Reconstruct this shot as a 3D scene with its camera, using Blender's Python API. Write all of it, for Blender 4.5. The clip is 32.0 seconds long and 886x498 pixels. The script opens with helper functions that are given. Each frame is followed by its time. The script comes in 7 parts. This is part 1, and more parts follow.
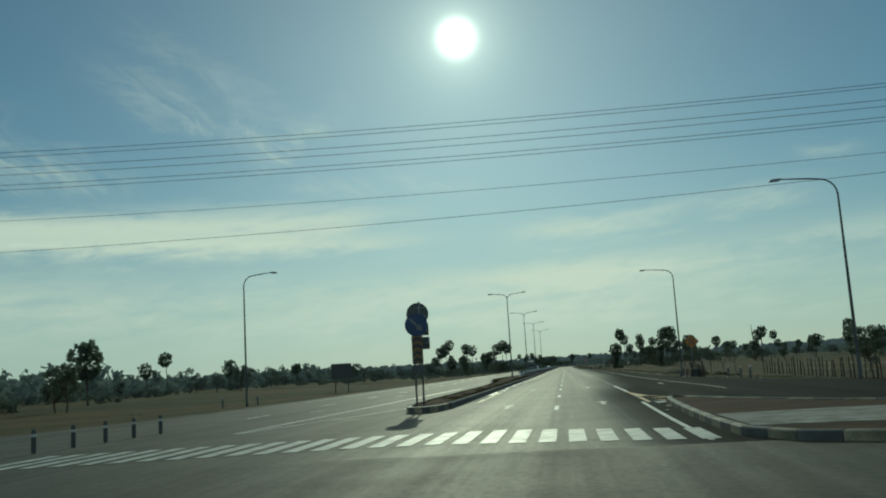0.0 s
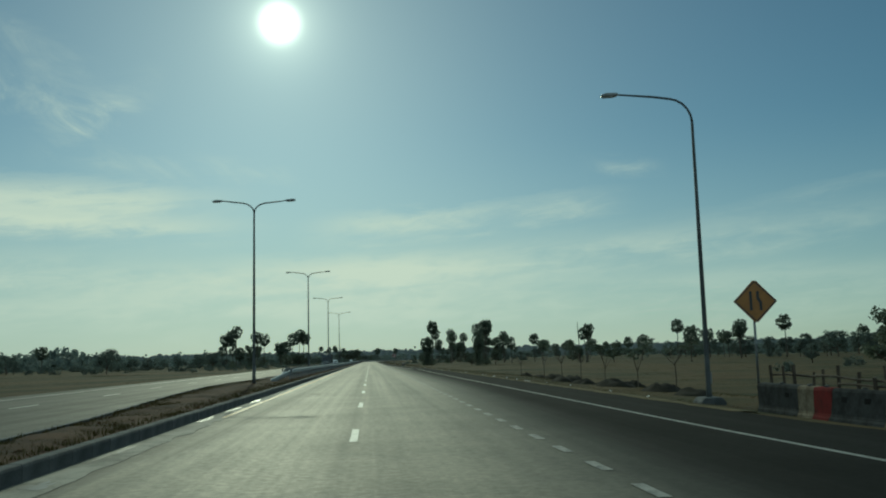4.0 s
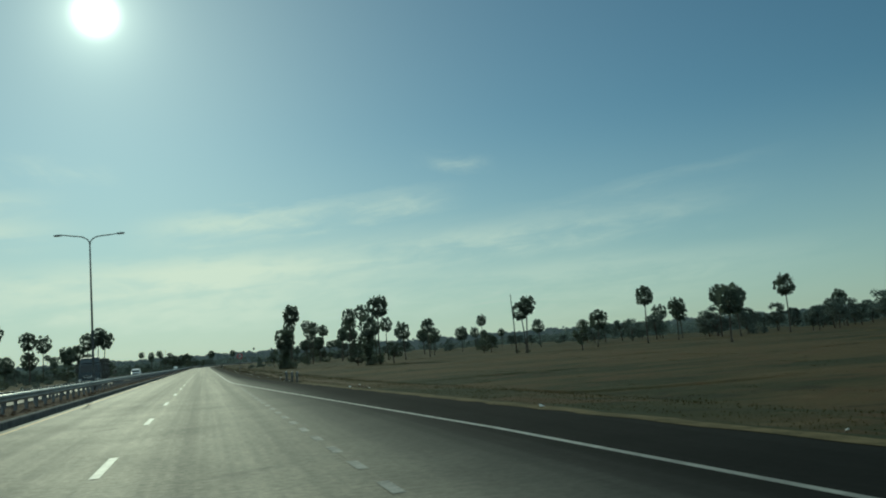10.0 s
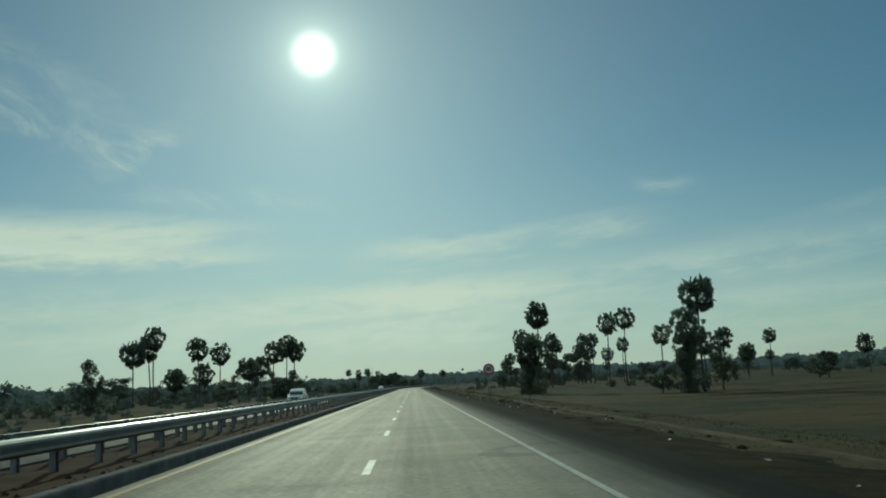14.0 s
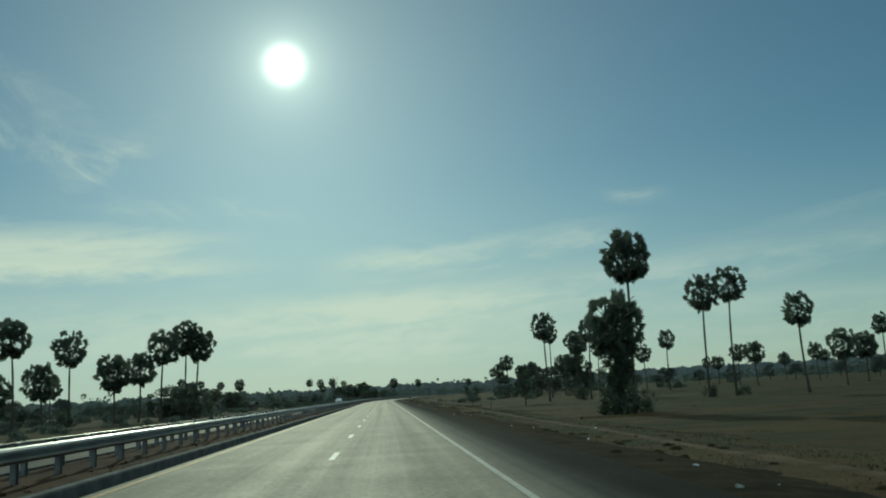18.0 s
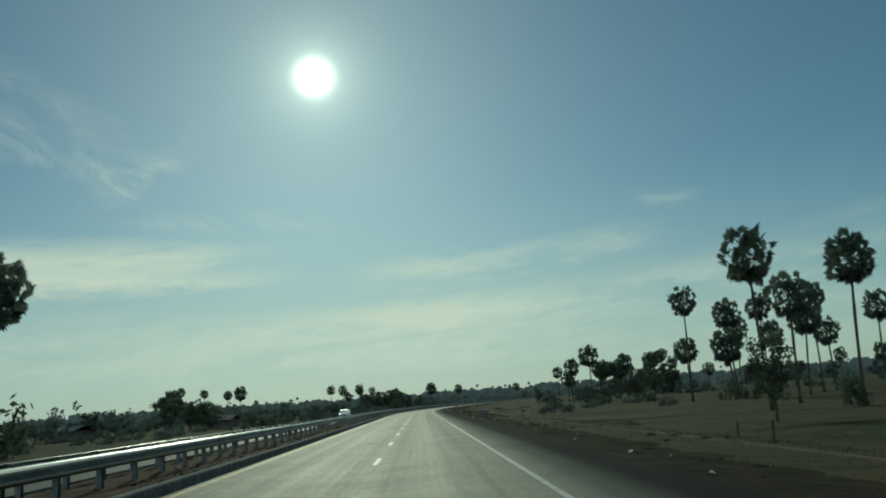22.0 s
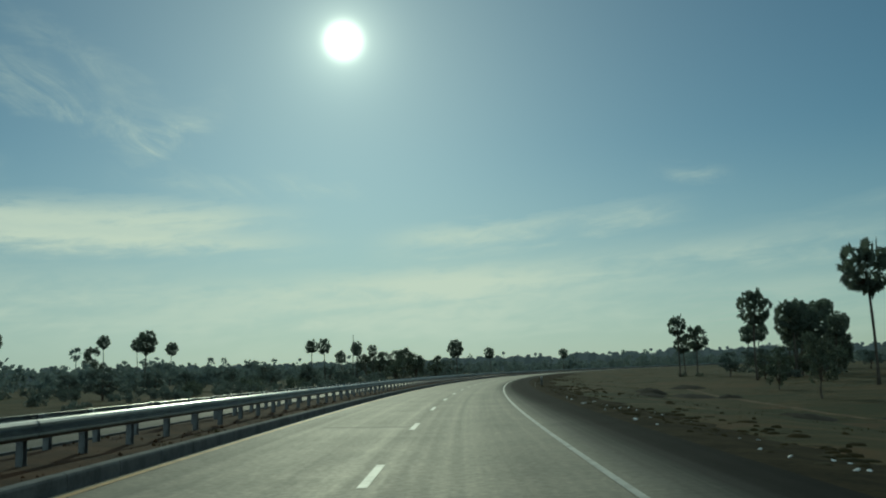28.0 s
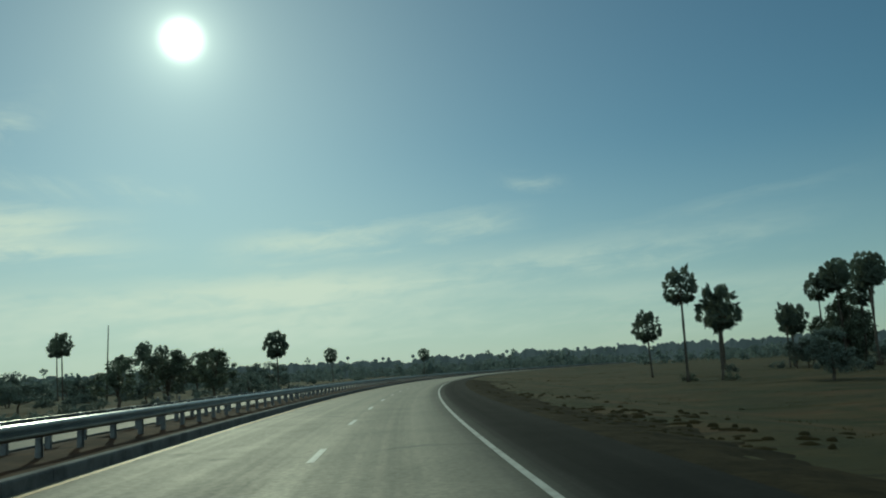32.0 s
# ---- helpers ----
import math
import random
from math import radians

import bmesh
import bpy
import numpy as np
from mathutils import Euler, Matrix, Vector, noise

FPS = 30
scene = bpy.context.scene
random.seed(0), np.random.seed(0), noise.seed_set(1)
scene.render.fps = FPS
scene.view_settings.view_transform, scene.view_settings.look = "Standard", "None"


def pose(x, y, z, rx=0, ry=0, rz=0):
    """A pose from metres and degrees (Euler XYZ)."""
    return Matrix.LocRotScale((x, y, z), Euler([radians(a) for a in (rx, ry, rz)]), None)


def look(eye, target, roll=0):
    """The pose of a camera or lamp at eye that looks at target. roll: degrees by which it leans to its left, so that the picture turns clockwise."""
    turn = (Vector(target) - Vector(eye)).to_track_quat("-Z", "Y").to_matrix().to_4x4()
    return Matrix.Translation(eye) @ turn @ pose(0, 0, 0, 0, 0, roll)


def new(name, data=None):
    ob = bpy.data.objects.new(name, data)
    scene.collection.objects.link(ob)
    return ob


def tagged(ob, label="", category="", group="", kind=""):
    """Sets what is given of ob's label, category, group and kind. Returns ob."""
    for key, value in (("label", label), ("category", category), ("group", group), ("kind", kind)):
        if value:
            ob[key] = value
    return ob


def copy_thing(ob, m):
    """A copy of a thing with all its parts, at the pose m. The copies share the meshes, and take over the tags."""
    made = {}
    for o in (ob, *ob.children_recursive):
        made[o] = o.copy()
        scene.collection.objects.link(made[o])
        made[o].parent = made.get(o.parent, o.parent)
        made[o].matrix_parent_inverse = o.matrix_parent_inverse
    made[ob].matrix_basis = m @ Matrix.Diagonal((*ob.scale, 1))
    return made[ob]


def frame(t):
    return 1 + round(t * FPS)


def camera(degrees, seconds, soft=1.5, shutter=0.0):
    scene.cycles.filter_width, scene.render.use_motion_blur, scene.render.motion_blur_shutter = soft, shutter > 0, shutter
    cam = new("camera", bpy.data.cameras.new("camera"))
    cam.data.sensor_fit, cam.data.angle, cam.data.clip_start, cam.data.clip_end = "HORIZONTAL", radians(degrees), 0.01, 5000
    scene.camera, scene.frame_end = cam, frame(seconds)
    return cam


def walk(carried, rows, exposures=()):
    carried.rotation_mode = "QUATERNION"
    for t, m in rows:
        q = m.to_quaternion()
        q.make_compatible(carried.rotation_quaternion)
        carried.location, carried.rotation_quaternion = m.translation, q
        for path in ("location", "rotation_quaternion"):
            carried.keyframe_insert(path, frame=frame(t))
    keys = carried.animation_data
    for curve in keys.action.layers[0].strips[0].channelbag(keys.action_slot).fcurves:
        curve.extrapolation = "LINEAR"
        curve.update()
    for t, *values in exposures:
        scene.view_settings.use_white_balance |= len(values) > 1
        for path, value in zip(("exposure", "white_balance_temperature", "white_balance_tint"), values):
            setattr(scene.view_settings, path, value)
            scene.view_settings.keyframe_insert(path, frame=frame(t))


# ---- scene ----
# ---- camera and light settings ----
EXPOSURE, KELVIN, TINT = -1.07, 5370, -17
SKY_STRENGTH, SUN_POWER = 0.085, 2.4
SKY_CLOUD = (15.6, 14.6, 11.4)
SKY_HAZE, HAZE_SKY = (10.6, 11.0, 9.4), 0.78
HALO_IN, HALO_OUT, SUN_CORE = 20.0, 3.4, 100.0
ROAD_ROUGH, ROAD_SPEC = 0.67, 0.40
# haze colours that the far tree lines give off by themselves
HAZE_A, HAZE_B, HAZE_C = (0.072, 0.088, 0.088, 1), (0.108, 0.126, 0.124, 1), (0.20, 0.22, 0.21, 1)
cam = camera(54.0, 32.0, soft=2.0)
PATH = [
    (0, (0.455, 0.676, 1.53), (0.196, 2.639, 1.81), -3.4),
    (0.5, (0.373, 7.894, 1.53), (0.139, 9.864, 1.785), -3.6),
    (1, (0.288, 15.259, 1.53), (0.077, 17.234, 1.761), -4.0),
    (1.5, (0.218, 22.753, 1.53), (0.021, 24.732, 1.743), -4.2),
    (2, (0.132, 30.185, 1.53), (-0.041, 32.167, 1.734), -4.3),
    (2.5, (0.122, 37.792, 1.53), (-0.004, 39.778, 1.729), -3.9),
    (3, (0.155, 45.698, 1.53), (0.114, 47.687, 1.734), -3.1),
    (3.5, (0.232, 53.973, 1.53), (0.299, 55.96, 1.751), -2.3),
    (4, (0.336, 62.58, 1.53), (0.507, 64.557, 1.778), -1.5),
    (4.5, (0.425, 71.492, 1.53), (0.674, 73.459, 1.794), -1.0),
    (6.5, (0.917, 109.861, 1.53), (1.277, 111.809, 1.802), -2.9),
    (7, (1.058, 120.029, 1.53), (1.462, 121.97, 1.792), -3.5),
    (7.5, (1.21, 130.436, 1.53), (1.652, 132.371, 1.779), -3.8),
    (8, (1.35, 141.023, 1.53), (1.829, 142.95, 1.769), -4.0),
    (8.5, (1.438, 151.757, 1.53), (1.945, 153.678, 1.762), -4.1),
    (9, (1.527, 162.635, 1.53), (2.053, 164.551, 1.759), -4.1),
    (9.5, (1.588, 173.657, 1.53), (2.128, 175.57, 1.753), -4.2),
    (10, (1.608, 184.814, 1.53), (2.148, 186.727, 1.753), -4.3),
    (10.5, (1.59, 196.093, 1.53), (2.127, 198.006, 1.757), -4.4),
    (11, (1.515, 207.487, 1.53), (2.036, 209.404, 1.764), -4.5),
    (11.5, (1.44, 218.996, 1.53), (1.911, 220.924, 1.775), -4.5),
    (12, (1.365, 230.62, 1.53), (1.755, 232.564, 1.789), -4.4),
    (12.5, (1.29, 242.359, 1.53), (1.574, 244.32, 1.799), -4.0),
    (13, (1.215, 254.213, 1.53), (1.397, 256.184, 1.817), -3.5),
    (13.5, (1.024, 266.182, 1.53), (1.139, 268.156, 1.828), -3.1),
    (14, (0.9, 278.26, 1.53), (0.984, 280.235, 1.835), -2.9),
    (14.5, (0.855, 290.44, 1.53), (0.932, 292.415, 1.834), -3.0),
    (16.5, (1.185, 340.125, 1.53), (1.299, 342.096, 1.85), -3.2),
    (17, (1.268, 352.788, 1.53), (1.399, 354.757, 1.854), -3.2),
    (17.5, (1.351, 365.548, 1.53), (1.493, 367.516, 1.853), -3.3),
    (18, (1.433, 378.404, 1.53), (1.583, 380.372, 1.856), -3.4),
    (18.5, (1.45, 391.358, 1.53), (1.611, 393.324, 1.86), -3.6),
    (19, (1.462, 404.404, 1.53), (1.628, 406.369, 1.863), -4.0),
    (19.5, (1.475, 417.536, 1.53), (1.646, 419.501, 1.862), -4.3),
    (20, (1.448, 430.752, 1.53), (1.619, 432.716, 1.862), -4.3),
    (20.5, (1.421, 444.05, 1.53), (1.585, 446.015, 1.861), -4.3),
    (21, (1.394, 457.43, 1.53), (1.545, 459.396, 1.864), -4.4),
    (21.5, (1.366, 470.894, 1.53), (1.488, 472.86, 1.871), -4.4),
    (22, (1.339, 484.44, 1.53), (1.416, 486.408, 1.878), -4.3),
    (22.5, (1.312, 498.068, 1.53), (1.326, 500.037, 1.884), -4.1),
    (23, (1.285, 511.779, 1.53), (1.228, 513.746, 1.891), -3.7),
    (23.5, (1.277, 525.573, 1.53), (1.161, 527.537, 1.887), -3.0),
    (24, (1.242, 539.437, 1.53), (1.084, 541.401, 1.873), -2.4),
    (24.5, (1.224, 553.35, 1.53), (1.049, 555.315, 1.855), -2.0),
    (26.5, (1.466, 609.366, 1.53), (1.322, 611.336, 1.843), -1.5),
    (27, (1.515, 623.458, 1.53), (1.419, 625.431, 1.842), -1.5),
    (27.5, (1.504, 637.588, 1.53), (1.468, 639.565, 1.828), -1.8),
    (28, (1.533, 651.756, 1.53), (1.553, 653.737, 1.81), -2.0),
    (28.5, (1.623, 665.967, 1.53), (1.684, 667.949, 1.788), -2.2),
    (29, (1.849, 680.219, 1.53), (1.945, 682.201, 1.781), -2.4),
    (29.5, (2.309, 694.509, 1.53), (2.438, 696.489, 1.781), -2.7),
    (30, (3.043, 708.829, 1.53), (3.215, 710.805, 1.788), -3.0),
    (30.5, (4.107, 723.171, 1.53), (4.328, 725.14, 1.798), -3.1),
    (31, (5.526, 737.527, 1.53), (5.804, 739.489, 1.804), -3.5),
    (31.5, (7.112, 751.886, 1.53), (7.444, 753.838, 1.808), -3.5),
    (32, (9.074, 766.242, 1.53), (9.45, 768.187, 1.808), -3.3),
]
walk(cam, [(t, look(eye, target, roll)) for t, eye, target, roll in PATH], [(t, EXPOSURE + d, KELVIN, TINT) for t, d in ((0, 0), (6, 0.02), (8.5, 0.14), (12, 0.17), (13, -0.04), (14, -0.03), (16, 0), (21, 0), (23, -0.13), (25, -0.12), (27, -0.12), (29, 0.02), (32, 0.06))])

# ---- world: hazy morning sky with thin cirrus, low sun ahead ----
SUN_AZ, SUN_EL = radians(-5.75), radians(21.6)          # azimuth from +y towards +x
SUN_DIR = Vector((math.sin(SUN_AZ) * math.cos(SUN_EL), math.cos(SUN_AZ) * math.cos(SUN_EL), math.sin(SUN_EL)))
world = bpy.data.worlds.new("world")
scene.world = world
world.use_nodes = True
wt = world.node_tree


class Nodes:
    """Short hand for building node trees."""

    def __init__(self, tree):
        self.tree = tree

    def add(self, kind):
        return self.tree.nodes.new(kind)

    def link(self, a, b):
        self.tree.links.new(a, b)

    def feed(self, sock, value):
        if isinstance(value, bpy.types.NodeSocket):
            self.link(value, sock)
        else:
            sock.default_value = value

    def math(self, op, a, b=0.0, c=0.0, clamp=False):
        n = self.add("ShaderNodeMath")
        n.operation, n.use_clamp = op, clamp
        for i, v in enumerate((a, b, c)):
            self.feed(n.inputs[i], v)
        return n.outputs[0]

    def vmath(self, op, a, b=None):
        n = self.add("ShaderNodeVectorMath")
        n.operation = op
        self.feed(n.inputs[0], a)
        if b is not None:
            self.feed(n.inputs[1], b)
        return n.outputs["Value"] if op == "DOT_PRODUCT" else n.outputs[0]

    def mix(self, f, a, b, blend="MIX"):
        n = self.add("ShaderNodeMix")
        n.data_type, n.blend_type = "RGBA", blend
        self.feed(n.inputs[0], f)
        self.feed(n.inputs[6], a)
        self.feed(n.inputs[7], b)
        return n.outputs[2]

    def noise(self, vec, scale, detail=4.0, rough=0.55, distort=0.0):
        n = self.add("ShaderNodeTexNoise")
        if vec is not None:
            self.link(vec, n.inputs["Vector"])
        n.inputs["Scale"].default_value, n.inputs["Detail"].default_value = scale, detail
        n.inputs["Roughness"].default_value, n.inputs["Distortion"].default_value = rough, distort
        return n.outputs[0]

    def ramp(self, v, lo, hi, smooth=True):
        n = self.add("ShaderNodeMapRange")
        n.interpolation_type = "SMOOTHSTEP" if smooth else "LINEAR"
        self.feed(n.inputs[0], v)
        n.inputs[1].default_value, n.inputs[2].default_value = lo, hi
        return n.outputs[0]

    def scaled(self, vec, s, rot=(0, 0, 0)):
        n = self.add("ShaderNodeMapping")
        self.link(vec, n.inputs[0])
        n.inputs["Scale"].default_value, n.inputs["Rotation"].default_value = s, rot
        return n.outputs[0]


w = Nodes(wt)
wt.nodes.clear()
sky = w.add("ShaderNodeTexSky")
sky.sky_type, sky.sun_disc, sky.sun_elevation, sky.sun_rotation = "NISHITA", False, SUN_EL, SUN_AZ
sky.air_density, sky.dust_density, sky.ozone_density = 1.0, 0.25, 3.0
gen = w.add("ShaderNodeTexCoord").outputs["Generated"]
sep = w.add("ShaderNodeSeparateXYZ")
w.link(gen, sep.inputs[0])
az = w.math("ARCTAN2", sep.outputs[0], sep.outputs[1])
el = w.math("ARCSINE", sep.outputs[2])
plane = w.add("ShaderNodeCombineXYZ")                     # a flat chart of the sky in radians
w.link(az, plane.inputs[0])
w.link(el, plane.inputs[1])
chart = plane.outputs[0]
# a low bank of streaked cloud in long bands, ragged along the upper edges, and a few high curled wisps
lean = w.add("ShaderNodeCombineXYZ")
w.link(az, lean.inputs[0])
w.link(w.math("SUBTRACT", el, w.math("MULTIPLY", az, 0.07)), lean.inputs[1])
leaning = lean.outputs[0]
streak = w.noise(w.scaled(leaning, (3.6, 30.0, 1.0)), 1.0, 6.0, 0.60, 0.5)
body = w.noise(w.scaled(leaning, (2.6, 13.0, 1.0)), 1.0, 4.0, 0.5, 0.4)
curdle = w.noise(w.scaled(leaning, (22.0, 70.0, 1.0)), 1.0, 5.0, 0.65, 0.6)
frayed = w.math("ADD", w.math("MULTIPLY", w.math("SUBTRACT", streak, 0.5), 0.050), w.math("MULTIPLY", w.math("SUBTRACT", curdle, 0.5), 0.022))


def band(a0, e0, a1, e1, top, under, power, ends=0.10, fray=1.0):
    """One long band of cloud from azimuth a0 to a1: crisp along its upper edge (e0 to e1), fading over `under` below it."""
    slope = (e1 - e0) / (a1 - a0)
    edge = w.math("ADD", e0 - slope * a0, w.math("MULTIPLY", az, slope))
    d = w.math("ADD", w.math("SUBTRACT", el, edge), w.math("MULTIPLY", frayed, fray))
    across = w.math("MULTIPLY", w.ramp(d, top, -top), w.ramp(d, -under, -top))
    along = w.math("MULTIPLY", w.ramp(az, a0 - ends, a0 + ends), w.ramp(az, a1 + ends, a1 - ends))
    return w.math("MULTIPLY", w.math("MULTIPLY", across, along), power)


texture = w.math("ADD", 0.22, w.math("MULTIPLY", w.ramp(w.math("ADD", w.math("MULTIPLY", body, 0.45), w.math("ADD", w.math("MULTIPLY", streak, 0.35), w.math("MULTIPLY", curdle, 0.20))), 0.40, 0.57), 0.95))
veil = band(-1.2, 0.180, -0.20, 0.194, 0.012, 0.085, 0.78, 0.10)
for lane in ((-0.04, 0.162, 0.26, 0.182, 0.006, 0.050, 0.60, 0.06), (-0.14, 0.108, 0.52, 0.152, 0.012, 0.060, 0.46, 0.16), (-1.2, 0.120, 0.16, 0.112, 0.016, 0.100, 0.56, 0.16),
             (-0.30, 0.070, 0.60, 0.092, 0.016, 0.080, 0.34, 0.20), (0.30, 0.150, 0.60, 0.182, 0.006, 0.026, 0.16, 0.10), (-1.2, 0.158, -0.16, 0.162, 0.008, 0.030, 0.30, 0.10)):
    veil = w.math("ADD", veil, band(*lane))
veil = w.math("MULTIPLY", w.math("MULTIPLY", veil, texture), w.ramp(el, -0.03, 0.03))
feather = w.noise(w.scaled(w.scaled(chart, (1.0, 1.0, 1.0), (0, 0, radians(24))), (11.0, 24.0, 1.0)), 1.0, 6.0, 0.66, 1.6)
tufted = w.ramp(feather, 0.28, 0.82)
wisp = None
for lane in ((-0.50, 0.350, -0.31, 0.280, 0.024, 0.052, 0.44, 0.06, 1.3), (-0.47, 0.400, -0.30, 0.316, 0.020, 0.044, 0.22, 0.06, 1.3), (-0.335, 0.262, -0.255, 0.310, 0.022, 0.048, 0.46, 0.04, 1.2), (0.262, 0.224, 0.325, 0.214, 0.008, 0.024, 0.44, 0.028, 0.5),
             (-0.185, 0.232, -0.10, 0.220, 0.012, 0.030, 0.36, 0.035, 0.8), (-0.68, 0.262, -0.50, 0.246, 0.020, 0.062, 0.56, 0.06, 1.2), (-0.31, 0.228, -0.20, 0.222, 0.010, 0.030, 0.30, 0.04, 0.8), (-0.85, 0.34, -0.62, 0.30, 0.020, 0.07, 0.36, 0.08, 1.2)):
    lobe = band(*lane)
    wisp = lobe if wisp is None else w.math("ADD", wisp, lobe)
wisp = w.math("MULTIPLY", wisp, tufted)
cloud = w.math("ADD", veil, wisp, clamp=True)
haze = w.ramp(el, 0.30, -0.02)
ang = w.math("ARCCOSINE", w.math("MINIMUM", w.vmath("DOT_PRODUCT", gen, tuple(SUN_DIR)), 0.9999999))
tint = w.mix(haze, (1.0, 1.06, 0.95, 1), (0.95, 1.04, 1.0, 1))
base = w.mix(1.0, sky.outputs[0], tint, "MULTIPLY")
base = w.mix(w.math("MULTIPLY", w.math("MULTIPLY", w.ramp(el, 0.27, -0.02), w.math("SUBTRACT", 1.0, w.math("MULTIPLY", w.ramp(az, 0.05, 0.62), 0.42))), HAZE_SKY), base, (SKY_HAZE[0], SKY_HAZE[1], SKY_HAZE[2], 1))
fill_sky = w.math("MAXIMUM", w.ramp(el, 0.46, 0.85), w.ramp(sep.outputs[1], 0.1, -0.5))
base = w.mix(w.math("MULTIPLY", fill_sky, 0.72), base, (12.4, 13.6, 13.8, 1))       # unseen sky overhead and behind, brightened to fill the shaded sides
sky_lum = w.mix(cloud, base, (SKY_CLOUD[0], SKY_CLOUD[1], SKY_CLOUD[2], 1))
halo = w.math("ADD", w.math("MULTIPLY", w.math("EXPONENT", w.math("MULTIPLY", ang, -1 / radians(1.5))), HALO_IN),
              w.math("MULTIPLY", w.math("EXPONENT", w.math("MULTIPLY", ang, -1 / radians(17.0))), HALO_OUT))
core = w.math("MULTIPLY", w.math("EXPONENT", w.math("MULTIPLY", w.math("POWER", ang, 2.0), -1 / radians(0.80) ** 2)), SUN_CORE)
glow = w.math("ADD", halo, core)
glow_col = w.mix(1.0, (1.12, 1.0, 0.74, 1), w.add("ShaderNodeCombineColor").outputs[0], "MULTIPLY")
comb = glow_col.node.inputs[7].links[0].from_node
for i in range(3):
    w.link(glow, comb.inputs[i])
total = w.mix(1.0, sky_lum, glow_col, "ADD")
bg = w.add("ShaderNodeBackground")
w.link(total, bg.inputs[0])
bg.inputs[1].default_value = SKY_STRENGTH
w.link(bg.outputs[0], w.add("ShaderNodeOutputWorld").inputs[0])

sun = new("sun", bpy.data.lights.new("sun", "SUN"))
sun.data.energy, sun.data.angle, sun.data.color = SUN_POWER, radians(0.55), (1.0, 0.86, 0.60)
sun.matrix_world = look(tuple(SUN_DIR * 300), (0, 0, 0))


# ---- materials ----
def material(name, colour, other=None, rough=0.6, metal=0.0, scale=3.0, fine=40.0, bump=0.2, spec=0.5, rough_var=0.15, spread=(0.35, 0.65), coords="Object", each=0.0, translucent=0.0):
    """A surface of two colours mixed by noise at two scales, with fine relief. each: how far single pieces differ."""
    m = bpy.data.materials.new(name)
    m.use_nodes = True
    m.node_tree.nodes.clear()
    n = Nodes(m.node_tree)
    co = n.add("ShaderNodeTexCoord").outputs[coords]
    big = n.noise(co, scale, 5.0, 0.6, 0.3)
    small = n.noise(co, fine, 3.0, 0.6)
    other = other or tuple(c * 0.7 for c in colour)
    f = n.ramp(n.math("ADD", n.math("MULTIPLY", big, 0.7), n.math("MULTIPLY", small, 0.3)), *spread)
    col = n.mix(f, (*colour, 1), (*other, 1))
    if each:
        rnd = n.add("ShaderNodeObjectInfo").outputs["Random"]
        col = n.mix(1.0, col, n.mix(rnd, (1 - each,) * 3 + (1,), (1 + each,) * 3 + (1,)), "MULTIPLY")
    b = n.add("ShaderNodeBsdfPrincipled")
    n.link(col, b.inputs["Base Color"])
    n.link(n.math("ADD", rough - rough_var / 2, n.math("MULTIPLY", big, rough_var)), b.inputs["Roughness"])
    b.inputs["Metallic"].default_value, b.inputs["Specular IOR Level"].default_value = metal, spec
    if bump:
        bp = n.add("ShaderNodeBump")
        bp.inputs["Strength"].default_value, bp.inputs["Distance"].default_value = bump, 0.02
        n.link(small, bp.inputs["Height"])
        n.link(bp.outputs[0], b.inputs["Normal"])
    shader = b.outputs[0]
    if translucent:
        tr = n.add("ShaderNodeBsdfTranslucent")
        n.link(col, tr.inputs[0])
        mx = n.add("ShaderNodeMixShader")
        mx.inputs[0].default_value = translucent
        n.link(shader, mx.inputs[1])
        n.link(tr.outputs[0], mx.inputs[2])
        shader = mx.outputs[0]
    n.link(shader, n.add("ShaderNodeOutputMaterial").inputs[0])
    return m


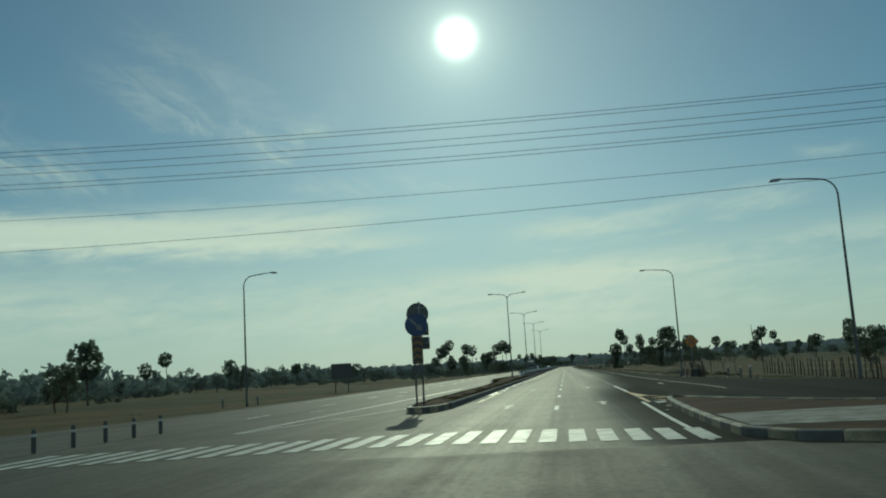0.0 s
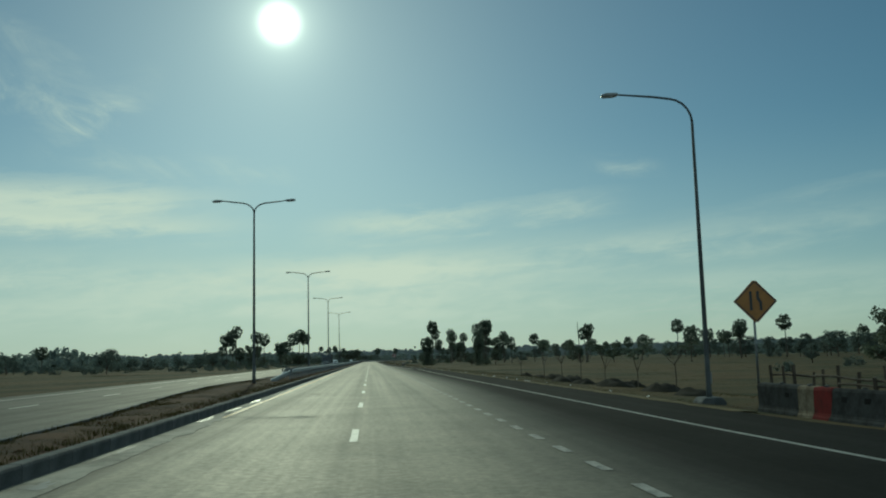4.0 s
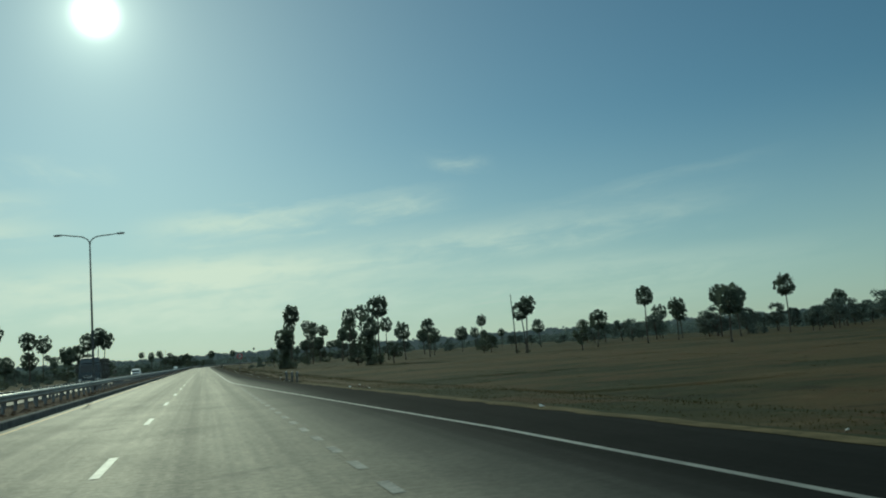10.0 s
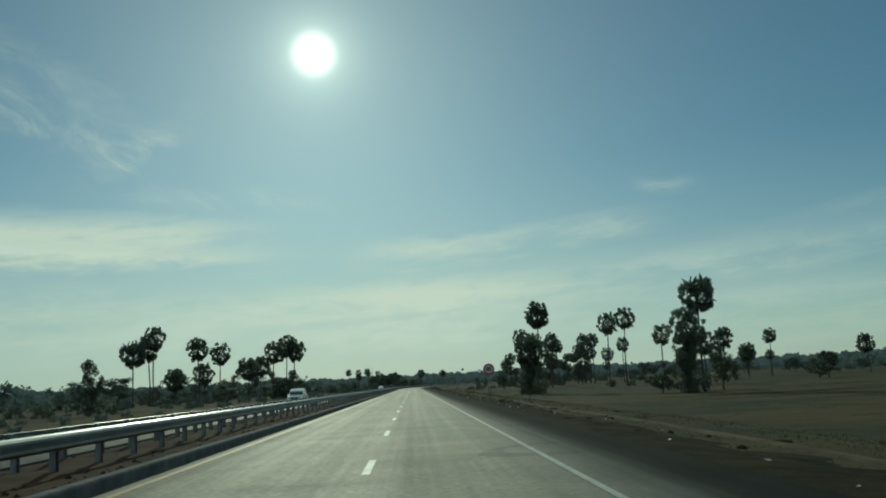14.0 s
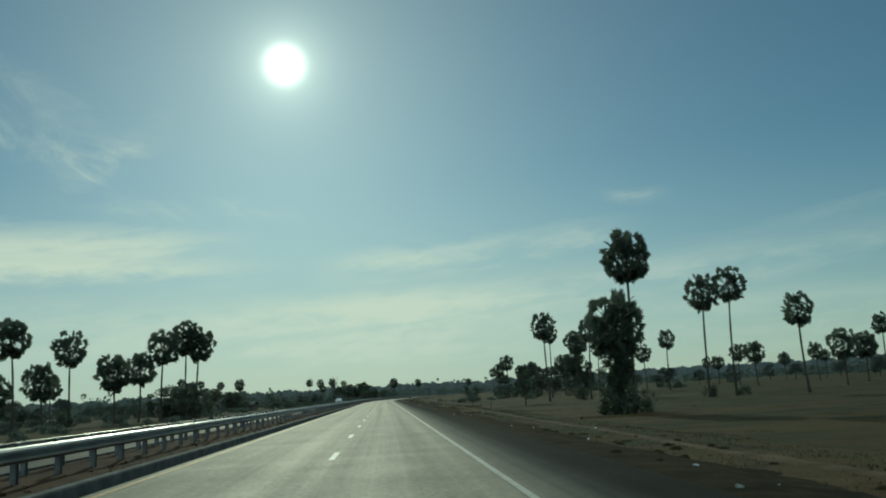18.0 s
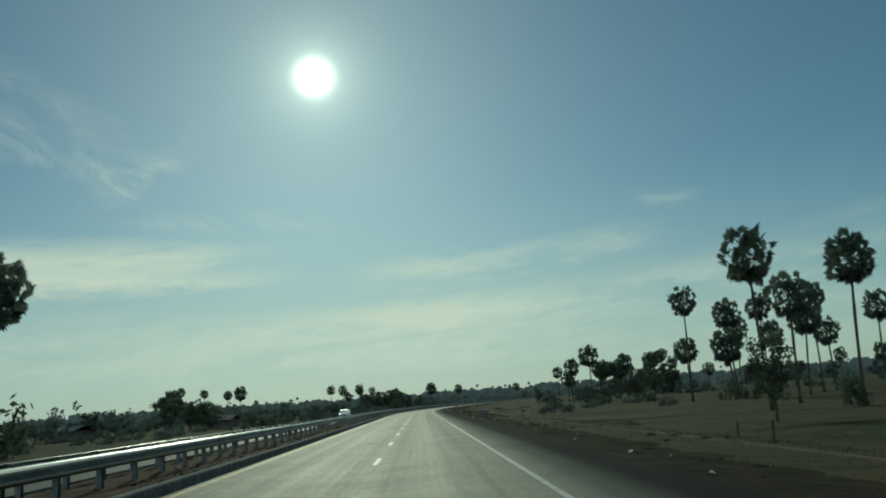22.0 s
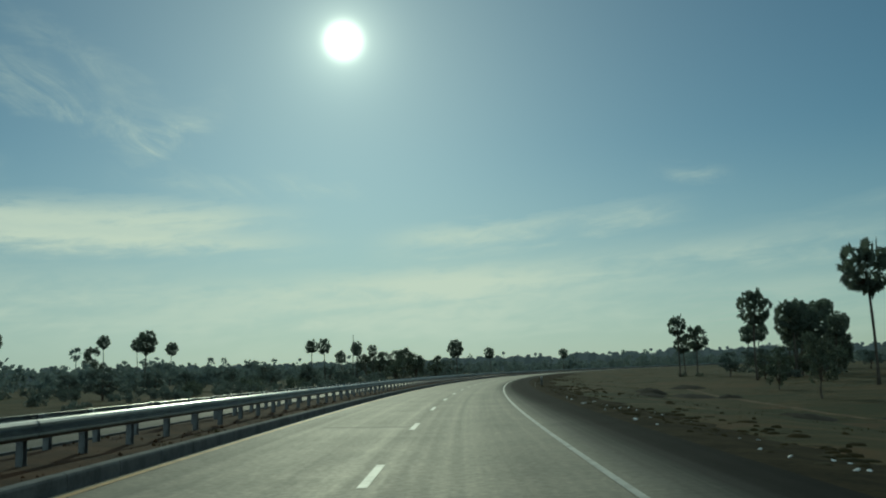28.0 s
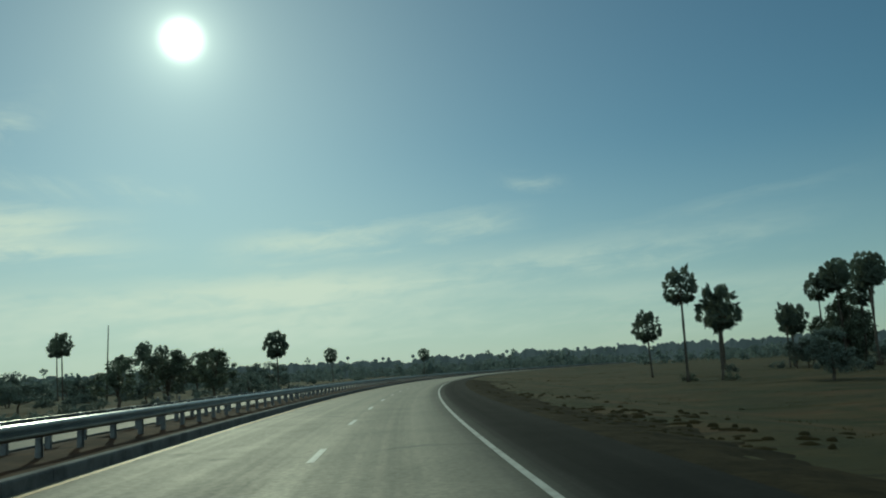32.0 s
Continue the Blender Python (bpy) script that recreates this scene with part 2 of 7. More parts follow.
def asphalt_material(name="worn_asphalt", tone_mul=1.0, gloss=1.0, wear_glare=None):
    """Worn asphalt: stone grain, wheel tracks along the lanes, cross bands of laying, stains and repairs."""
    m = bpy.data.materials.new(name)
    m.use_nodes = True
    m.node_tree.nodes.clear()
    n = Nodes(m.node_tree)
    tc = n.add("ShaderNodeTexCoord")
    uv, ob = tc.outputs["UV"], tc.outputs["Object"]
    track = n.noise(n.scaled(uv, (1.0, 0.006, 1)), 1.0, 3.0, 0.5, 0.2)
    fine_track = n.noise(n.scaled(uv, (5.0, 0.22, 1)), 1.0, 4.0, 0.65, 0.6)
    band = n.noise(n.scaled(uv, (0.10, 0.5, 1)), 1.0, 3.0, 0.6, 0.4)
    stain = n.noise(ob, 0.35, 5.0, 0.65, 0.8)
    grain = n.noise(ob, 55.0, 2.0, 0.7)
    pits = n.noise(ob, 7.0, 6.0, 0.75)
    streak = n.noise(n.scaled(uv, (3.2, 0.012, 1)), 1.0, 4.0, 0.6, 0.1)
    tone = n.math("ADD", n.math("MULTIPLY", track, 0.34), n.math("ADD", n.math("MULTIPLY", band, 0.06), n.math("ADD", n.math("MULTIPLY", stain, 0.26), n.math("ADD", n.math("MULTIPLY", fine_track, 0.08), n.math("MULTIPLY", streak, 0.26)))))
    col = n.mix(n.ramp(tone, 0.36, 0.64), (0.100, 0.089, 0.063, 1), (0.190, 0.162, 0.106, 1))
    col = n.mix(n.math("MULTIPLY", n.ramp(grain, 0.35, 0.75), 0.4), col, (0.175, 0.160, 0.128, 1))
    col = n.mix(1.0, col, n.mix(n.ramp(pits, 0.3, 0.7), (0.72, 0.72, 0.72, 1), (1.3, 1.3, 1.3, 1)), "MULTIPLY")
    dark = n.ramp(n.noise(ob, 0.22, 3.0, 0.5, 1.5), 0.66, 0.74)
    col = n.mix(n.math("MULTIPLY", dark, 0.55), col, (0.016, 0.016, 0.015, 1))
    col = n.mix(1.0, col, (tone_mul, tone_mul, tone_mul, 1), "MULTIPLY")
    b = n.add("ShaderNodeBsdfPrincipled")
    b.inputs["Specular IOR Level"].default_value = ROAD_SPEC * gloss
    shine = n.math("ADD", 0.74, n.math("MULTIPLY", n.ramp(tone, 0.38, 0.62), 0.40))
    n.link(n.math("MULTIPLY", shine, ROAD_SPEC * gloss), b.inputs["Specular IOR Level"])
    if wear_glare:                       # fade towards the outer lane: less polish, and glare fall-off put into the colour
        sep = n.add("ShaderNodeSeparateXYZ")
        n.link(uv, sep.inputs[0])
        across = n.math("ADD", sep.outputs[0], n.math("MULTIPLY", n.math("SUBTRACT", streak, 0.5), 1.2))
        across = n.math("ADD", across, n.math("MULTIPLY", n.ramp(sep.outputs[1], 120.0, 60.0), 1.7))      # fade reaches further in near the junction
        across = n.math("ADD", across, n.math("MULTIPLY", n.ramp(sep.outputs[1], 62.0, 40.0), n.math("MULTIPLY", n.ramp(across, 1.0, 4.2), 1.5)))
        # painted fall-off of sun glare along the bend, darkening the lane from its middle
        across = n.math("ADD", across, n.math("MULTIPLY", n.ramp(sep.outputs[1], 665.0, 745.0), n.math("MULTIPLY", n.ramp(across, -0.5, 2.0), 0.9)))
        outside = n.math("MULTIPLY", n.math("MAXIMUM", n.math("SUBTRACT", across, 2.9), 0.0), n.math("MULTIPLY", n.ramp(sep.outputs[1], 225.0, 290.0), 0.65))
        across = n.math("ADD", across, outside)            # steeper fade past the lane's edge from v 225 on
        fade = n.math("SUBTRACT", 1.0, n.math("MULTIPLY", n.ramp(across, wear_glare[0], wear_glare[1]), wear_glare[2]))
        col = n.mix(n.math("SUBTRACT", 1.0, fade), col, (0.088, 0.094, 0.088, 1))
        col = n.mix(1.0, col, fade, "MULTIPLY")
        mud = n.math("MULTIPLY", n.math("MULTIPLY", n.ramp(across, -1.5, -2.6), n.ramp(across, -4.6, -3.4)), n.ramp(sep.outputs[1], 110.0, 84.0))
        col = n.mix(n.math("MULTIPLY", mud, n.ramp(stain, 0.30, 0.55)), col, (0.036, 0.030, 0.020, 1))   # dried mud beside the gutter
        outer = n.math("MULTIPLY", n.math("SUBTRACT", 1.0, fade), 0.28)
        n.link(n.math("MULTIPLY", n.math("MULTIPLY", fade, shine), ROAD_SPEC * gloss), b.inputs["Specular IOR Level"])
    n.link(col, b.inputs["Base Color"])
    r = n.math("ADD", ROAD_ROUGH, n.math("MULTIPLY", n.math("SUBTRACT", 0.5, tone), 0.42))
    r = n.math("ADD", r, n.math("MULTIPLY", n.math("SUBTRACT", 0.62, pits), 0.30))
    n.link(n.math("ADD", r, outer) if wear_glare else r, b.inputs["Roughness"])
    b.inputs["Specular Tint"].default_value = (1.0, 0.92, 0.70, 1)        # warm colour of the sun's glare, put into the specular tint
    bp = n.add("ShaderNodeBump")
    bp.inputs["Strength"].default_value, bp.inputs["Distance"].default_value = 0.22, 0.012
    n.link(n.math("ADD", n.math("MULTIPLY", grain, 0.6), n.math("MULTIPLY", pits, 0.6)), bp.inputs["Height"])
    n.link(bp.outputs[0], b.inputs["Normal"])
    n.link(b.outputs[0], n.add("ShaderNodeOutputMaterial").inputs[0])
    return m


def field_material():
    """Dry grazed grass over red-brown earth, with greener patches, paths and tussocks."""
    m = bpy.data.materials.new("dry_field")
    m.use_nodes = True
    m.node_tree.nodes.clear()
    n = Nodes(m.node_tree)
    tc = n.add("ShaderNodeTexCoord")
    ob = tc.outputs["Object"]
    wide = n.noise(ob, 0.022, 5.0, 0.6, 0.6)
    patch = n.noise(ob, 0.16, 6.0, 0.65, 0.8)
    strip = n.noise(n.scaled(ob, (0.02, 0.11, 1)), 1.0, 4.0, 0.6, 0.5)
    tuft = n.noise(ob, 2.6, 4.0, 0.7)
    blade = n.noise(ob, 21.0, 3.0, 0.7)
    straw, green, earth = (0.080, 0.056, 0.021, 1), (0.031, 0.033, 0.011, 1), (0.082, 0.045, 0.018, 1)
    col = n.mix(n.ramp(n.math("ADD", n.math("MULTIPLY", wide, 0.5), n.math("MULTIPLY", strip, 0.5)), 0.44, 0.57), straw, green)
    col = n.mix(n.math("MULTIPLY", n.ramp(patch, 0.50, 0.66), 0.8), col, earth)
    col = n.mix(n.math("MULTIPLY", n.ramp(tuft, 0.45, 0.75), 0.5), col, (0.025, 0.025, 0.008, 1))
    col = n.mix(n.math("MULTIPLY", n.ramp(blade, 0.5, 0.8), 0.35), col, (0.066, 0.047, 0.020, 1))
    place = n.add("ShaderNodeSeparateXYZ")                 # the land from y 390 on is darker and greener
    n.link(ob, place.inputs[0])
    greener = n.math("MULTIPLY", n.ramp(place.outputs[1], 390.0, 560.0), n.ramp(n.math("ADD", patch, n.math("MULTIPLY", strip, 0.6)), 1.0, 0.62))
    col = n.mix(n.math("MULTIPLY", greener, 0.62), col, (0.026, 0.028, 0.010, 1))
    rough = n.noise(n.scaled(ob, (0.20, 0.34, 1)), 1.0, 6.0, 0.7, 0.9)      # trodden hollows and low dark growth
    col = n.mix(n.math("MULTIPLY", n.ramp(rough, 0.54, 0.66), 0.6), col, (0.016, 0.015, 0.007, 1))
    col = n.mix(n.math("MULTIPLY", n.ramp(rough, 0.42, 0.34), 0.55), col, (0.110, 0.076, 0.034, 1))
    b = n.add("ShaderNodeBsdfPrincipled")
    n.link(col, b.inputs["Base Color"])
    b.inputs["Roughness"].default_value, b.inputs["Specular IOR Level"].default_value = 0.95, 0.12
    bp = n.add("ShaderNodeBump")
    bp.inputs["Strength"].default_value, bp.inputs["Distance"].default_value = 0.9, 0.12
    n.link(n.math("ADD", n.math("MULTIPLY", tuft, 0.8), n.math("MULTIPLY", blade, 0.3)), bp.inputs["Height"])
    n.link(bp.outputs[0], b.inputs["Normal"])
    n.link(b.outputs[0], n.add("ShaderNodeOutputMaterial").inputs[0])
    return m


ASPHALT, FIELD = asphalt_material(wear_glare=(3.0, 6.8, 0.88)), field_material()
JUNCTION_ASPHALT = asphalt_material("junction_asphalt", 0.24, 0.58)
WHITE_LINE = material("worn_white_paint", (0.46, 0.44, 0.37), (0.20, 0.19, 0.155), 0.6, scale=2.5, fine=30, bump=0.15, spread=(0.42, 0.75))
EDGE_PAINT = material("dusty_edge_paint", (0.37, 0.35, 0.29), (0.19, 0.18, 0.145), 0.65, scale=1.8, fine=26, bump=0.15, spread=(0.40, 0.74))
YELLOW_LINE = material("worn_yellow_paint", (0.40, 0.22, 0.038), (0.20, 0.12, 0.035), 0.6, scale=2.0, fine=30, bump=0.15, spread=(0.40, 0.72))
SOIL = material("red_laterite_soil", (0.060, 0.029, 0.012), (0.024, 0.015, 0.008), 0.95, scale=0.7, fine=9, bump=0.8, spec=0.1)
GRAVEL = material("pale_gravel", (0.30, 0.28, 0.24), (0.16, 0.14, 0.11), 0.95, scale=2.0, fine=35, bump=0.7, spec=0.1)
PATH_EARTH = material("bare_track_earth", (0.118, 0.082, 0.045), (0.062, 0.044, 0.023), 0.95, scale=0.8, fine=12, bump=0.6, spec=0.1)
RIM_EARTH = material("pale_straw_earth", (0.150, 0.112, 0.052), (0.060, 0.050, 0.020), 0.95, scale=1.6, fine=14, bump=0.8, spec=0.1)
CONCRETE = material("grey_kerb_concrete", (0.098, 0.102, 0.100), (0.046, 0.049, 0.050), 0.9, scale=1.6, fine=30, bump=0.3, spec=0.3, each=0.12)
KERB_DARK = material("black_kerb_paint", (0.045, 0.045, 0.045), (0.09, 0.088, 0.08), 0.7, scale=2, fine=25, bump=0.2)
KERB_WHITE = material("faded_yellow_white_kerb_paint", (0.25, 0.22, 0.14), (0.10, 0.09, 0.06), 0.7, scale=2, fine=25, bump=0.2)
STEEL = material("galvanised_steel", (0.27, 0.28, 0.28), (0.19, 0.20, 0.20), 0.38, metal=1.0, scale=1.2, fine=18, bump=0.04, rough_var=0.14)
POST_STEEL = material("dull_galvanised_posts", (0.22, 0.23, 0.23), (0.14, 0.14, 0.14), 0.55, metal=0.8, scale=3, fine=20, bump=0.1)
POLE = material("grey_lamp_pole", (0.085, 0.09, 0.09), (0.055, 0.058, 0.057), 0.6, metal=0.1, scale=1.0, fine=14, bump=0.0, spec=0.12)
LAMP_HEAD = material("lamp_housing", (0.22, 0.22, 0.22), (0.15, 0.15, 0.15), 0.4, metal=0.4, scale=3, fine=20, bump=0.05)
LENS = material("lamp_lens", (0.62, 0.62, 0.58), (0.5, 0.5, 0.48), 0.15, scale=3, fine=20, bump=0.0)
TRUNK = material("palm_trunk", (0.115, 0.098, 0.078), (0.060, 0.050, 0.040), 0.9, scale=1.2, fine=12, bump=0.6, spec=0.15)
BARK = material("grey_brown_bark", (0.13, 0.105, 0.080), (0.070, 0.056, 0.042), 0.9, scale=2.0, fine=16, bump=0.6, spec=0.15)
FROND = material("palm_frond", (0.074, 0.094, 0.070), (0.100, 0.118, 0.086), 0.6, scale=0.9, fine=8, bump=0.0, spec=0.25, translucent=0.58)
DEAD = material("dead_frond", (0.085, 0.065, 0.038), (0.055, 0.042, 0.026), 0.8, scale=1.0, fine=8, bump=0.0, spec=0.15, translucent=0.15)
LEAF = material("dusty_leaf", (0.080, 0.099, 0.068), (0.108, 0.124, 0.080), 0.55, scale=0.8, fine=6, bump=0.0, spec=0.3, each=0.2, translucent=0.42)
# lighter base colour stands in for haze over the scrub
SCRUB_LEAF = material("hazed_scrub_leaf", (0.140, 0.166, 0.136), (0.100, 0.122, 0.100), 0.6, scale=0.5, fine=5, bump=0.0, spec=0.25, each=0.2, translucent=0.42)
# paler and bluer still: the haze of distance is in the leaf colour
FAR_LEAF = material("hazed_far_leaf", (0.185, 0.220, 0.196), (0.140, 0.170, 0.150), 0.7, scale=0.02, fine=0.5, bump=0.0, spec=0.15, translucent=0.45)
TUSSOCK = material("dark_tussock_blade", (0.046, 0.042, 0.015), (0.062, 0.050, 0.019), 0.85, scale=0.3, fine=4, bump=0.0, spec=0.12, translucent=0.3)
VERGE = material("dark_verge_soil", (0.044, 0.034, 0.018), (0.018, 0.016, 0.010), 0.95, scale=0.9, fine=9, bump=1.0, spec=0.02)
GRASS = material("dry_grass_blade", (0.060, 0.050, 0.019), (0.040, 0.038, 0.014), 0.8, scale=0.4, fine=5, bump=0.0, spec=0.15, translucent=0.55)
MOUND = material("dark_earth_mound", (0.022, 0.020, 0.013), (0.011, 0.010, 0.007), 0.95, scale=1.2, fine=9, bump=0.9, spec=0.1)
WHITE_PAINT = material("white_painted_concrete", (0.46, 0.46, 0.43), (0.28, 0.27, 0.25), 0.65, scale=4, fine=30, bump=0.12)
# post concrete darkened for its unlit side
POST_GREY = material("shaded_post_concrete", (0.10, 0.10, 0.096), (0.055, 0.055, 0.052), 0.75, scale=4, fine=30, bump=0.15)
BLACK_PAINT = material("black_paint", (0.030, 0.030, 0.032), (0.05, 0.05, 0.05), 0.6, scale=4, fine=30, bump=0.08)
REFLECTOR = material("pale_reflector", (0.30, 0.31, 0.30), (0.20, 0.205, 0.20), 0.25, scale=9, fine=60, bump=0.1)
SIGN_BACK = material("sign_back_metal", (0.085, 0.09, 0.09), (0.06, 0.062, 0.062), 0.6, metal=0.3, scale=2, fine=16, bump=0.05)
SIGN_BLUE = material("sign_blue", (0.012, 0.030, 0.095), (0.010, 0.025, 0.075), 0.35, scale=2, fine=20, bump=0.0)
SIGN_WHITE = material("sign_white", (0.52, 0.52, 0.50), (0.40, 0.40, 0.39), 0.4, scale=2, fine=20, bump=0.0)
# dim white that carries the shade on the arrow's face
SIGN_DULL = material("shaded_sign_white", (0.15, 0.155, 0.16), (0.09, 0.095, 0.10), 0.5, scale=2, fine=20, bump=0.0)
SIGN_RED = material("sign_red", (0.36, 0.030, 0.030), (0.28, 0.028, 0.028), 0.4, scale=2, fine=20, bump=0.0)
SIGN_AMBER = material("sign_amber", (0.31, 0.135, 0.020), (0.23, 0.10, 0.018), 0.4, scale=2, fine=20, bump=0.0)
# amber darkened: the chevron board's backlit shade is in its colour
SIGN_SHADED = material("shaded_chevron_amber", (0.15, 0.085, 0.026), (0.09, 0.055, 0.02), 0.6, scale=2, fine=20, bump=0.0)
SIGN_BLACK = material("sign_black", (0.018, 0.018, 0.018), (0.03, 0.03, 0.03), 0.45, scale=2, fine=20, bump=0.0)
ZEBRA_PAINT = material("white_crossing_paint", (0.40, 0.38, 0.31), (0.15, 0.142, 0.115), 0.55, scale=1.6, fine=24, bump=0.15, spec=0.6, spread=(0.36, 0.70))
ARROW_PAINT = material("worn_arrow_paint", (0.34, 0.32, 0.26), (0.14, 0.13, 0.10), 0.6, scale=2.4, fine=28, bump=0.15, spread=(0.38, 0.72))
DOT_LINE = material("worn_lane_dots", (0.25, 0.235, 0.195), (0.05, 0.048, 0.04), 0.7, scale=3.5, fine=30, bump=0.15, spread=(0.40, 0.68))
# cream is for the barriers' sunlit ends, dark grey for their dirty shaded faces
BARRIER_CREAM = material("lit_cream_plastic", (0.26, 0.21, 0.14), (0.11, 0.085, 0.055), 0.9, scale=2.6, fine=16, bump=0.1, spec=0.08)
BARRIER_RED = material("red_plastic", (0.15, 0.012, 0.014), (0.07, 0.012, 0.012), 0.9, scale=2, fine=16, bump=0.1, spec=0.08)
BARRIER_WHITE = material("shaded_dirty_plastic", (0.046, 0.048, 0.048), (0.022, 0.023, 0.023), 0.9, scale=2.6, fine=16, bump=0.1, spec=0.08)
SLOT_DARK = material("shadowed_slot", (0.012, 0.012, 0.012), (0.02, 0.02, 0.02), 0.95, scale=2, fine=20, bump=0.0, spec=0.05)
SLIP_PAINT = material("dull_slip_lane_paint", (0.27, 0.26, 0.215), (0.11, 0.105, 0.088), 0.7, scale=1.8, fine=26, bump=0.15, spread=(0.40, 0.74))
SILT = material("pale_gutter_silt", (0.27, 0.245, 0.19), (0.10, 0.088, 0.064), 0.8, scale=1.1, fine=18, bump=0.3, spec=0.35, spread=(0.40, 0.66))
HUMMOCK = material("dark_grassy_clod", (0.022, 0.020, 0.008), (0.044, 0.032, 0.013), 0.95, scale=0.9, fine=9, bump=0.9, spec=0.08)
CABLE = material("dark_cable", (0.03, 0.03, 0.032), (0.05, 0.05, 0.05), 0.6, scale=2, fine=20, bump=0.0)
WOOD_POST = material("weathered_wood", (0.115, 0.090, 0.066), (0.060, 0.048, 0.036), 0.9, scale=3, fine=22, bump=0.5, spec=0.15, each=0.2)
CAR_WHITE = material("white_car_paint", (0.72, 0.72, 0.70), (0.66, 0.66, 0.64), 0.22, scale=1, fine=10, bump=0.0)
CAB_PAINT = material("blue_grey_cab_paint", (0.052, 0.066, 0.076), (0.034, 0.044, 0.052), 0.6, scale=1.5, fine=14, bump=0.05)
CARGO_PAINT = material("grey_cargo_panel", (0.115, 0.115, 0.10), (0.065, 0.064, 0.056), 0.55, metal=0.3, scale=1.2, fine=14, bump=0.15)
RUBBER = material("tyre_rubber", (0.022, 0.022, 0.022), (0.035, 0.034, 0.033), 0.85, scale=5, fine=30, bump=0.3)
DARK_GLASS = material("dark_vehicle_glass", (0.015, 0.018, 0.020), (0.02, 0.022, 0.024), 0.06, scale=1, fine=10, bump=0.0, rough_var=0.02)
CHROME = material("chrome_trim", (0.65, 0.65, 0.65), (0.55, 0.55, 0.55), 0.12, metal=1.0, scale=3, fine=10, bump=0.0, rough_var=0.05)
WATER = material("puddle_water", (0.15, 0.124, 0.084), (0.07, 0.058, 0.038), 0.42, scale=2, fine=10, bump=0.0, rough_var=0.12, spec=0.9)
LITTER = material("pale_litter_plastic", (0.70, 0.70, 0.68), (0.5, 0.48, 0.44), 0.5, scale=9, fine=50, bump=0.3, each=0.25)
ROOF_TIN = material("dull_tin_roof", (0.10, 0.105, 0.10), (0.065, 0.065, 0.06), 0.85, metal=0.0, scale=1.5, fine=12, bump=0.2)
HUT_WALL = material("timber_hut_wall", (0.14, 0.11, 0.085), (0.09, 0.07, 0.055), 0.9, scale=1.5, fine=12, bump=0.3)


# ---- geometry helpers ----
def part(name, bm, mat, parent=None, label="", smooth=False):
    me = bpy.data.meshes.new(name)
    bm.to_mesh(me)
    bm.free()
    return whole(name, me, mat, parent, label, smooth)


def whole(name, me, mat, parent=None, label="", smooth=False):
    if mat is not None and not me.materials:
        me.materials.append(mat)
    if smooth:
        me.polygons.foreach_set("use_smooth", [True] * len(me.polygons))
    ob = new(name, me)
    if parent is not None:
        ob.parent = parent
    if label:
        ob["label"] = label
    return ob


def mesh_of(name, verts, faces):
    me = bpy.data.meshes.new(name)
    me.from_pydata([tuple(v) for v in verts], [], faces)
    me.update()
    return me


def thing(name, m, label, category, group=""):
    ob = new(name)
    ob.matrix_basis = m
    ob.empty_display_size = 0.3
    return tagged(ob, label, category, group)


def box(bm, x0, y0, z0, x1, y1, z1, bevel=0.0, m=None):
    made = bmesh.ops.create_cube(bm, size=1.0, matrix=Matrix.Translation(((x0 + x1) / 2, (y0 + y1) / 2, (z0 + z1) / 2)) @ Matrix.Diagonal((x1 - x0, y1 - y0, z1 - z0, 1)))
    vs = made["verts"]
    if bevel:
        edges = list({e for v in vs for e in v.link_edges})
        r = bmesh.ops.bevel(bm, geom=edges, offset=bevel, segments=2, affect="EDGES", profile=0.5)
        vs = r["verts"]
    if m is not None:
        bmesh.ops.transform(bm, matrix=m, verts=list(vs))
    return vs


def tube(bm, pts, radii, sides=8, cap=True):
    """A round bar through the points."""
    pts = [Vector(p) for p in pts]
    rings = []
    for i, p in enumerate(pts):
        d = (pts[min(i + 1, len(pts) - 1)] - pts[max(i - 1, 0)]).normalized()
        a = d.cross(Vector((0, 1, 0)) if abs(d.y) < 0.9 else Vector((1, 0, 0))).normalized()
        b = d.cross(a)
        r = radii[i] if isinstance(radii, (list, tuple)) else radii
        rings.append([bm.verts.new(p + (a * math.cos(t) + b * math.sin(t)) * r) for t in (2 * math.pi * k / sides for k in range(sides))])
    for r0, r1 in zip(rings, rings[1:]):
        for k in range(sides):
            bm.faces.new((r0[k], r0[(k + 1) % sides], r1[(k + 1) % sides], r1[k]))
    if cap:
        bm.faces.new(rings[0][::-1])
        bm.faces.new(rings[-1])


def prism(bm, outline, y0, y1):
    """A flat outline in x and z, drawn out along y."""
    a = [bm.verts.new((x, y0, z)) for x, z in outline]
    b = [bm.verts.new((x, y1, z)) for x, z in outline]
    n = len(outline)
    bm.faces.new(a)
    bm.faces.new(b[::-1])
    for i in range(n):
        bm.faces.new((a[i], b[i], b[(i + 1) % n], a[(i + 1) % n]))
    bmesh.ops.recalc_face_normals(bm, faces=bm.faces[:])


def slab(bm, outline, z0, z1):
    """A flat outline in x and y, drawn up from z0 to z1."""
    a = [bm.verts.new((x, y, z0)) for x, y in outline]
    b = [bm.verts.new((x, y, z1)) for x, y in outline]
    n = len(outline)
    bm.faces.new(a[::-1])
    bm.faces.new(b)
    for i in range(n):
        bm.faces.new((a[i], a[(i + 1) % n], b[(i + 1) % n], b[i]))
    bmesh.ops.recalc_face_normals(bm, faces=bm.faces[:])


# ---- the road's line: straight, then a long bend to the right ----
BEND_AT, EASE, RADIUS = 605.0, 77.0, 1060.0
ARC = np.arange(-700.0, 2600.0, 1.0)
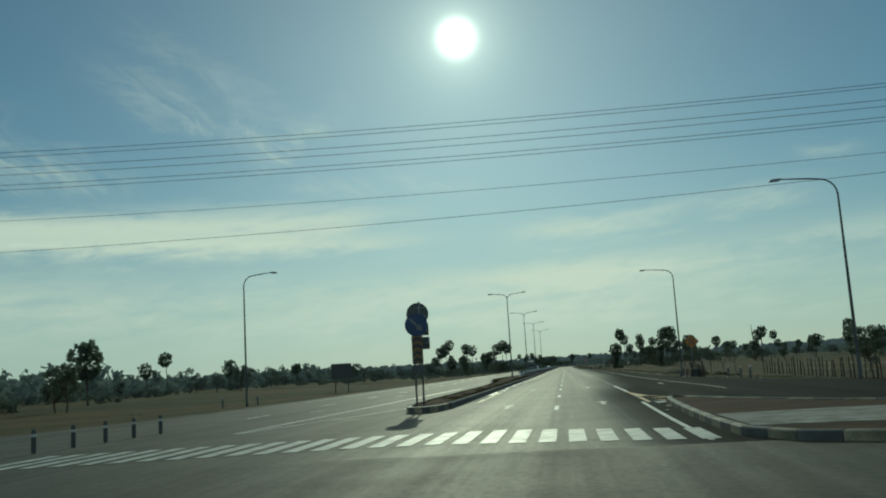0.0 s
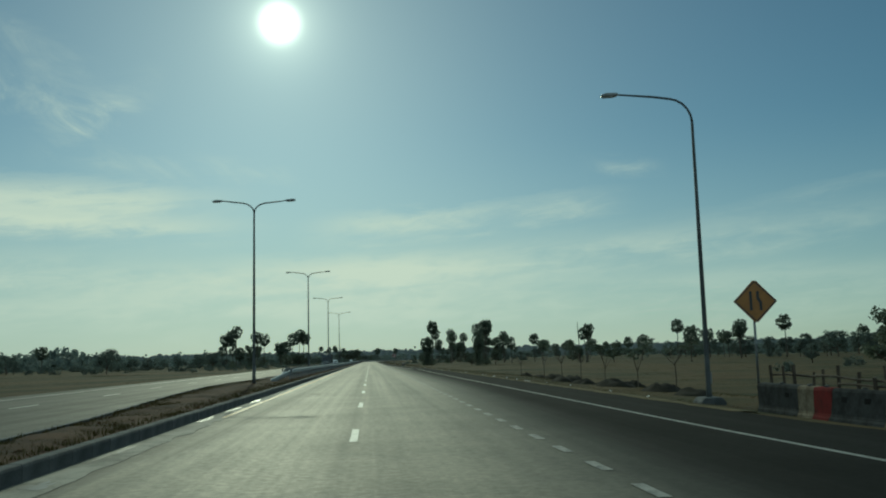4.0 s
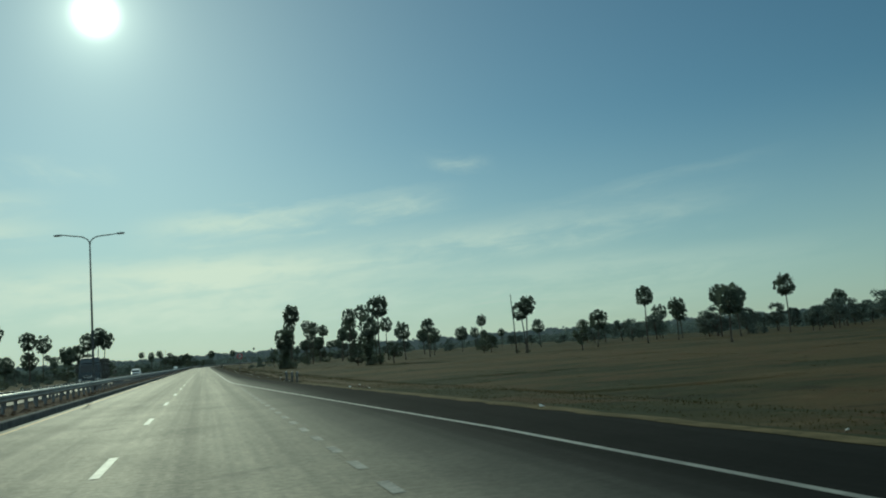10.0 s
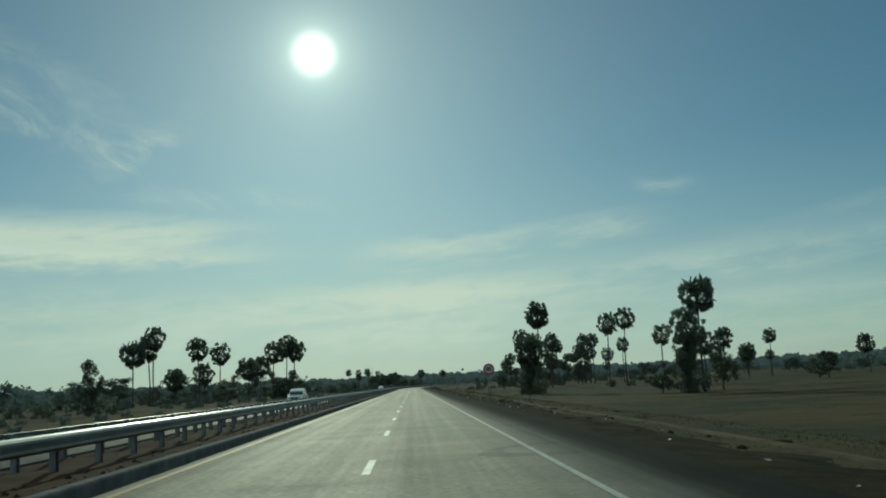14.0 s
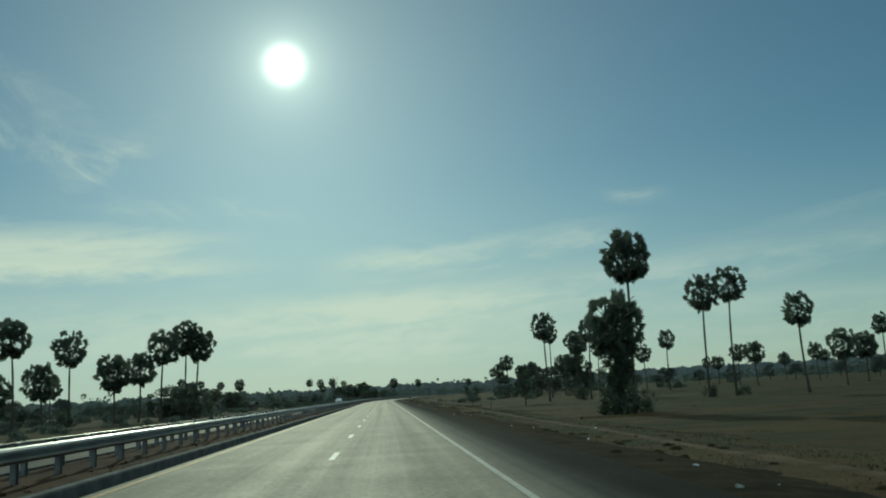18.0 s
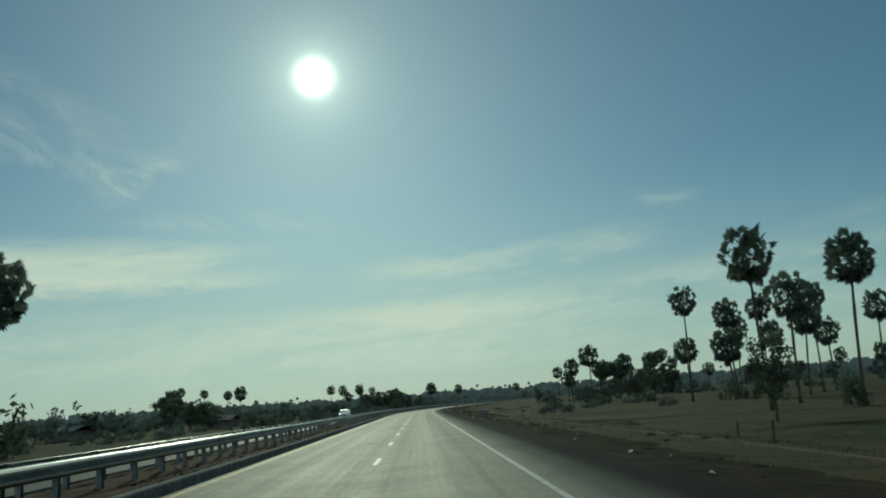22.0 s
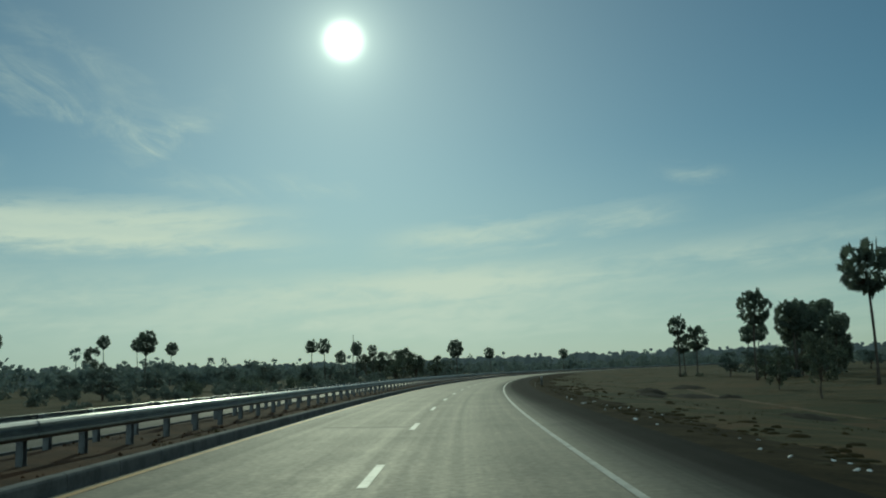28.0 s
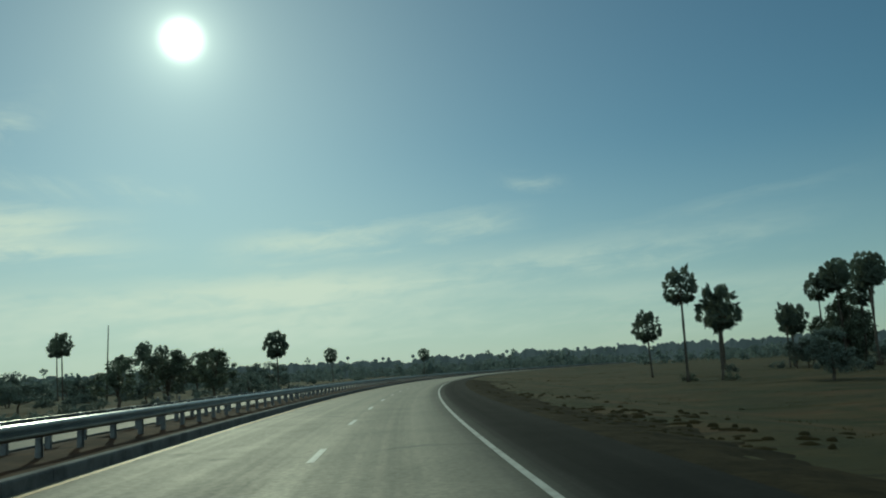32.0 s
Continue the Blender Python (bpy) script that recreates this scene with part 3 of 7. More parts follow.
CURVE = np.where(ARC < 1250, np.clip((ARC - BEND_AT) / EASE, 0, 1) / RADIUS, 0.0)
HEAD = np.cumsum(CURVE)
LINE_X, LINE_Y = np.cumsum(np.sin(HEAD)), np.cumsum(np.cos(HEAD))
LINE_X -= LINE_X[700]
LINE_Y -= LINE_Y[700]


def heading(v):
    return float(np.interp(v, ARC, HEAD))


def on(v, u=0.0, z=0.0):
    """The place at v metres along the lane divider and u metres to its right."""
    a = heading(v)
    return Vector((float(np.interp(v, ARC, LINE_X)) + u * math.cos(a), float(np.interp(v, ARC, LINE_Y)) - u * math.sin(a), z))


def standing(v, u, z=0.0, turn=0.0):
    """A pose on the road's grid; y points along the road."""
    p = on(v, u, z)
    return pose(p.x, p.y, p.z, 0, 0, -math.degrees(heading(v)) + turn)


def curve_of(*knots):
    return lambda v: float(np.interp(v, [k[0] for k in knots], [k[1] for k in knots]))


right_edge = curve_of((17, 46), (22, 31), (30, 22.5), (40, 16.8), (55, 12.6), (80, 9.5), (195, 9.2), (262, 5.9), (2600, 5.9))
left_edge = curve_of((17, -46), (24, -31), (32, -22.5), (42, -20.2), (60, -19.6), (2600, -19.6))
median_left = curve_of((36, -6.1), (75, -6.2), (85, -6.6), (100, -8.0), (113, -8.9), (150, -8.3), (220, -7.6), (2600, -7.6))
MEDIAN_RIGHT = -4.55
RAIL_U, RAIL_BACK_U = -5.38, -6.65


def steps(v0, v1, fine):
    n = max(1, math.ceil((v1 - v0) / fine))
    return [v0 + (v1 - v0) * i / n for i in range(n + 1)]


def ribbon(name, mat, cols, vs, z=0.0, skirt=0.0, parent=None, label=""):
    """A strip along the road through the columns (functions or numbers), with its grid as texture co-ordinates."""
    verts, faces, uvs = [], [], []
    for v in vs:
        us = [c(v) if callable(c) else c for c in cols]
        row = [(u, z) for u in us]
        if skirt:
            row = [(us[0], z - skirt)] + row + [(us[-1], z - skirt)]
        for u, h in row:
            verts.append(on(v, u, h))
            uvs.append((u, v))
    k = len(cols) + (2 if skirt else 0)
    for i in range(len(vs) - 1):
        for j in range(k - 1):
            a = i * k + j
            faces.append((a, a + 1, a + k + 1, a + k))
    me = mesh_of(name, verts, faces)
    lay = me.uv_layers.new(name="grid")
    for lp in me.loops:
        lay.data[lp.index].uv = uvs[lp.vertex_index]
    return whole(name, me, mat, parent, label)


# ---- ground: one sheet to the horizon ----
def ease(t):
    t = min(max(t, 0.0), 1.0)
    return t * t * (3 - 2 * t)


def land_height(x, y, d):
    """d: metres outside the paved edge. The fields to the right lie lower than those to the left."""
    n = noise.noise((x * 0.05, y * 0.05, 0.0)) * 0.10 + noise.noise((x * 0.4, y * 0.4, 3.0)) * 0.05
    far = min(max((d - 60) / 400, 0), 1)
    right = x > float(np.interp(y, LINE_Y, LINE_X))
    drop = (0.55 + 0.95 * ease((y - 85) / 55)) if right else 0.35
    return -0.03 - 0.33 * ease(d / 3.2) - drop * ease((d - 3) / (14 if right else 22)) + n * min(max(d / 4.0, 0), 1) * (1 - far)


def ground_at(x, y):
    i = int(np.argmin((LINE_X - x) ** 2 + (LINE_Y - y) ** 2))
    u = (x - LINE_X[i]) * math.cos(HEAD[i]) - (y - LINE_Y[i]) * math.sin(HEAD[i])
    v = ARC[i]
    return land_height(x, y, u - right_edge(v) if u > 0 else left_edge(v) - u)


def build_ground():
    near = [-60, -52, -46, -40, -35, -31, -28, -26, -24.5, -23, -22, -21.2, -20.4, -19.5, -16, -11, -6, 0, 4] + [5.6 + 0.6 * i for i in range(12)] + [13.2 + i * 0.9 for i in range(10)] + [23, 25, 28, 32, 37, 43, 51, 60]
    out = [10, 25, 50, 90, 160, 280, 480, 800, 1300, 2100, 3200]
    vs = steps(-60, 60, 3) + steps(63, 900, 4.5) + steps(910, 1300, 13) + [1340, 1400, 1480, 1600, 1800, 2100, 2500]
    vs = [-650, -450, -300, -180, -110, -80] + vs
    verts, faces = [], []
    for v in vs:
        row = []
        e_r, e_l = right_edge(v) if v > 17 else 1e4, left_edge(v) if v > 17 else -1e4
        for u in near:
            p = on(v, u)
            if v <= 17 and v > -40:
                z = -0.2
            elif e_l + 0.35 < u < e_r - 0.35:
                z = -0.2
            else:
                d = u - e_r if u > 0 else e_l - u
                z = land_height(p.x, p.y, d) if v > -40 else -0.2
            row.append((p.x, p.y, z))
        l, r = row[0], row[-1]
        row = [(l[0] - o, l[1], land_height(l[0] - o, l[1], 40 + o)) for o in reversed(out)] + row + [(r[0] + o, r[1], land_height(r[0] + o, r[1], 40 + o)) for o in out]
        verts += row
    last = verts[-len(near) - 2 * len(out):]
    verts += [(x, 4600.0, -0.4) for x, y, z in last]
    k = len(near) + 2 * len(out)
    for i in range(len(vs)):
        for j in range(k - 1):
            a = i * k + j
            faces.append((a, a + 1, a + k + 1, a + k))
    g = whole("ground", mesh_of("ground", verts, faces), FIELD, smooth=True)
    tagged(g, "flat dry grassland and bare brown earth on both sides of the road", "ground", kind="structure")
    return g


build_ground()

# ---- carriageways ----
edge_right = curve_of((50, 7.9), (64, 7.4), (80, 7.1), (130, 6.93), (165, 7.05), (188, 7.02), (200, 6.65), (226, 5.08), (252, 3.6), (268, 3.47), (2600, 3.46))
road = ribbon("road", ASPHALT, [MEDIAN_RIGHT + 0.2, -2, 0, 2, 4, right_edge], steps(17, 100, 2) + steps(104, 900, 4) + steps(910, 2200, 15), 0.0, 0.16)
shoulder = ribbon("road_shoulder", ASPHALT, [lambda v: 3.56 + 0.16 * ease((v - 200) / 60), 5.5, right_edge], steps(17, 100, 2) + steps(104, 900, 4) + steps(910, 2200, 15), 0.003)
tagged(shoulder, "darker asphalt of the slip lane and shoulder", "road shoulder", kind="structure")
tagged(road, "worn grey asphalt carriageway shining in low sun", "road", kind="structure")
road_far = ribbon("road_opposite", JUNCTION_ASPHALT, [left_edge, -15, lambda v: median_left(v) - 0.15], steps(33, 120, 2) + steps(124, 900, 4) + steps(910, 2200, 15), 0.0, 0.16)
tagged(road_far, "grey asphalt carriageway for the opposite traffic", "road", kind="structure")


def build_junction():
    """The wide paved crossing before the median begins."""
    verts, faces, uvs = [], [], []
    rows = [(-60, -90, 90), (-10, -90, 90), (17, -46, MEDIAN_RIGHT + 0.2)]
    rows += [(v, left_edge(v), MEDIAN_RIGHT + 0.2) for v in steps(19, 33, 1.5)]
    for v, a, b in rows:
        for i in range(5):
            u = a + (b - a) * i / 4
            verts.append((u, v, 0.0))
            uvs.append((u, v))
    n = len(rows)
    for i in range(n - 1):
        for j in range(4):
            a = i * 5 + j
            if rows[i + 1][0] == 17:
                continue
            faces.append((a, a + 1, a + 6, a + 5))
    k = len(verts)
    extra = [(-90, 17), (-46, 17), (MEDIAN_RIGHT + 0.2, 17), (46, 17), (90, 17), (-90, -10), (90, -10)]
    for u, v in extra:
        verts.append((u, v, 0.0))
        uvs.append((u, v))
    faces.append((k + 5, k + 6, k + 4, k + 3, k + 2, k + 1, k))
    k = len(verts)
    for u, v in ((-6.25, 33.0), (MEDIAN_RIGHT + 0.2, 33.0), (MEDIAN_RIGHT + 0.2, 38.0), (-6.25, 38.0)):
        verts.append((u, v, 0.0))
        uvs.append((u, v))
    faces.append((k, k + 1, k + 2, k + 3))
    me = mesh_of("road_junction", verts, faces)
    lay = me.uv_layers.new(name="grid")
    for lp in me.loops:
        lay.data[lp.index].uv = uvs[lp.vertex_index]
    return tagged(whole("road_junction", me, JUNCTION_ASPHALT), "wide asphalt road junction crossed by a zebra crossing", "road", kind="structure")


build_junction()


# ---- rough dark earth along the paved edge ----
def verge_earth():
    vs = steps(238, 900, 0.7)
    verts, faces = [], []
    for v in vs:
        e = right_edge(v)
        w = max(0.3, 2.3 * ease((v - 236) / 30) + 0.3 + 0.5 * ease((v - 420) / 60) + 1.3 * noise.noise((v * 0.07, 1.0, 0)) + 1.1 * noise.noise((v * 0.4, 2.0, 0)) + 0.9 * noise.noise((v * 1.1, 8.0, 0)))
        for k in range(6):
            t = k / 5
            u = e - 0.06 + (w + 0.1) * t + (0.10 * noise.noise((v * 0.9, t * 3, 7.0)) if k else 0)
            p = on(v, u)
            g = ground_at(p.x, p.y)
            z = g + (0.05 + 0.09 * noise.noise((p.x * 1.1, p.y * 1.1, 2.0))) if 0 < k < 5 else (g - 0.06 if k else -0.02)
            verts.append((p.x, p.y, min(z, -0.012)))
    for i in range(len(vs) - 1):
        for j in range(5):
            a = i * 6 + j
            faces.append((a, a + 1, a + 7, a + 6))
    tagged(whole("verge_earth", mesh_of("verge_earth", verts, faces), VERGE, smooth=True), "rough strip of dark earth along the asphalt edge", "verge", kind="structure")



def verge_rim():
    """The pale crumbled rim of earth and straw where the asphalt ends beside the slip lane."""
    vs = steps(84, 240, 1.0)
    verts, faces = [], []
    for v in vs:
        e = right_edge(v)
        w = 0.75 + 0.5 * noise.noise((v * 0.11, 6.0, 0)) + 0.45 * noise.noise((v * 0.6, 3.0, 0))
        for k in range(4):
            t = k / 3
            u = e - 0.10 + 0.22 * noise.noise((v * 0.8, 9.0, 0)) * (k == 0) + (w + 0.1) * t
            p = on(v, u)
            g = ground_at(p.x, p.y)
            verts.append((p.x, p.y, 0.012 if k == 0 else (g + 0.035 + 0.03 * noise.noise((p.x * 2, p.y * 2, 2.0)) if k < 3 else g - 0.05)))
    for i in range(len(vs) - 1):
        for j in range(3):
            a = i * 4 + j
            faces.append((a, a + 1, a + 5, a + 4))
    tagged(whole("verge_rim", mesh_of("verge_rim", verts, faces), RIM_EARTH, smooth=True), "pale crumbling rim of earth and straw along the asphalt", "verge", kind="structure")


verge_earth()
verge_rim()


# ---- painted markings ----
def flat_quad(name, mat, parent, corners, z=0.008):
    return whole(name, mesh_of(name, [on(v, u, z) for u, v in corners], [tuple(range(len(corners)))]), mat, parent)


def line(name, mat, u, v0, v1, width=0.15, fine=4, parent=None, label=""):
    c = u if callable(u) else (lambda v: u)
    return ribbon(name, mat, [lambda v: c(v) - width / 2, lambda v: c(v) + width / 2], steps(v0, v1, fine), 0.008, 0.0, parent or road, label)


yellow_at = curve_of((42, -3.8), (130, -3.85), (240, -3.98), (600, -4.02), (660, -4.14), (2600, -4.14))
line("edge_line", YELLOW_LINE, yellow_at, 42, 58, 0.15, 4, road, "pale worn yellow edge line")
line("edge_line", YELLOW_LINE, yellow_at, 88, 1500, 0.15, 6, road, "pale worn yellow edge line")
line("edge_line", SLIP_PAINT, edge_right, 44, 196, 0.125, 4, road, "dull worn edge line")
line("edge_line", EDGE_PAINT, edge_right, 196, 1500, 0.125, 4, road, "worn white edge line")
for k in range(-1, 90):
    v = 34.6 + 11.93 * k
    if v > 30:
        line("lane_dash", WHITE_LINE, 0.0, v - 3.0, v, 0.15, 3, road)
for k in range(0, 78):
    v = 62.75 + 2.2664 * k
    line("lane_dot", DOT_LINE, 3.42 + 0.0012 * (v - 63), v, v + 1.0, 0.16, 1, road)
for k in range(0, 26):                                     # zebra crossing
    u = 3.24 - 0.62 * k
    far = 20.6 + 0.32 * min(k, 7) - 0.10 * max(0, k - 12)
    near = 17.8 + 0.18 * min(k, 9) - 0.10 * max(0, k - 12)
    flat_quad("zebra_bar", ZEBRA_PAINT, road, [(u - 0.36, near), (u, near), (u, far), (u - 0.36, far)], 0.013)


def lane_arrow(u, v):
    shaft = [(u - 0.075, v - 2.9), (u + 0.075, v - 2.9), (u + 0.075, v - 1.1), (u + 0.27, v - 1.1), (u, v), (u - 0.27, v - 1.1), (u - 0.075, v - 1.1)]
    flat_quad("lane_arrow", ARROW_PAINT, road, shaft)


for u, v in ((-1.95, 37.4), (1.75, 36.7), (-1.8, 60.2), (1.73, 59.6)):
    lane_arrow(u, v)
line("gore_line", WHITE_LINE, lambda v: 3.03 + 0.012 * max(0.0, v - 24), 17.6, 34.2, 0.13, 2, road)
line("gore_line", WHITE_LINE, 3.42, 45.7, 58.4, 0.16, 4, road)
flat_quad("gore_tip", YELLOW_LINE, road, [(3.34, 39.3), (3.94, 39.95), (3.64, 42.6), (3.42, 45.2), (3.34, 45.2)])
flat_quad("gore_arm", YELLOW_LINE, road, [(3.32, 33.9), (3.48, 33.9), (3.50, 39.0), (3.34, 39.0)])
flat_quad("gore_arm", YELLOW_LINE, road, [(3.86, 39.75), (4.62, 36.5), (4.80, 35.2), (4.96, 35.2), (4.76, 36.6), (4.00, 39.8)])
flat_quad("gore_bar", YELLOW_LINE, road, [(3.56, 37.45), (4.05, 36.95), (4.42, 37.15), (4.36, 37.45), (4.0, 37.4)])
flat_quad("gore_bar", YELLOW_LINE, road, [(3.6, 35.5), (4.0, 34.8), (4.7, 34.9), (4.66, 35.25), (4.1, 35.25)])


def road_stud(u, v):
    """A small raised reflecting stud on the line."""
    bm = bmesh.new()
    prism(bm, [(-0.055, 0.0), (0.055, 0.0), (0.035, 0.022), (-0.035, 0.022)], -0.05, 0.05)
    st = thing("road_stud", standing(v, u, 0.008), "small pale reflecting road stud on the line", "road stud", "road studs")
    part("body", bm, WHITE_PAINT, st)
    bm = bmesh.new()
    box(bm, -0.03, -0.056, 0.004, 0.03, -0.048, 0.019, 0.002)
    part("reflector", bm, REFLECTOR, st)


for u, v in ((3.43, 51.5), (3.43, 45.5), (3.41, 39.4), (3.40, 33.7), (3.36, 27.8)):
    road_stud(u, v)
line("lane_mark", EDGE_PAINT, 6.4, 57.5, 60.0, 0.2, 2, road)
line("lane_line", ZEBRA_PAINT, lambda v: -9.75 + 0.026 * (v - 31), 27.0, 76, 0.2, 4, road_far)
line("lane_line", WHITE_LINE, lambda v: -9.75 + 0.24 * (v - 27), 27.2, 40, 0.15, 3, road_far)
line("edge_line", WHITE_LINE, -8.35, 200, 1500, 0.15, 6, road_far, "worn white edge line")
line("edge_line", WHITE_LINE, -17.6, 60, 1500, 0.15, 6, road_far, "worn white edge line")
for k in range(0, 60):
    v = 38.0 + 12 * k
    line("lane_dash", WHITE_LINE, -13.6 if v < 120 else -14.1, v, v + 3, 0.15, 3, road_far)
for v in (41.0, 62.0):
    flat_quad("lane_arrow", DOT_LINE, road_far, [(-11.7, v + 2.9), (-11.52, v + 2.9), (-11.52, v + 1.1), (-11.28, v + 1.1), (-11.61, v), (-11.94, v + 1.1), (-11.7, v + 1.1)])

# ---- wet patches by the kerb ----
rnd = random.Random(5)


def puddle(u, v, du, dv):
    pts = []
    for i in range(22):
        a = 2 * math.pi * i / 22
        r = 0.62 + 0.5 * noise.noise((math.cos(a) * 1.9 + v, math.sin(a) * 1.9, u)) + rnd.uniform(-0.1, 0.1)
        pts.append((u + du * r * math.cos(a), v + dv * r * math.sin(a)))
    ob = whole("puddle", mesh_of("puddle", [on(b, a, 0.0095) for a, b in pts], [tuple(range(len(pts)))]), WATER)
    tagged(ob, "thin puddle of water on the asphalt beside the median kerb", "puddle", "puddles by the kerb")


for u, v, du, dv in ((-4.15, 57.2, 0.22, 1.5), (-3.95, 62.5, 0.40, 0.7), (-4.2, 69.5, 0.18, 1.9), (-4.0, 74.6, 0.34, 0.6), (-4.2, 79.0, 0.16, 2.0), (-4.2, 87.5, 0.15, 1.6), (-4.1, 53.5, 0.25, 1.2), (-4.2, 92.0, 0.14, 2.2), (-4.2, 98.0, 0.14, 1.8), (3.75, 33.5, 0.4, 1.1), (3.9, 30.5, 0.35, 0.7)):
    puddle(u, v, du, dv)


silt = ribbon("gutter_silt", SILT, [MEDIAN_RIGHT + 0.2, lambda v: -3.72 + 0.30 * noise.noise((v * 0.22, 3.0, 0)) + 0.16 * noise.noise((v * 0.9, 5.0, 0)) - 0.45 * ease((v - 92) / 18)], steps(44, 110, 0.5), 0.0075)
tagged(silt, "pale dried silt lying along the median kerb", "silt", kind="structure")


# ---- the median: soil, kerb stones ----
def soil_bed():
    vs = steps(34.4, 330, 0.8) + steps(331, 800, 1.6) + steps(806, 1500, 8)
    verts, faces = [], []
    k = 9
    for v in vs:
        a, b = median_left(v) + 0.12, MEDIAN_RIGHT - 0.12
        if v < 36.2:
            mid, f = (a + b) / 2, 0.55 + 0.45 * (v - 34.4) / 1.8
            a, b = mid + (a - mid) * f, mid + (b - mid) * f
        for j in range(k):
            t = j / (k - 1)
            p = on(v, a + (b - a) * t)
            z = 0.215 + 0.09 * math.sin(math.pi * t) + (0.10 * noise.noise((p.x * 0.9, p.y * 0.6, 1.0)) + 0.07 * noise.noise((p.x * 2.3, p.y * 1.9, 4.0))) * math.sin(math.pi * t)
            verts.append((p.x, p.y, z))
    for i in range(len(vs) - 1):
        for j in range(k - 1):
            a = i * k + j
            faces.append((a, a + 1, a + k + 1, a + k))
    ob = whole("median_soil", mesh_of("median_soil", verts, faces), SOIL, smooth=True)
    return tagged(ob, "red-brown bare soil filling the raised median strip", "median", kind="structure")


median = soil_bed()


def soil_clods():
    """Loose lumps of dry earth on the median soil."""
    rng = random.Random(71)
    verts, faces = [], []
    for _ in range(5200):
        v = rng.uniform(36, 760)
        u = rng.uniform(median_left(v) + 0.25, MEDIAN_RIGHT - 0.2)
        if rng.random() < 0.3:
            u = MEDIAN_RIGHT - rng.uniform(0.15, 0.5)
        p = on(v, u, 0.27 if -9 < u < -5 else 0.23)
        r = 0.02 + 0.055 * rng.random() ** 3
        k = len(verts)
        for dx, dy, dz in ((1, 0, 0), (0, 1, 0), (-1, 0, 0), (0, -1, 0), (0, 0, 0.8), (0, 0, -0.8)):
            q = r * rng.uniform(0.6, 1.3)
            verts.append((p.x + dx * q, p.y + dy * q, p.z + dz * q))
        for f in ((0, 1, 4), (1, 2, 4), (2, 3, 4), (3, 0, 4), (1, 0, 5), (2, 1, 5), (3, 2, 5), (0, 3, 5)):
            faces.append(tuple(k + i for i in f))
    tagged(whole("soil_clods", mesh_of("soil_clods", verts, faces), SOIL), "loose lumps of dry red-brown earth on the median", "soil", kind="stuff")


soil_clods()


def kerb_section(length, w0=0.0, w1=0.20, top=0.26):
    """One kerb stone along y, its face at x = w1, with a worn upper edge."""
    bm = bmesh.new()
    out = [(w0, -0.1), (w1, -0.1), (w1, top - 0.05), (w1 - 0.015, top - 0.012), (w1 - 0.05, top), (w0, top)]
    prism(bm, out, 0.008, length - 0.008)
    me = bpy.data.meshes.new("kerb_stone")
    bm.to_mesh(me)
    bm.free()
    me.materials.append(CONCRETE)
    return me


kerb = thing("median_kerb", pose(0, 0, 0), "row of grey concrete kerb stones along the median", "kerb")
kerb["kind"] = "structure"
stone_mesh = kerb_section(1.0)
for k in range(150):
    v = 37.0 + k
    o = whole("kerb_stone", stone_mesh, None, kerb)
    o.matrix_basis = standing(v, MEDIAN_RIGHT - 0.0) @ pose(rnd.uniform(-0.004, 0.004), 0, rnd.uniform(-0.005, 0.003), 0, 0, rnd.uniform(-0.15, 0.15))


def long_kerb(u, v0, v1, side, parent):
    out = [(0, -0.1), (0.20, -0.1), (0.20, 0.21), (0.185, 0.248), (0.15, 0.26), (0, 0.26)]
    vs = [v for v in steps(v0, v1, 2)]
    verts, faces = [], []
    for i in range(len(vs) - 1):
        base = len(verts)
        for v in (vs[i] + 0.01, vs[i + 1] - 0.01):
            uu = u(v) if callable(u) else u
            verts += [on(v, uu + side * a, z) for a, z in out]
        for j in range(6):
            q = (base + j, base + (j + 1) % 6, base + 6 + (j + 1) % 6, base + 6 + j)
            faces.append(q if side < 0 else q[::-1])
        faces.append(tuple(range(base, base + 6)))
        faces.append(tuple(range(base + 11, base + 5, -1)))
    return whole("kerb_run", mesh_of("kerb_run", verts, faces), CONCRETE, parent)


long_kerb(MEDIAN_RIGHT, 187, 1500, 1, kerb)
long_kerb(lambda v: median_left(v) + 0.05, 37, 1500, -1, kerb)


def median_nose():
    """The rounded, black and white painted head of the median."""
    base = thing("median_nose", pose(-5.28, 37.0, 0), "rounded concrete median nose painted in worn black and white", "kerb")
    base["kind"] = "structure"
    pts = []
    for i in range(10):
        a0, a1 = math.pi + math.pi * i / 9, 0
        pts.append((0.83 * math.cos(a0) + 0.0, 3.0 * math.sin(a0)))
    for i in range(9):
        (x0, y0), (x1, y1) = pts[i], pts[i + 1]
        i0 = Vector((x0, y0)) * 0.78
        i1 = Vector((x1, y1)) * 0.78
        bm = bmesh.new()
        slab(bm, [(x0, y0), (x1, y1), tuple(i1), tuple(i0)], -0.1, 0.25)
        part("kerb_stone", bm, KERB_DARK if i % 2 else KERB_WHITE, base)
    bm = bmesh.new()
    slab(bm, [(x * 0.8, y * 0.8) for x, y in pts], -0.1, 0.19)
    part("soil_fill", bm, SOIL, base)


median_nose()


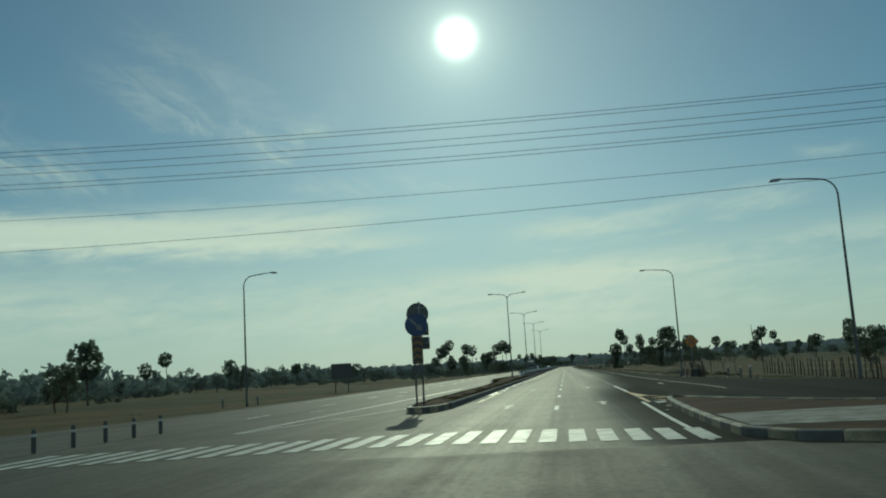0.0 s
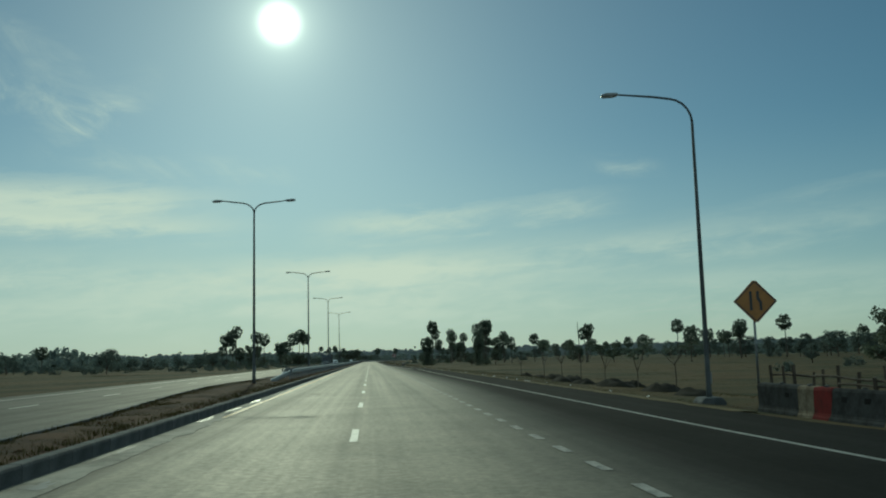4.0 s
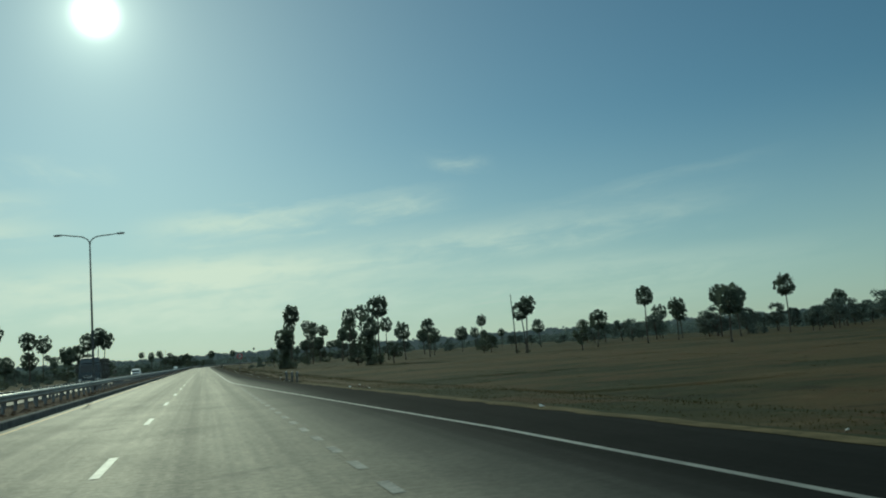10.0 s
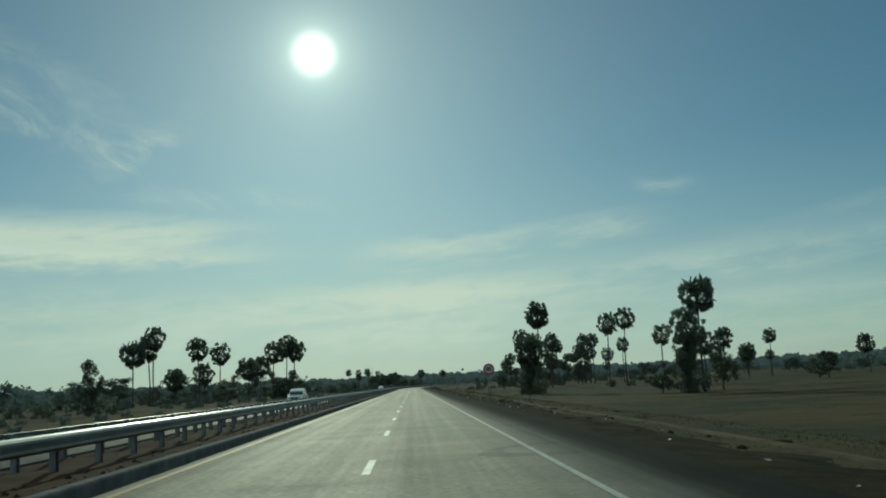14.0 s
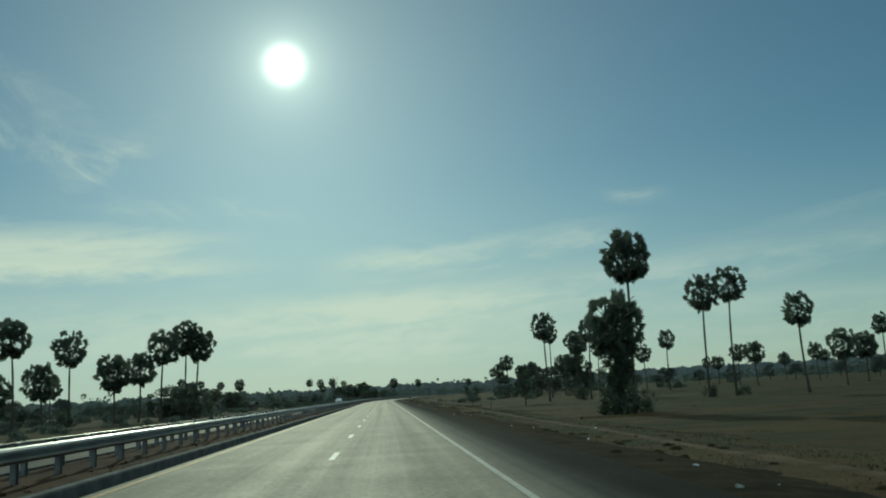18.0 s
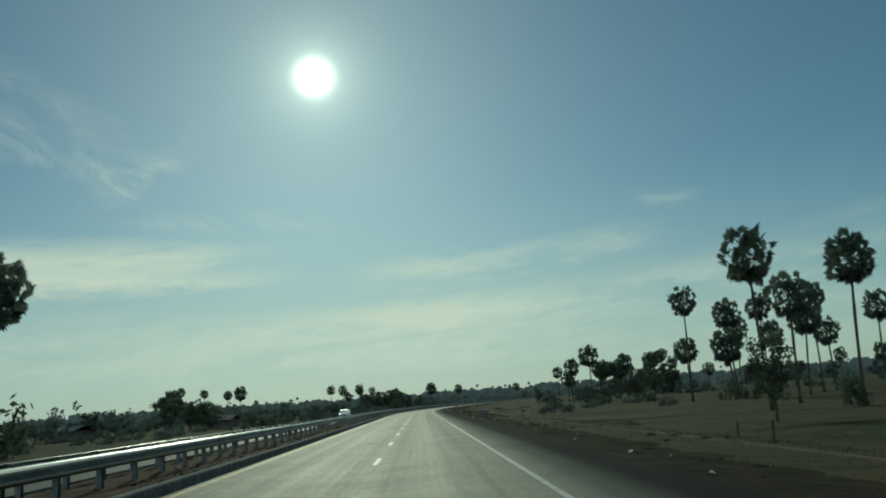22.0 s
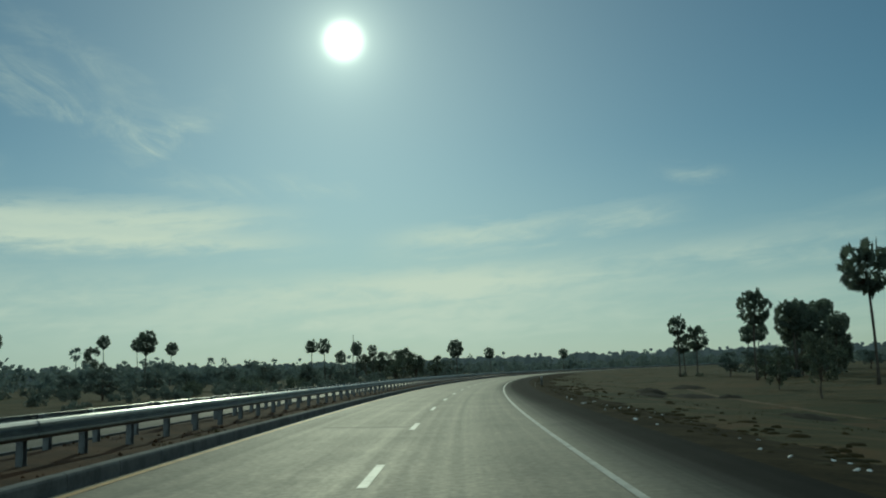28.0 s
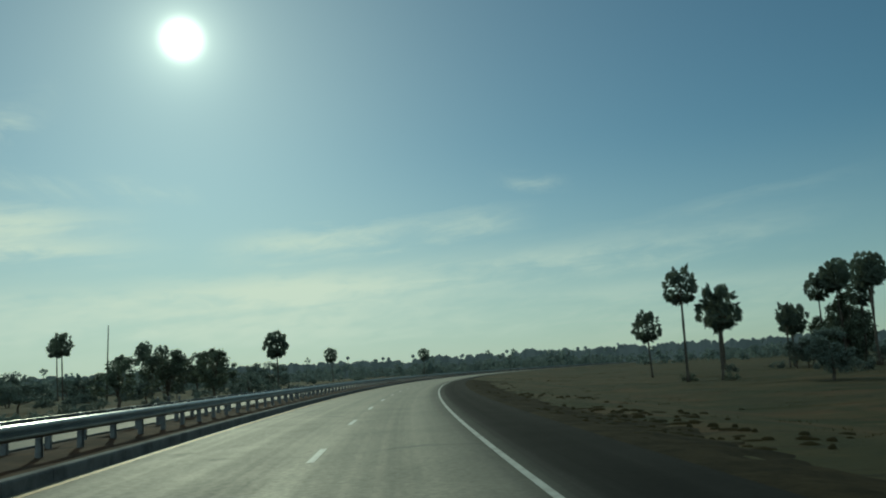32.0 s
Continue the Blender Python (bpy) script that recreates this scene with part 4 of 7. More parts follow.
# ---- splitter island by the slip road ----
def island():
    base = thing("traffic_island", pose(0, 0, 0), "low kerbed traffic island with red soil and a gravel patch", "traffic island")
    base["kind"] = "structure"
    ring = [(4.1, 34.1), (3.86, 32.4), (3.72, 29), (3.60, 25), (3.56, 21), (3.66, 18.2), (4.3, 16.7), (5.6, 15.9), (8.5, 15.3), (13, 14.9), (19, 15.2), (20.2, 16.6), (19, 18.2), (15, 20.0), (11, 22.6), (8, 26.2), (6, 30.0), (4.75, 33.3)]
    c = Vector((8.0, 20.5))
    inner = []
    n = len(ring)
    for i in range(n):
        p, q, r = Vector(ring[i - 1]), Vector(ring[i]), Vector(ring[(i + 1) % n])
        t = (r - p).normalized()
        inner.append(tuple(q + Vector((-t.y, t.x)) * 0.2))
    k = 0
    for i in range(n):
        a, b, ia, ib = Vector(ring[i]), Vector(ring[(i + 1) % n]), Vector(inner[i]), Vector(inner[(i + 1) % n])
        m = max(1, round((b - a).length / 1.0))
        for j in range(m):
            s, e = j / m + 0.006, (j + 1) / m - 0.006
            bm = bmesh.new()
            o = [a.lerp(b, s), a.lerp(b, e), ia.lerp(ib, e), ia.lerp(ib, s)]
            slab(bm, [tuple(x) for x in o], -0.1, 0.185)
            top = [v for v in bm.verts if v.co.z > 0.1]
            bmesh.ops.bevel(bm, geom=[e2 for e2 in bm.edges if all(v in top for v in e2.verts)], offset=0.025, segments=1, affect="EDGES")
            part("kerb_stone", bm, KERB_WHITE if k % 2 else KERB_DARK, base)
            k += 1
    bm = bmesh.new()
    slab(bm, inner, -0.1, 0.15)
    part("soil_fill", bm, SOIL, base)
    bm = bmesh.new()
    slab(bm, [(3.95, 18.5), (5.4, 18.4), (9.5, 17.7), (14.0, 17.4), (15.5, 18.6), (12.0, 20.6), (9.6, 22.4), (6.8, 22.7), (3.9, 22.5)], 0.13, 0.165)
    part("gravel_patch", bm, GRAVEL, base, "pale gravel patch")


island()


# ---- guard rails ----
def w_beam(sign):
    """Closed outline of a corrugated beam: offset across, height."""
    face = [(0.0, 0.0), (0.045, 0.02), (0.075, 0.06), (0.075, 0.10), (0.02, 0.135), (0.005, 0.155), (0.02, 0.175), (0.075, 0.21), (0.075, 0.25), (0.045, 0.29), (0.0, 0.31)]
    back = [(x - 0.008, z + (0.004 if z < 0.155 else -0.004)) for x, z in reversed(face)]
    return [(sign * x, z) for x, z in face + back]


def guard_rail(u, v0, v1, sign, label, post_shift, near_to):
    rail = thing("guard_rail", standing(v0, u), label, "guard rail", "median guard rails")
    inv = rail.matrix_basis.inverted()
    prof = w_beam(sign)
    vs = steps(v0, v1, 4)
    low = 0.695
    verts, faces, n = [], [], len(prof)
    for i, v in enumerate(vs):
        # flared and sunk at its first end
        sink = max(0.0, 1 - (v - v0) / 10.0) * 0.55
        verts += [inv @ on(v, u + a - sign * 0.6 * max(0.0, 1 - (v - v0) / 12.0), low - sink + z) for a, z in prof]
    # beam lengths of four metres, each lapped a little over the next
    rest_v, rest_f = [], []
    for i in range(len(vs) - 1):
        lap = Vector((0.012 * sign * (i % 2), 0, 0.0))
        a0, a1 = verts[i * n:(i + 1) * n], verts[(i + 1) * n:(i + 2) * n]
        a1 = [p + (p - o).normalized() * 0.16 for o, p in zip(a0, a1)]
        shape = [p + lap for p in a0 + a1]
        near = vs[i] < v0 + 460
        base = 0 if near else len(rest_v)
        fs = []
        for j in range(n):
            q = (base + j, base + (j + 1) % n, base + n + (j + 1) % n, base + n + j)
            fs.append(q if sign > 0 else q[::-1])
        fs.append(tuple(range(base, base + n))[::-1])
        fs.append(tuple(range(base + n, base + 2 * n)))
        if near:
            whole("beam", mesh_of("beam", shape, fs), STEEL, rail, smooth=False)
        else:
            rest_v += shape
            rest_f += fs
    tagged(whole("far_beam_run", mesh_of("far_beam_run", rest_v, rest_f), STEEL, rail), kind="stuff")
    bm = bmesh.new()
    out = [(-0.055, -0.075), (0.055, -0.075), (0.055, -0.062), (-0.043, -0.062), (-0.043, 0.062), (0.055, 0.062), (0.055, 0.075), (-0.055, 0.075)]
    slab(bm, out, -0.05, 0.93)
    post = bpy.data.meshes.new("post")
    bm.to_mesh(post)
    bm.free()
    post.materials.append(POST_STEEL)
    bm = bmesh.new()
    box(bm, -0.05, -0.09, 0.74, 0.05, 0.09, 1.0, 0.008)
    block = bpy.data.meshes.new("spacer")
    bm.to_mesh(block)
    bm.free()
    block.materials.append(POST_STEEL)
    rest = []
    v = v0 + 8 + post_shift
    while v < v1:
        m = standing(v, u)
        if v < near_to:
            p = whole("post", post, None, rail)
            p.matrix_basis = inv @ m @ pose(-sign * 0.16, 0, 0, rnd.uniform(-0.8, 0.8), rnd.uniform(-0.8, 0.8), rnd.uniform(-3, 3))
            q = whole("spacer", block, None, rail)
            q.matrix_basis = inv @ m @ pose(-sign * 0.055, 0, 0)
        else:
            rest.append(inv @ m)
        v += 2.25
    if rest:
        bm = bmesh.new()
        for m in rest:
            box(bm, -0.06, -0.07, -0.05, 0.06, 0.07, 0.93, 0, m @ pose(-sign * 0.16, 0, 0))
            box(bm, -0.05, -0.09, 0.74, 0.05, 0.09, 1.0, 0, m @ pose(-sign * 0.055, 0, 0))
        tagged(part("far_post_run", bm, POST_STEEL, rail), kind="stuff")
    return rail


guard_rail(RAIL_U, 119.0, 1400.0, 1, "galvanised steel guard rail on posts along the median soil", 0.9, 792)
guard_rail(RAIL_BACK_U, 125.0, 1400.0, -1, "galvanised steel guard rail facing the opposite carriageway", 0.0, 720)


# ---- street lamps ----
def lamp_head(parent, m):
    bm = bmesh.new()
    prism(bm, [(0, -0.03), (0.10, -0.055), (0.55, -0.045), (0.62, -0.02), (0.60, 0.03), (0.40, 0.07), (0.08, 0.05), (0, 0.03)], -0.13, 0.13)
    bmesh.ops.bevel(bm, geom=bm.edges[:], offset=0.012, segments=1, affect="EDGES")
    h = part("lamp_head", bm, LAMP_HEAD, parent)
    h.matrix_basis = m
    bm = bmesh.new()
    box(bm, 0.16, -0.10, -0.072, 0.54, 0.10, -0.050, 0.006)
    part("lens", bm, LENS, h)


def street_lamp(m, label, double, height=10.2, reach=1.9, rise=0.62):
    lamp = thing("street_lamp", m, label, "street lamp", "street lamps")
    bm = bmesh.new()
    tube(bm, [(0, 0, 0.0), (0, 0, 0.5), (0, 0, 0.52), (0, 0, height * 0.5), (0, 0, height)], [0.105, 0.100, 0.092, 0.075, 0.050], 10)
    part("pole", bm, POLE, lamp, smooth=True)
    bm = bmesh.new()
    box(bm, -0.22, -0.22, -0.35, 0.22, 0.22, 0.045, 0.01)
    for sx in (-1, 1):
        for sy in (-1, 1):
            tube(bm, [(0.15 * sx, 0.15 * sy, 0.04), (0.15 * sx, 0.15 * sy, 0.12)], 0.018, 6)
    part("base_plate", bm, POLE, lamp)
    bm = bmesh.new()
    box(bm, 0.06, -0.06, 0.7, 0.115, 0.06, 1.1, 0.01)
    part("hatch", bm, LAMP_HEAD, lamp)
    for s in ((-1, 1) if double else (-1,)):
        bm = bmesh.new()
        if double:
            pts = [(0, 0, height - 0.05)] + [(s * reach * (1 - math.cos(a)) * 0.42, 0, height - 0.05 + rise * math.sin(a)) for a in (0.35, 0.7, 1.05, 1.4)]
            pts += [(s * (reach * 0.72), 0, height + rise + 0.02), (s * reach, 0, height + rise + 0.09)]
        else:
            pts = [(0, 0, height - 0.05)] + [(s * 0.85 * (1 - math.cos(a)), 0, height - 0.05 + 0.85 * math.sin(a)) for a in (0.3, 0.6, 0.9, 1.2, 1.5)]
            pts += [(s * 1.4, 0, height + 0.87), (s * reach, 0, height + 0.95)]
        tube(bm, pts, [0.05] + [0.042] * (len(pts) - 2) + [0.032], 8)
        part("arm", bm, POLE, lamp, smooth=True)
        e = Vector(pts[-1])
        lamp_head(lamp, Matrix.Translation(e) @ (pose(0, 0, 0, 0, -4, 0) if s > 0 else pose(0, 0, 0, 0, 4, 180)))
    return lamp


for u, v, tall in ((-6.6, 115.9, 10.45), (-6.55, 162.2, 10.7), (-6.5, 208.6, 11.0), (-6.3, 254.5, 11.0)):
    street_lamp(standing(v, u, 0.22, rnd.uniform(-2, 2)), "tall grey double-armed street lamp standing in the median soil", True, tall)
street_lamp(standing(92.3, 12.05, -0.3), "tall grey single-armed street lamp beside the slip road", False, 10.1, 2.7)
street_lamp(standing(47.0, 14.95, -0.3), "tall grey single-armed street lamp beside the junction", False, 9.75, 2.7)
street_lamp(standing(71.0, -26.0, -0.4, 180), "tall grey single-armed street lamp by the opposite carriageway", False, 10.15, 2.35)


# ---- road signs ----
def disc(bm, r, y0, y1, sides=40):
    prism(bm, [(r * math.cos(2 * math.pi * i / sides), r * math.sin(2 * math.pi * i / sides)) for i in range(sides)], y0, y1)


def post_round(parent, x, y, z0, z1, r=0.04, mat=None):
    bm = bmesh.new()
    tube(bm, [(x, y, z0), (x, y, z1)], r, 10)
    return part("post", bm, mat or POST_STEEL, parent, smooth=True)


def keep_right_sign():
    m = standing(35.2, -5.5, -0.08)
    s = thing("keep_right_sign", m, "blue arrow disc above a black and amber chevron board", "road sign", "median nose signs")
    post_round(s, 0, 0, -0.1, 3.75)
    bm = bmesh.new()
    disc(bm, 0.46, -0.075, -0.055)
    d = part("disc", bm, SIGN_BLUE, s)
    d.location = (0.14, 0, 3.55)
    bm = bmesh.new()
    prism(bm, [(-0.30, 0.235), (-0.235, 0.30), (0.10, -0.035), (0.17, 0.035), (0.255, -0.255), (-0.035, -0.17), (0.035, -0.10)], -0.083, -0.076)
    part("arrow", bm, SIGN_DULL, d)
    bm = bmesh.new()
    box(bm, -0.08, -0.075, 2.00, 0.36, -0.055, 3.12, 0.008)
    b = part("chevron_board", bm, SIGN_SHADED, s)
    for k in range(4):
        z = 2.01 + 0.27 * k
        bm = bmesh.new()
        prism(bm, [(-0.07, z), (0.14, z + 0.12), (0.35, z), (0.35, z + 0.14), (0.14, z + 0.26), (-0.07, z + 0.14)], -0.082, -0.076)
        part("chevron", bm, SIGN_BLACK, b)
    bm = bmesh.new()
    box(bm, -0.12, -0.075, 1.60, 0.34, -0.055, 1.96, 0.008)
    part("plate", bm, SIGN_BACK, s)


def turned_sign():
    m = standing(36.0, -5.35, -0.10)
    s = thing("turned_road_sign", m, "back of a round sign with two plates on a steel post", "road sign", "median nose signs")
    post_round(s, 0, 0, -0.1, 4.55)
    bm = bmesh.new()
    disc(bm, 0.46, 0.05, 0.07)
    d = part("disc", bm, SIGN_BACK, s)
    d.location = (-0.09, 0, 4.06)
    for x0, z0, x1, z1 in ((-0.12, 3.17, 0.34, 3.66), (-0.12, 2.60, 0.36, 3.10)):
        bm = bmesh.new()
        box(bm, x0, 0.05, z0, x1, 0.07, z1, 0.008)
        part("plate", bm, SIGN_BACK, s)
    for z in (4.3, 3.95, 3.42, 2.85):
        bm = bmesh.new()
        box(bm, -0.2, 0.02, z - 0.025, 0.3, 0.05, z + 0.025, 0.005)
        part("bracket", bm, POST_STEEL, s)


keep_right_sign()
turned_sign()


def merge_sign():
    m = standing(90.2, 12.9, -0.32)
    s = thing("lane_ends_sign", m, "amber diamond sign with two black merging bars on a steel post", "road sign")
    post_round(s, 0, 0, -0.1, 3.9)
    bm = bmesh.new()
    r = 0.74
    prism(bm, [(-r, 0), (-0.06, -r + 0.06), (0.06, -r + 0.06), (r, 0), (0.06, r - 0.06), (-0.06, r - 0.06)], -0.075, -0.055)
    d = part("board", bm, SIGN_AMBER, s)
    d.location = (0.05, 0, 3.42)
    for out in ([(-0.20, -0.30), (-0.11, -0.30), (-0.11, 0.33), (-0.20, 0.33)], [(0.13, -0.30), (0.22, -0.30), (0.22, -0.02), (0.13, 0.12), (0.13, 0.33), (0.04, 0.33), (0.04, 0.08), (0.13, -0.06)]):
        bm = bmesh.new()
        prism(bm, out, -0.082, -0.076)
        part("bar", bm, SIGN_BLACK, d)
    o = [(-r + 0.05, 0), (0, -r + 0.09), (r - 0.05, 0), (0, r - 0.09)]
    for i in range(4):
        a, b = Vector(o[i]), Vector(o[(i + 1) % 4])
        t = (b - a).normalized() * 0.03
        nrm = Vector((-t.y, t.x)) * 0.6
        bm = bmesh.new()
        prism(bm, [tuple(a + nrm), tuple(b + nrm), tuple(b - nrm), tuple(a - nrm)], -0.081, -0.076)
        part("rim", bm, SIGN_BLACK, d)


merge_sign()


def speed_sign():
    m = standing(366.0, 8.6, -0.32)
    s = thing("speed_limit_sign", m, "round red-rimmed white speed limit sign reading 80 on two posts", "road sign")
    for x in (-0.12, 0.12):
        post_round(s, x, 0, -0.1, 2.85, 0.032)
    bm = bmesh.new()
    disc(bm, 0.57, -0.06, -0.035, 48)
    d = part("disc", bm, SIGN_WHITE, s)
    d.location = (0, 0, 3.02)
    bm = bmesh.new()
    n = 48
    for r0, r1 in ((0.39, 0.57),):
        pts = [[bm.verts.new((r * math.cos(2 * math.pi * i / n), y, r * math.sin(2 * math.pi * i / n))) for i in range(n)] for r, y in ((r0, -0.061), (r0, -0.07), (r1, -0.07), (r1, -0.061))]
        for a, b in zip(pts, pts[1:]):
            for i in range(n):
                bm.faces.new((a[i], a[(i + 1) % n], b[(i + 1) % n], b[i]))
    bmesh.ops.recalc_face_normals(bm, faces=bm.faces[:])
    part("red_ring", bm, SIGN_RED, d)
    cu = bpy.data.curves.new("number", "FONT")
    cu.body, cu.size, cu.align_x, cu.align_y, cu.extrude, cu.offset = "80", 0.56, "CENTER", "CENTER", 0.004, 0.018
    tmp = new("number", cu)
    me = bpy.data.meshes.new_from_object(tmp.evaluated_get(bpy.context.evaluated_depsgraph_get()))
    bpy.data.objects.remove(tmp)
    me.materials.clear()
    num = whole("number", me, SIGN_BLACK, d)
    num.matrix_basis = pose(0, -0.068, 0, 90, 0, 0)


speed_sign()


def notice_board():
    m = pose(-28.9, 113.5, -0.10, 0, 0, 6) @ Matrix.Diagonal((1.06, 1.06, 1.06, 1))
    s = thing("notice_board", m, "large dark rectangular board on two posts in the field", "billboard")
    for x in (-0.8, 0.8):
        post_round(s, x, 0.05, -0.6, 3.2, 0.06, BLACK_PAINT)
    # near-black colour stands in for the board's backlit shade
    bm = bmesh.new()
    box(bm, -1.25, -0.04, 1.45, 1.25, 0.02, 3.35, 0.01)
    part("board", bm, BLACK_PAINT, s, "metal board, dark for its unlit side")
    for z in (1.7, 2.4, 3.1):
        bm = bmesh.new()
        box(bm, -1.2, -0.085, z - 0.03, 1.2, -0.045, z + 0.03, 0.006)
        part("stiffener", bm, BLACK_PAINT, s)


notice_board()


# ---- marker posts ----
def delineator():
    d = thing("marker_post", pose(0, 0, -50), "white concrete marker post with a black band and pale reflector", "marker post", "marker posts")
    bm = bmesh.new()
    prism(bm, [(-0.07, -0.15), (0.07, -0.15), (0.065, 0.88), (-0.065, 0.80)], -0.055, 0.055)
    bmesh.ops.bevel(bm, geom=bm.edges[:], offset=0.01, segments=1, affect="EDGES")
    part("body", bm, POST_GREY, d)
    # cap white as the only sunlit part; shade is in the body colour
    bm = bmesh.new()
    prism(bm, [(-0.068, 0.765), (0.068, 0.765), (0.070, 0.895), (-0.070, 0.815)], -0.060, 0.060)
    bmesh.ops.bevel(bm, geom=bm.edges[:], offset=0.008, segments=1, affect="EDGES")
    part("cap", bm, WHITE_PAINT, d, "slanted cap, white for its sunlit top")
    bm = bmesh.new()
    box(bm, -0.072, -0.060, 0.53, 0.072, 0.060, 0.76, 0.004)
    part("band", bm, BLACK_PAINT, d)
    bm = bmesh.new()
    box(bm, -0.035, -0.068, 0.58, 0.035, -0.060, 0.71, 0.003)
    part("reflector", bm, REFLECTOR, d)
    return d


marker = delineator()
spots = [(7.2, 240.7), (7.15, 243.4), (7.05, 246.0), (6.95, 484.4), (7.15, 482.8), (7.4, 480.3), (6.9, 564.4), (6.9, 561.5), (6.9, 558.7), (7.15, 743.2), (7.1, 740.4), (7.0, 737.4), (12.2, 67.4), (12.6, 65.0), (12.7, 62.2), (-28.5, 72.0), (-26.5, 75.0),
         (-20.6, 842.0), (-20.6, 845.0), (-20.6, 848.0), (-20.6, 870), (-20.6, 900)]
for i, (u, v) in enumerate(spots):
    e = right_edge(v) if u > 0 else -left_edge(v)
    q = on(v, u)
    z = ground_at(q.x, q.y) - (0.16 if 230 < v < 250 else 0.02)
    m = standing(v, u, z, rnd.uniform(-8, 8)) @ pose(0, 0, 0, rnd.uniform(-2, 2), rnd.uniform(-2, 2), 0)
    if i == 0:
        marker.matrix_basis = m
    else:
        copy_thing(marker, m)


# ---- bollards by the opposite corner, plastic barriers, fence ----
def bollard(m):
    b = thing("bollard", m, "short dark bollard with a pale cap at the road corner", "bollard", "corner bollards")
    bm = bmesh.new()
    tube(bm, [(0, 0, -0.1), (0, 0, 0.5), (0, 0, 0.62), (0, 0, 0.66)], [0.065, 0.065, 0.06, 0.03], 12)
    part("stem", bm, BLACK_PAINT, b, smooth=False)
    bm = bmesh.new()
    tube(bm, [(0, 0, 0.44), (0, 0, 0.52)], 0.069, 12)
    part("ring", bm, WHITE_PAINT, b)


for u, v in ((-14.0, 23.0), (-13.8, 24.6), (-13.75, 26.3), (-13.65, 27.9), (-13.5, 29.5)):
    bollard(pose(u, v, 0, 0, 0, 0))


def water_barrier(m, mat, label, length, slots):
    """A hollow moulded barrier with a broad foot, steep sides, coupling ends, and near-black blocks in its upper half
    for the shade in its lifting slots.
    """
    b = thing("plastic_barrier", m, label, "barrier", "road barriers")
    bm = bmesh.new()
    prism(bm, [(-0.24, 0), (0.24, 0), (0.24, 0.14), (0.17, 0.24), (0.13, 0.84), (0.09, 0.89), (-0.09, 0.89), (-0.13, 0.84), (-0.17, 0.24), (-0.24, 0.14)], -length / 2, length / 2)
    bmesh.ops.bevel(bm, geom=bm.edges[:], offset=0.022, segments=2, affect="EDGES")
    part("body", bm, mat, b)
    if length > 0.8:
        bm = bmesh.new()
        tube(bm, [(0, 0, 0.88), (0, 0, 0.93)], 0.06, 10)
        part("filler_cap", bm, BLACK_PAINT, b)
    for s in (-1, 1):
        bm = bmesh.new()
        box(bm, -0.05, s * (length / 2 - 0.01), 0.12, 0.05, s * (length / 2 + 0.03), 0.80, 0.01)
        part("coupling", bm, mat, b)
    for y in slots:
        bm = bmesh.new()
        box(bm, -0.149, y - 0.11, 0.56, 0.149, y + 0.11, 0.69, 0.004)
        part("lifting_slot", bm, SLOT_DARK, b, "dark lifting slot")


# panels hold their shade in the colour; lit ends are separate cream pieces
DIRTY_SHADED, RED, CREAM = "dirty water-filled plastic barrier, shade in its dark grey, beside the slip road", "faded red water-filled plastic barrier beside the slip road", "cream sunlit end of a plastic barrier beside the slip road"
barrier_line = curve_of((76, 11.58), (79.4, 11.23), (83, 11.41), (87.8, 11.90))
v = 87.3
for mat, label, ln, lean, twist, slots in ((BARRIER_WHITE, DIRTY_SHADED, 2.75, -6, -1, (-0.5,)), (BARRIER_CREAM, CREAM, 0.85, -4, 3, ()), (BARRIER_RED, RED, 0.95, -2, -2, ()), (BARRIER_WHITE, DIRTY_SHADED, 2.25, 4, 2, (-0.3, 0.6)), (BARRIER_CREAM, CREAM, 0.45, 2, 4, ()), (BARRIER_RED, RED, 0.25, 2, -5, ()), (BARRIER_CREAM, CREAM, 0.40, -3, 3, ()), (BARRIER_WHITE, DIRTY_SHADED, 2.05, 3, 7, (-0.55, 0.0, 0.5))):
    vc = v - ln / 2
    water_barrier(standing(vc, barrier_line(vc), -0.31) @ pose(0, 0, 0, 0, lean, twist), mat, label, ln, slots)
    v -= ln + 0.05


def fence():
    f = thing("field_fence", pose(20.4, 50, -0.4), "rough fence of dark wooden stakes and wire", "fence")
    for k in range(41):
        y = 1.15 * k + rnd.uniform(-0.15, 0.15)
        h = rnd.uniform(1.0, 1.5)
        lx, ly = rnd.uniform(-0.06, 0.06), rnd.uniform(-0.08, 0.08)
        bm = bmesh.new()
        r = rnd.uniform(0.04, 0.075)
        tube(bm, [(0, 0, -0.15), (lx * 0.5, ly * 0.5, h * 0.5), (lx, ly, h)], [r, r * 0.95, r * 0.8], 6)
        o = part("stake", bm, WOOD_POST, f)
        o.location = (0.012 * y + rnd.uniform(-0.08, 0.08), y, 0)
    for z in (0.45, 0.9):
        bm = bmesh.new()
        tube(bm, [(0.012 * y, y, z + 0.03 * math.sin(y * 2.7)) for y in [1.15 * k for k in range(41)]], 0.008, 4)
        part("wire", bm, CABLE, f)


fence()


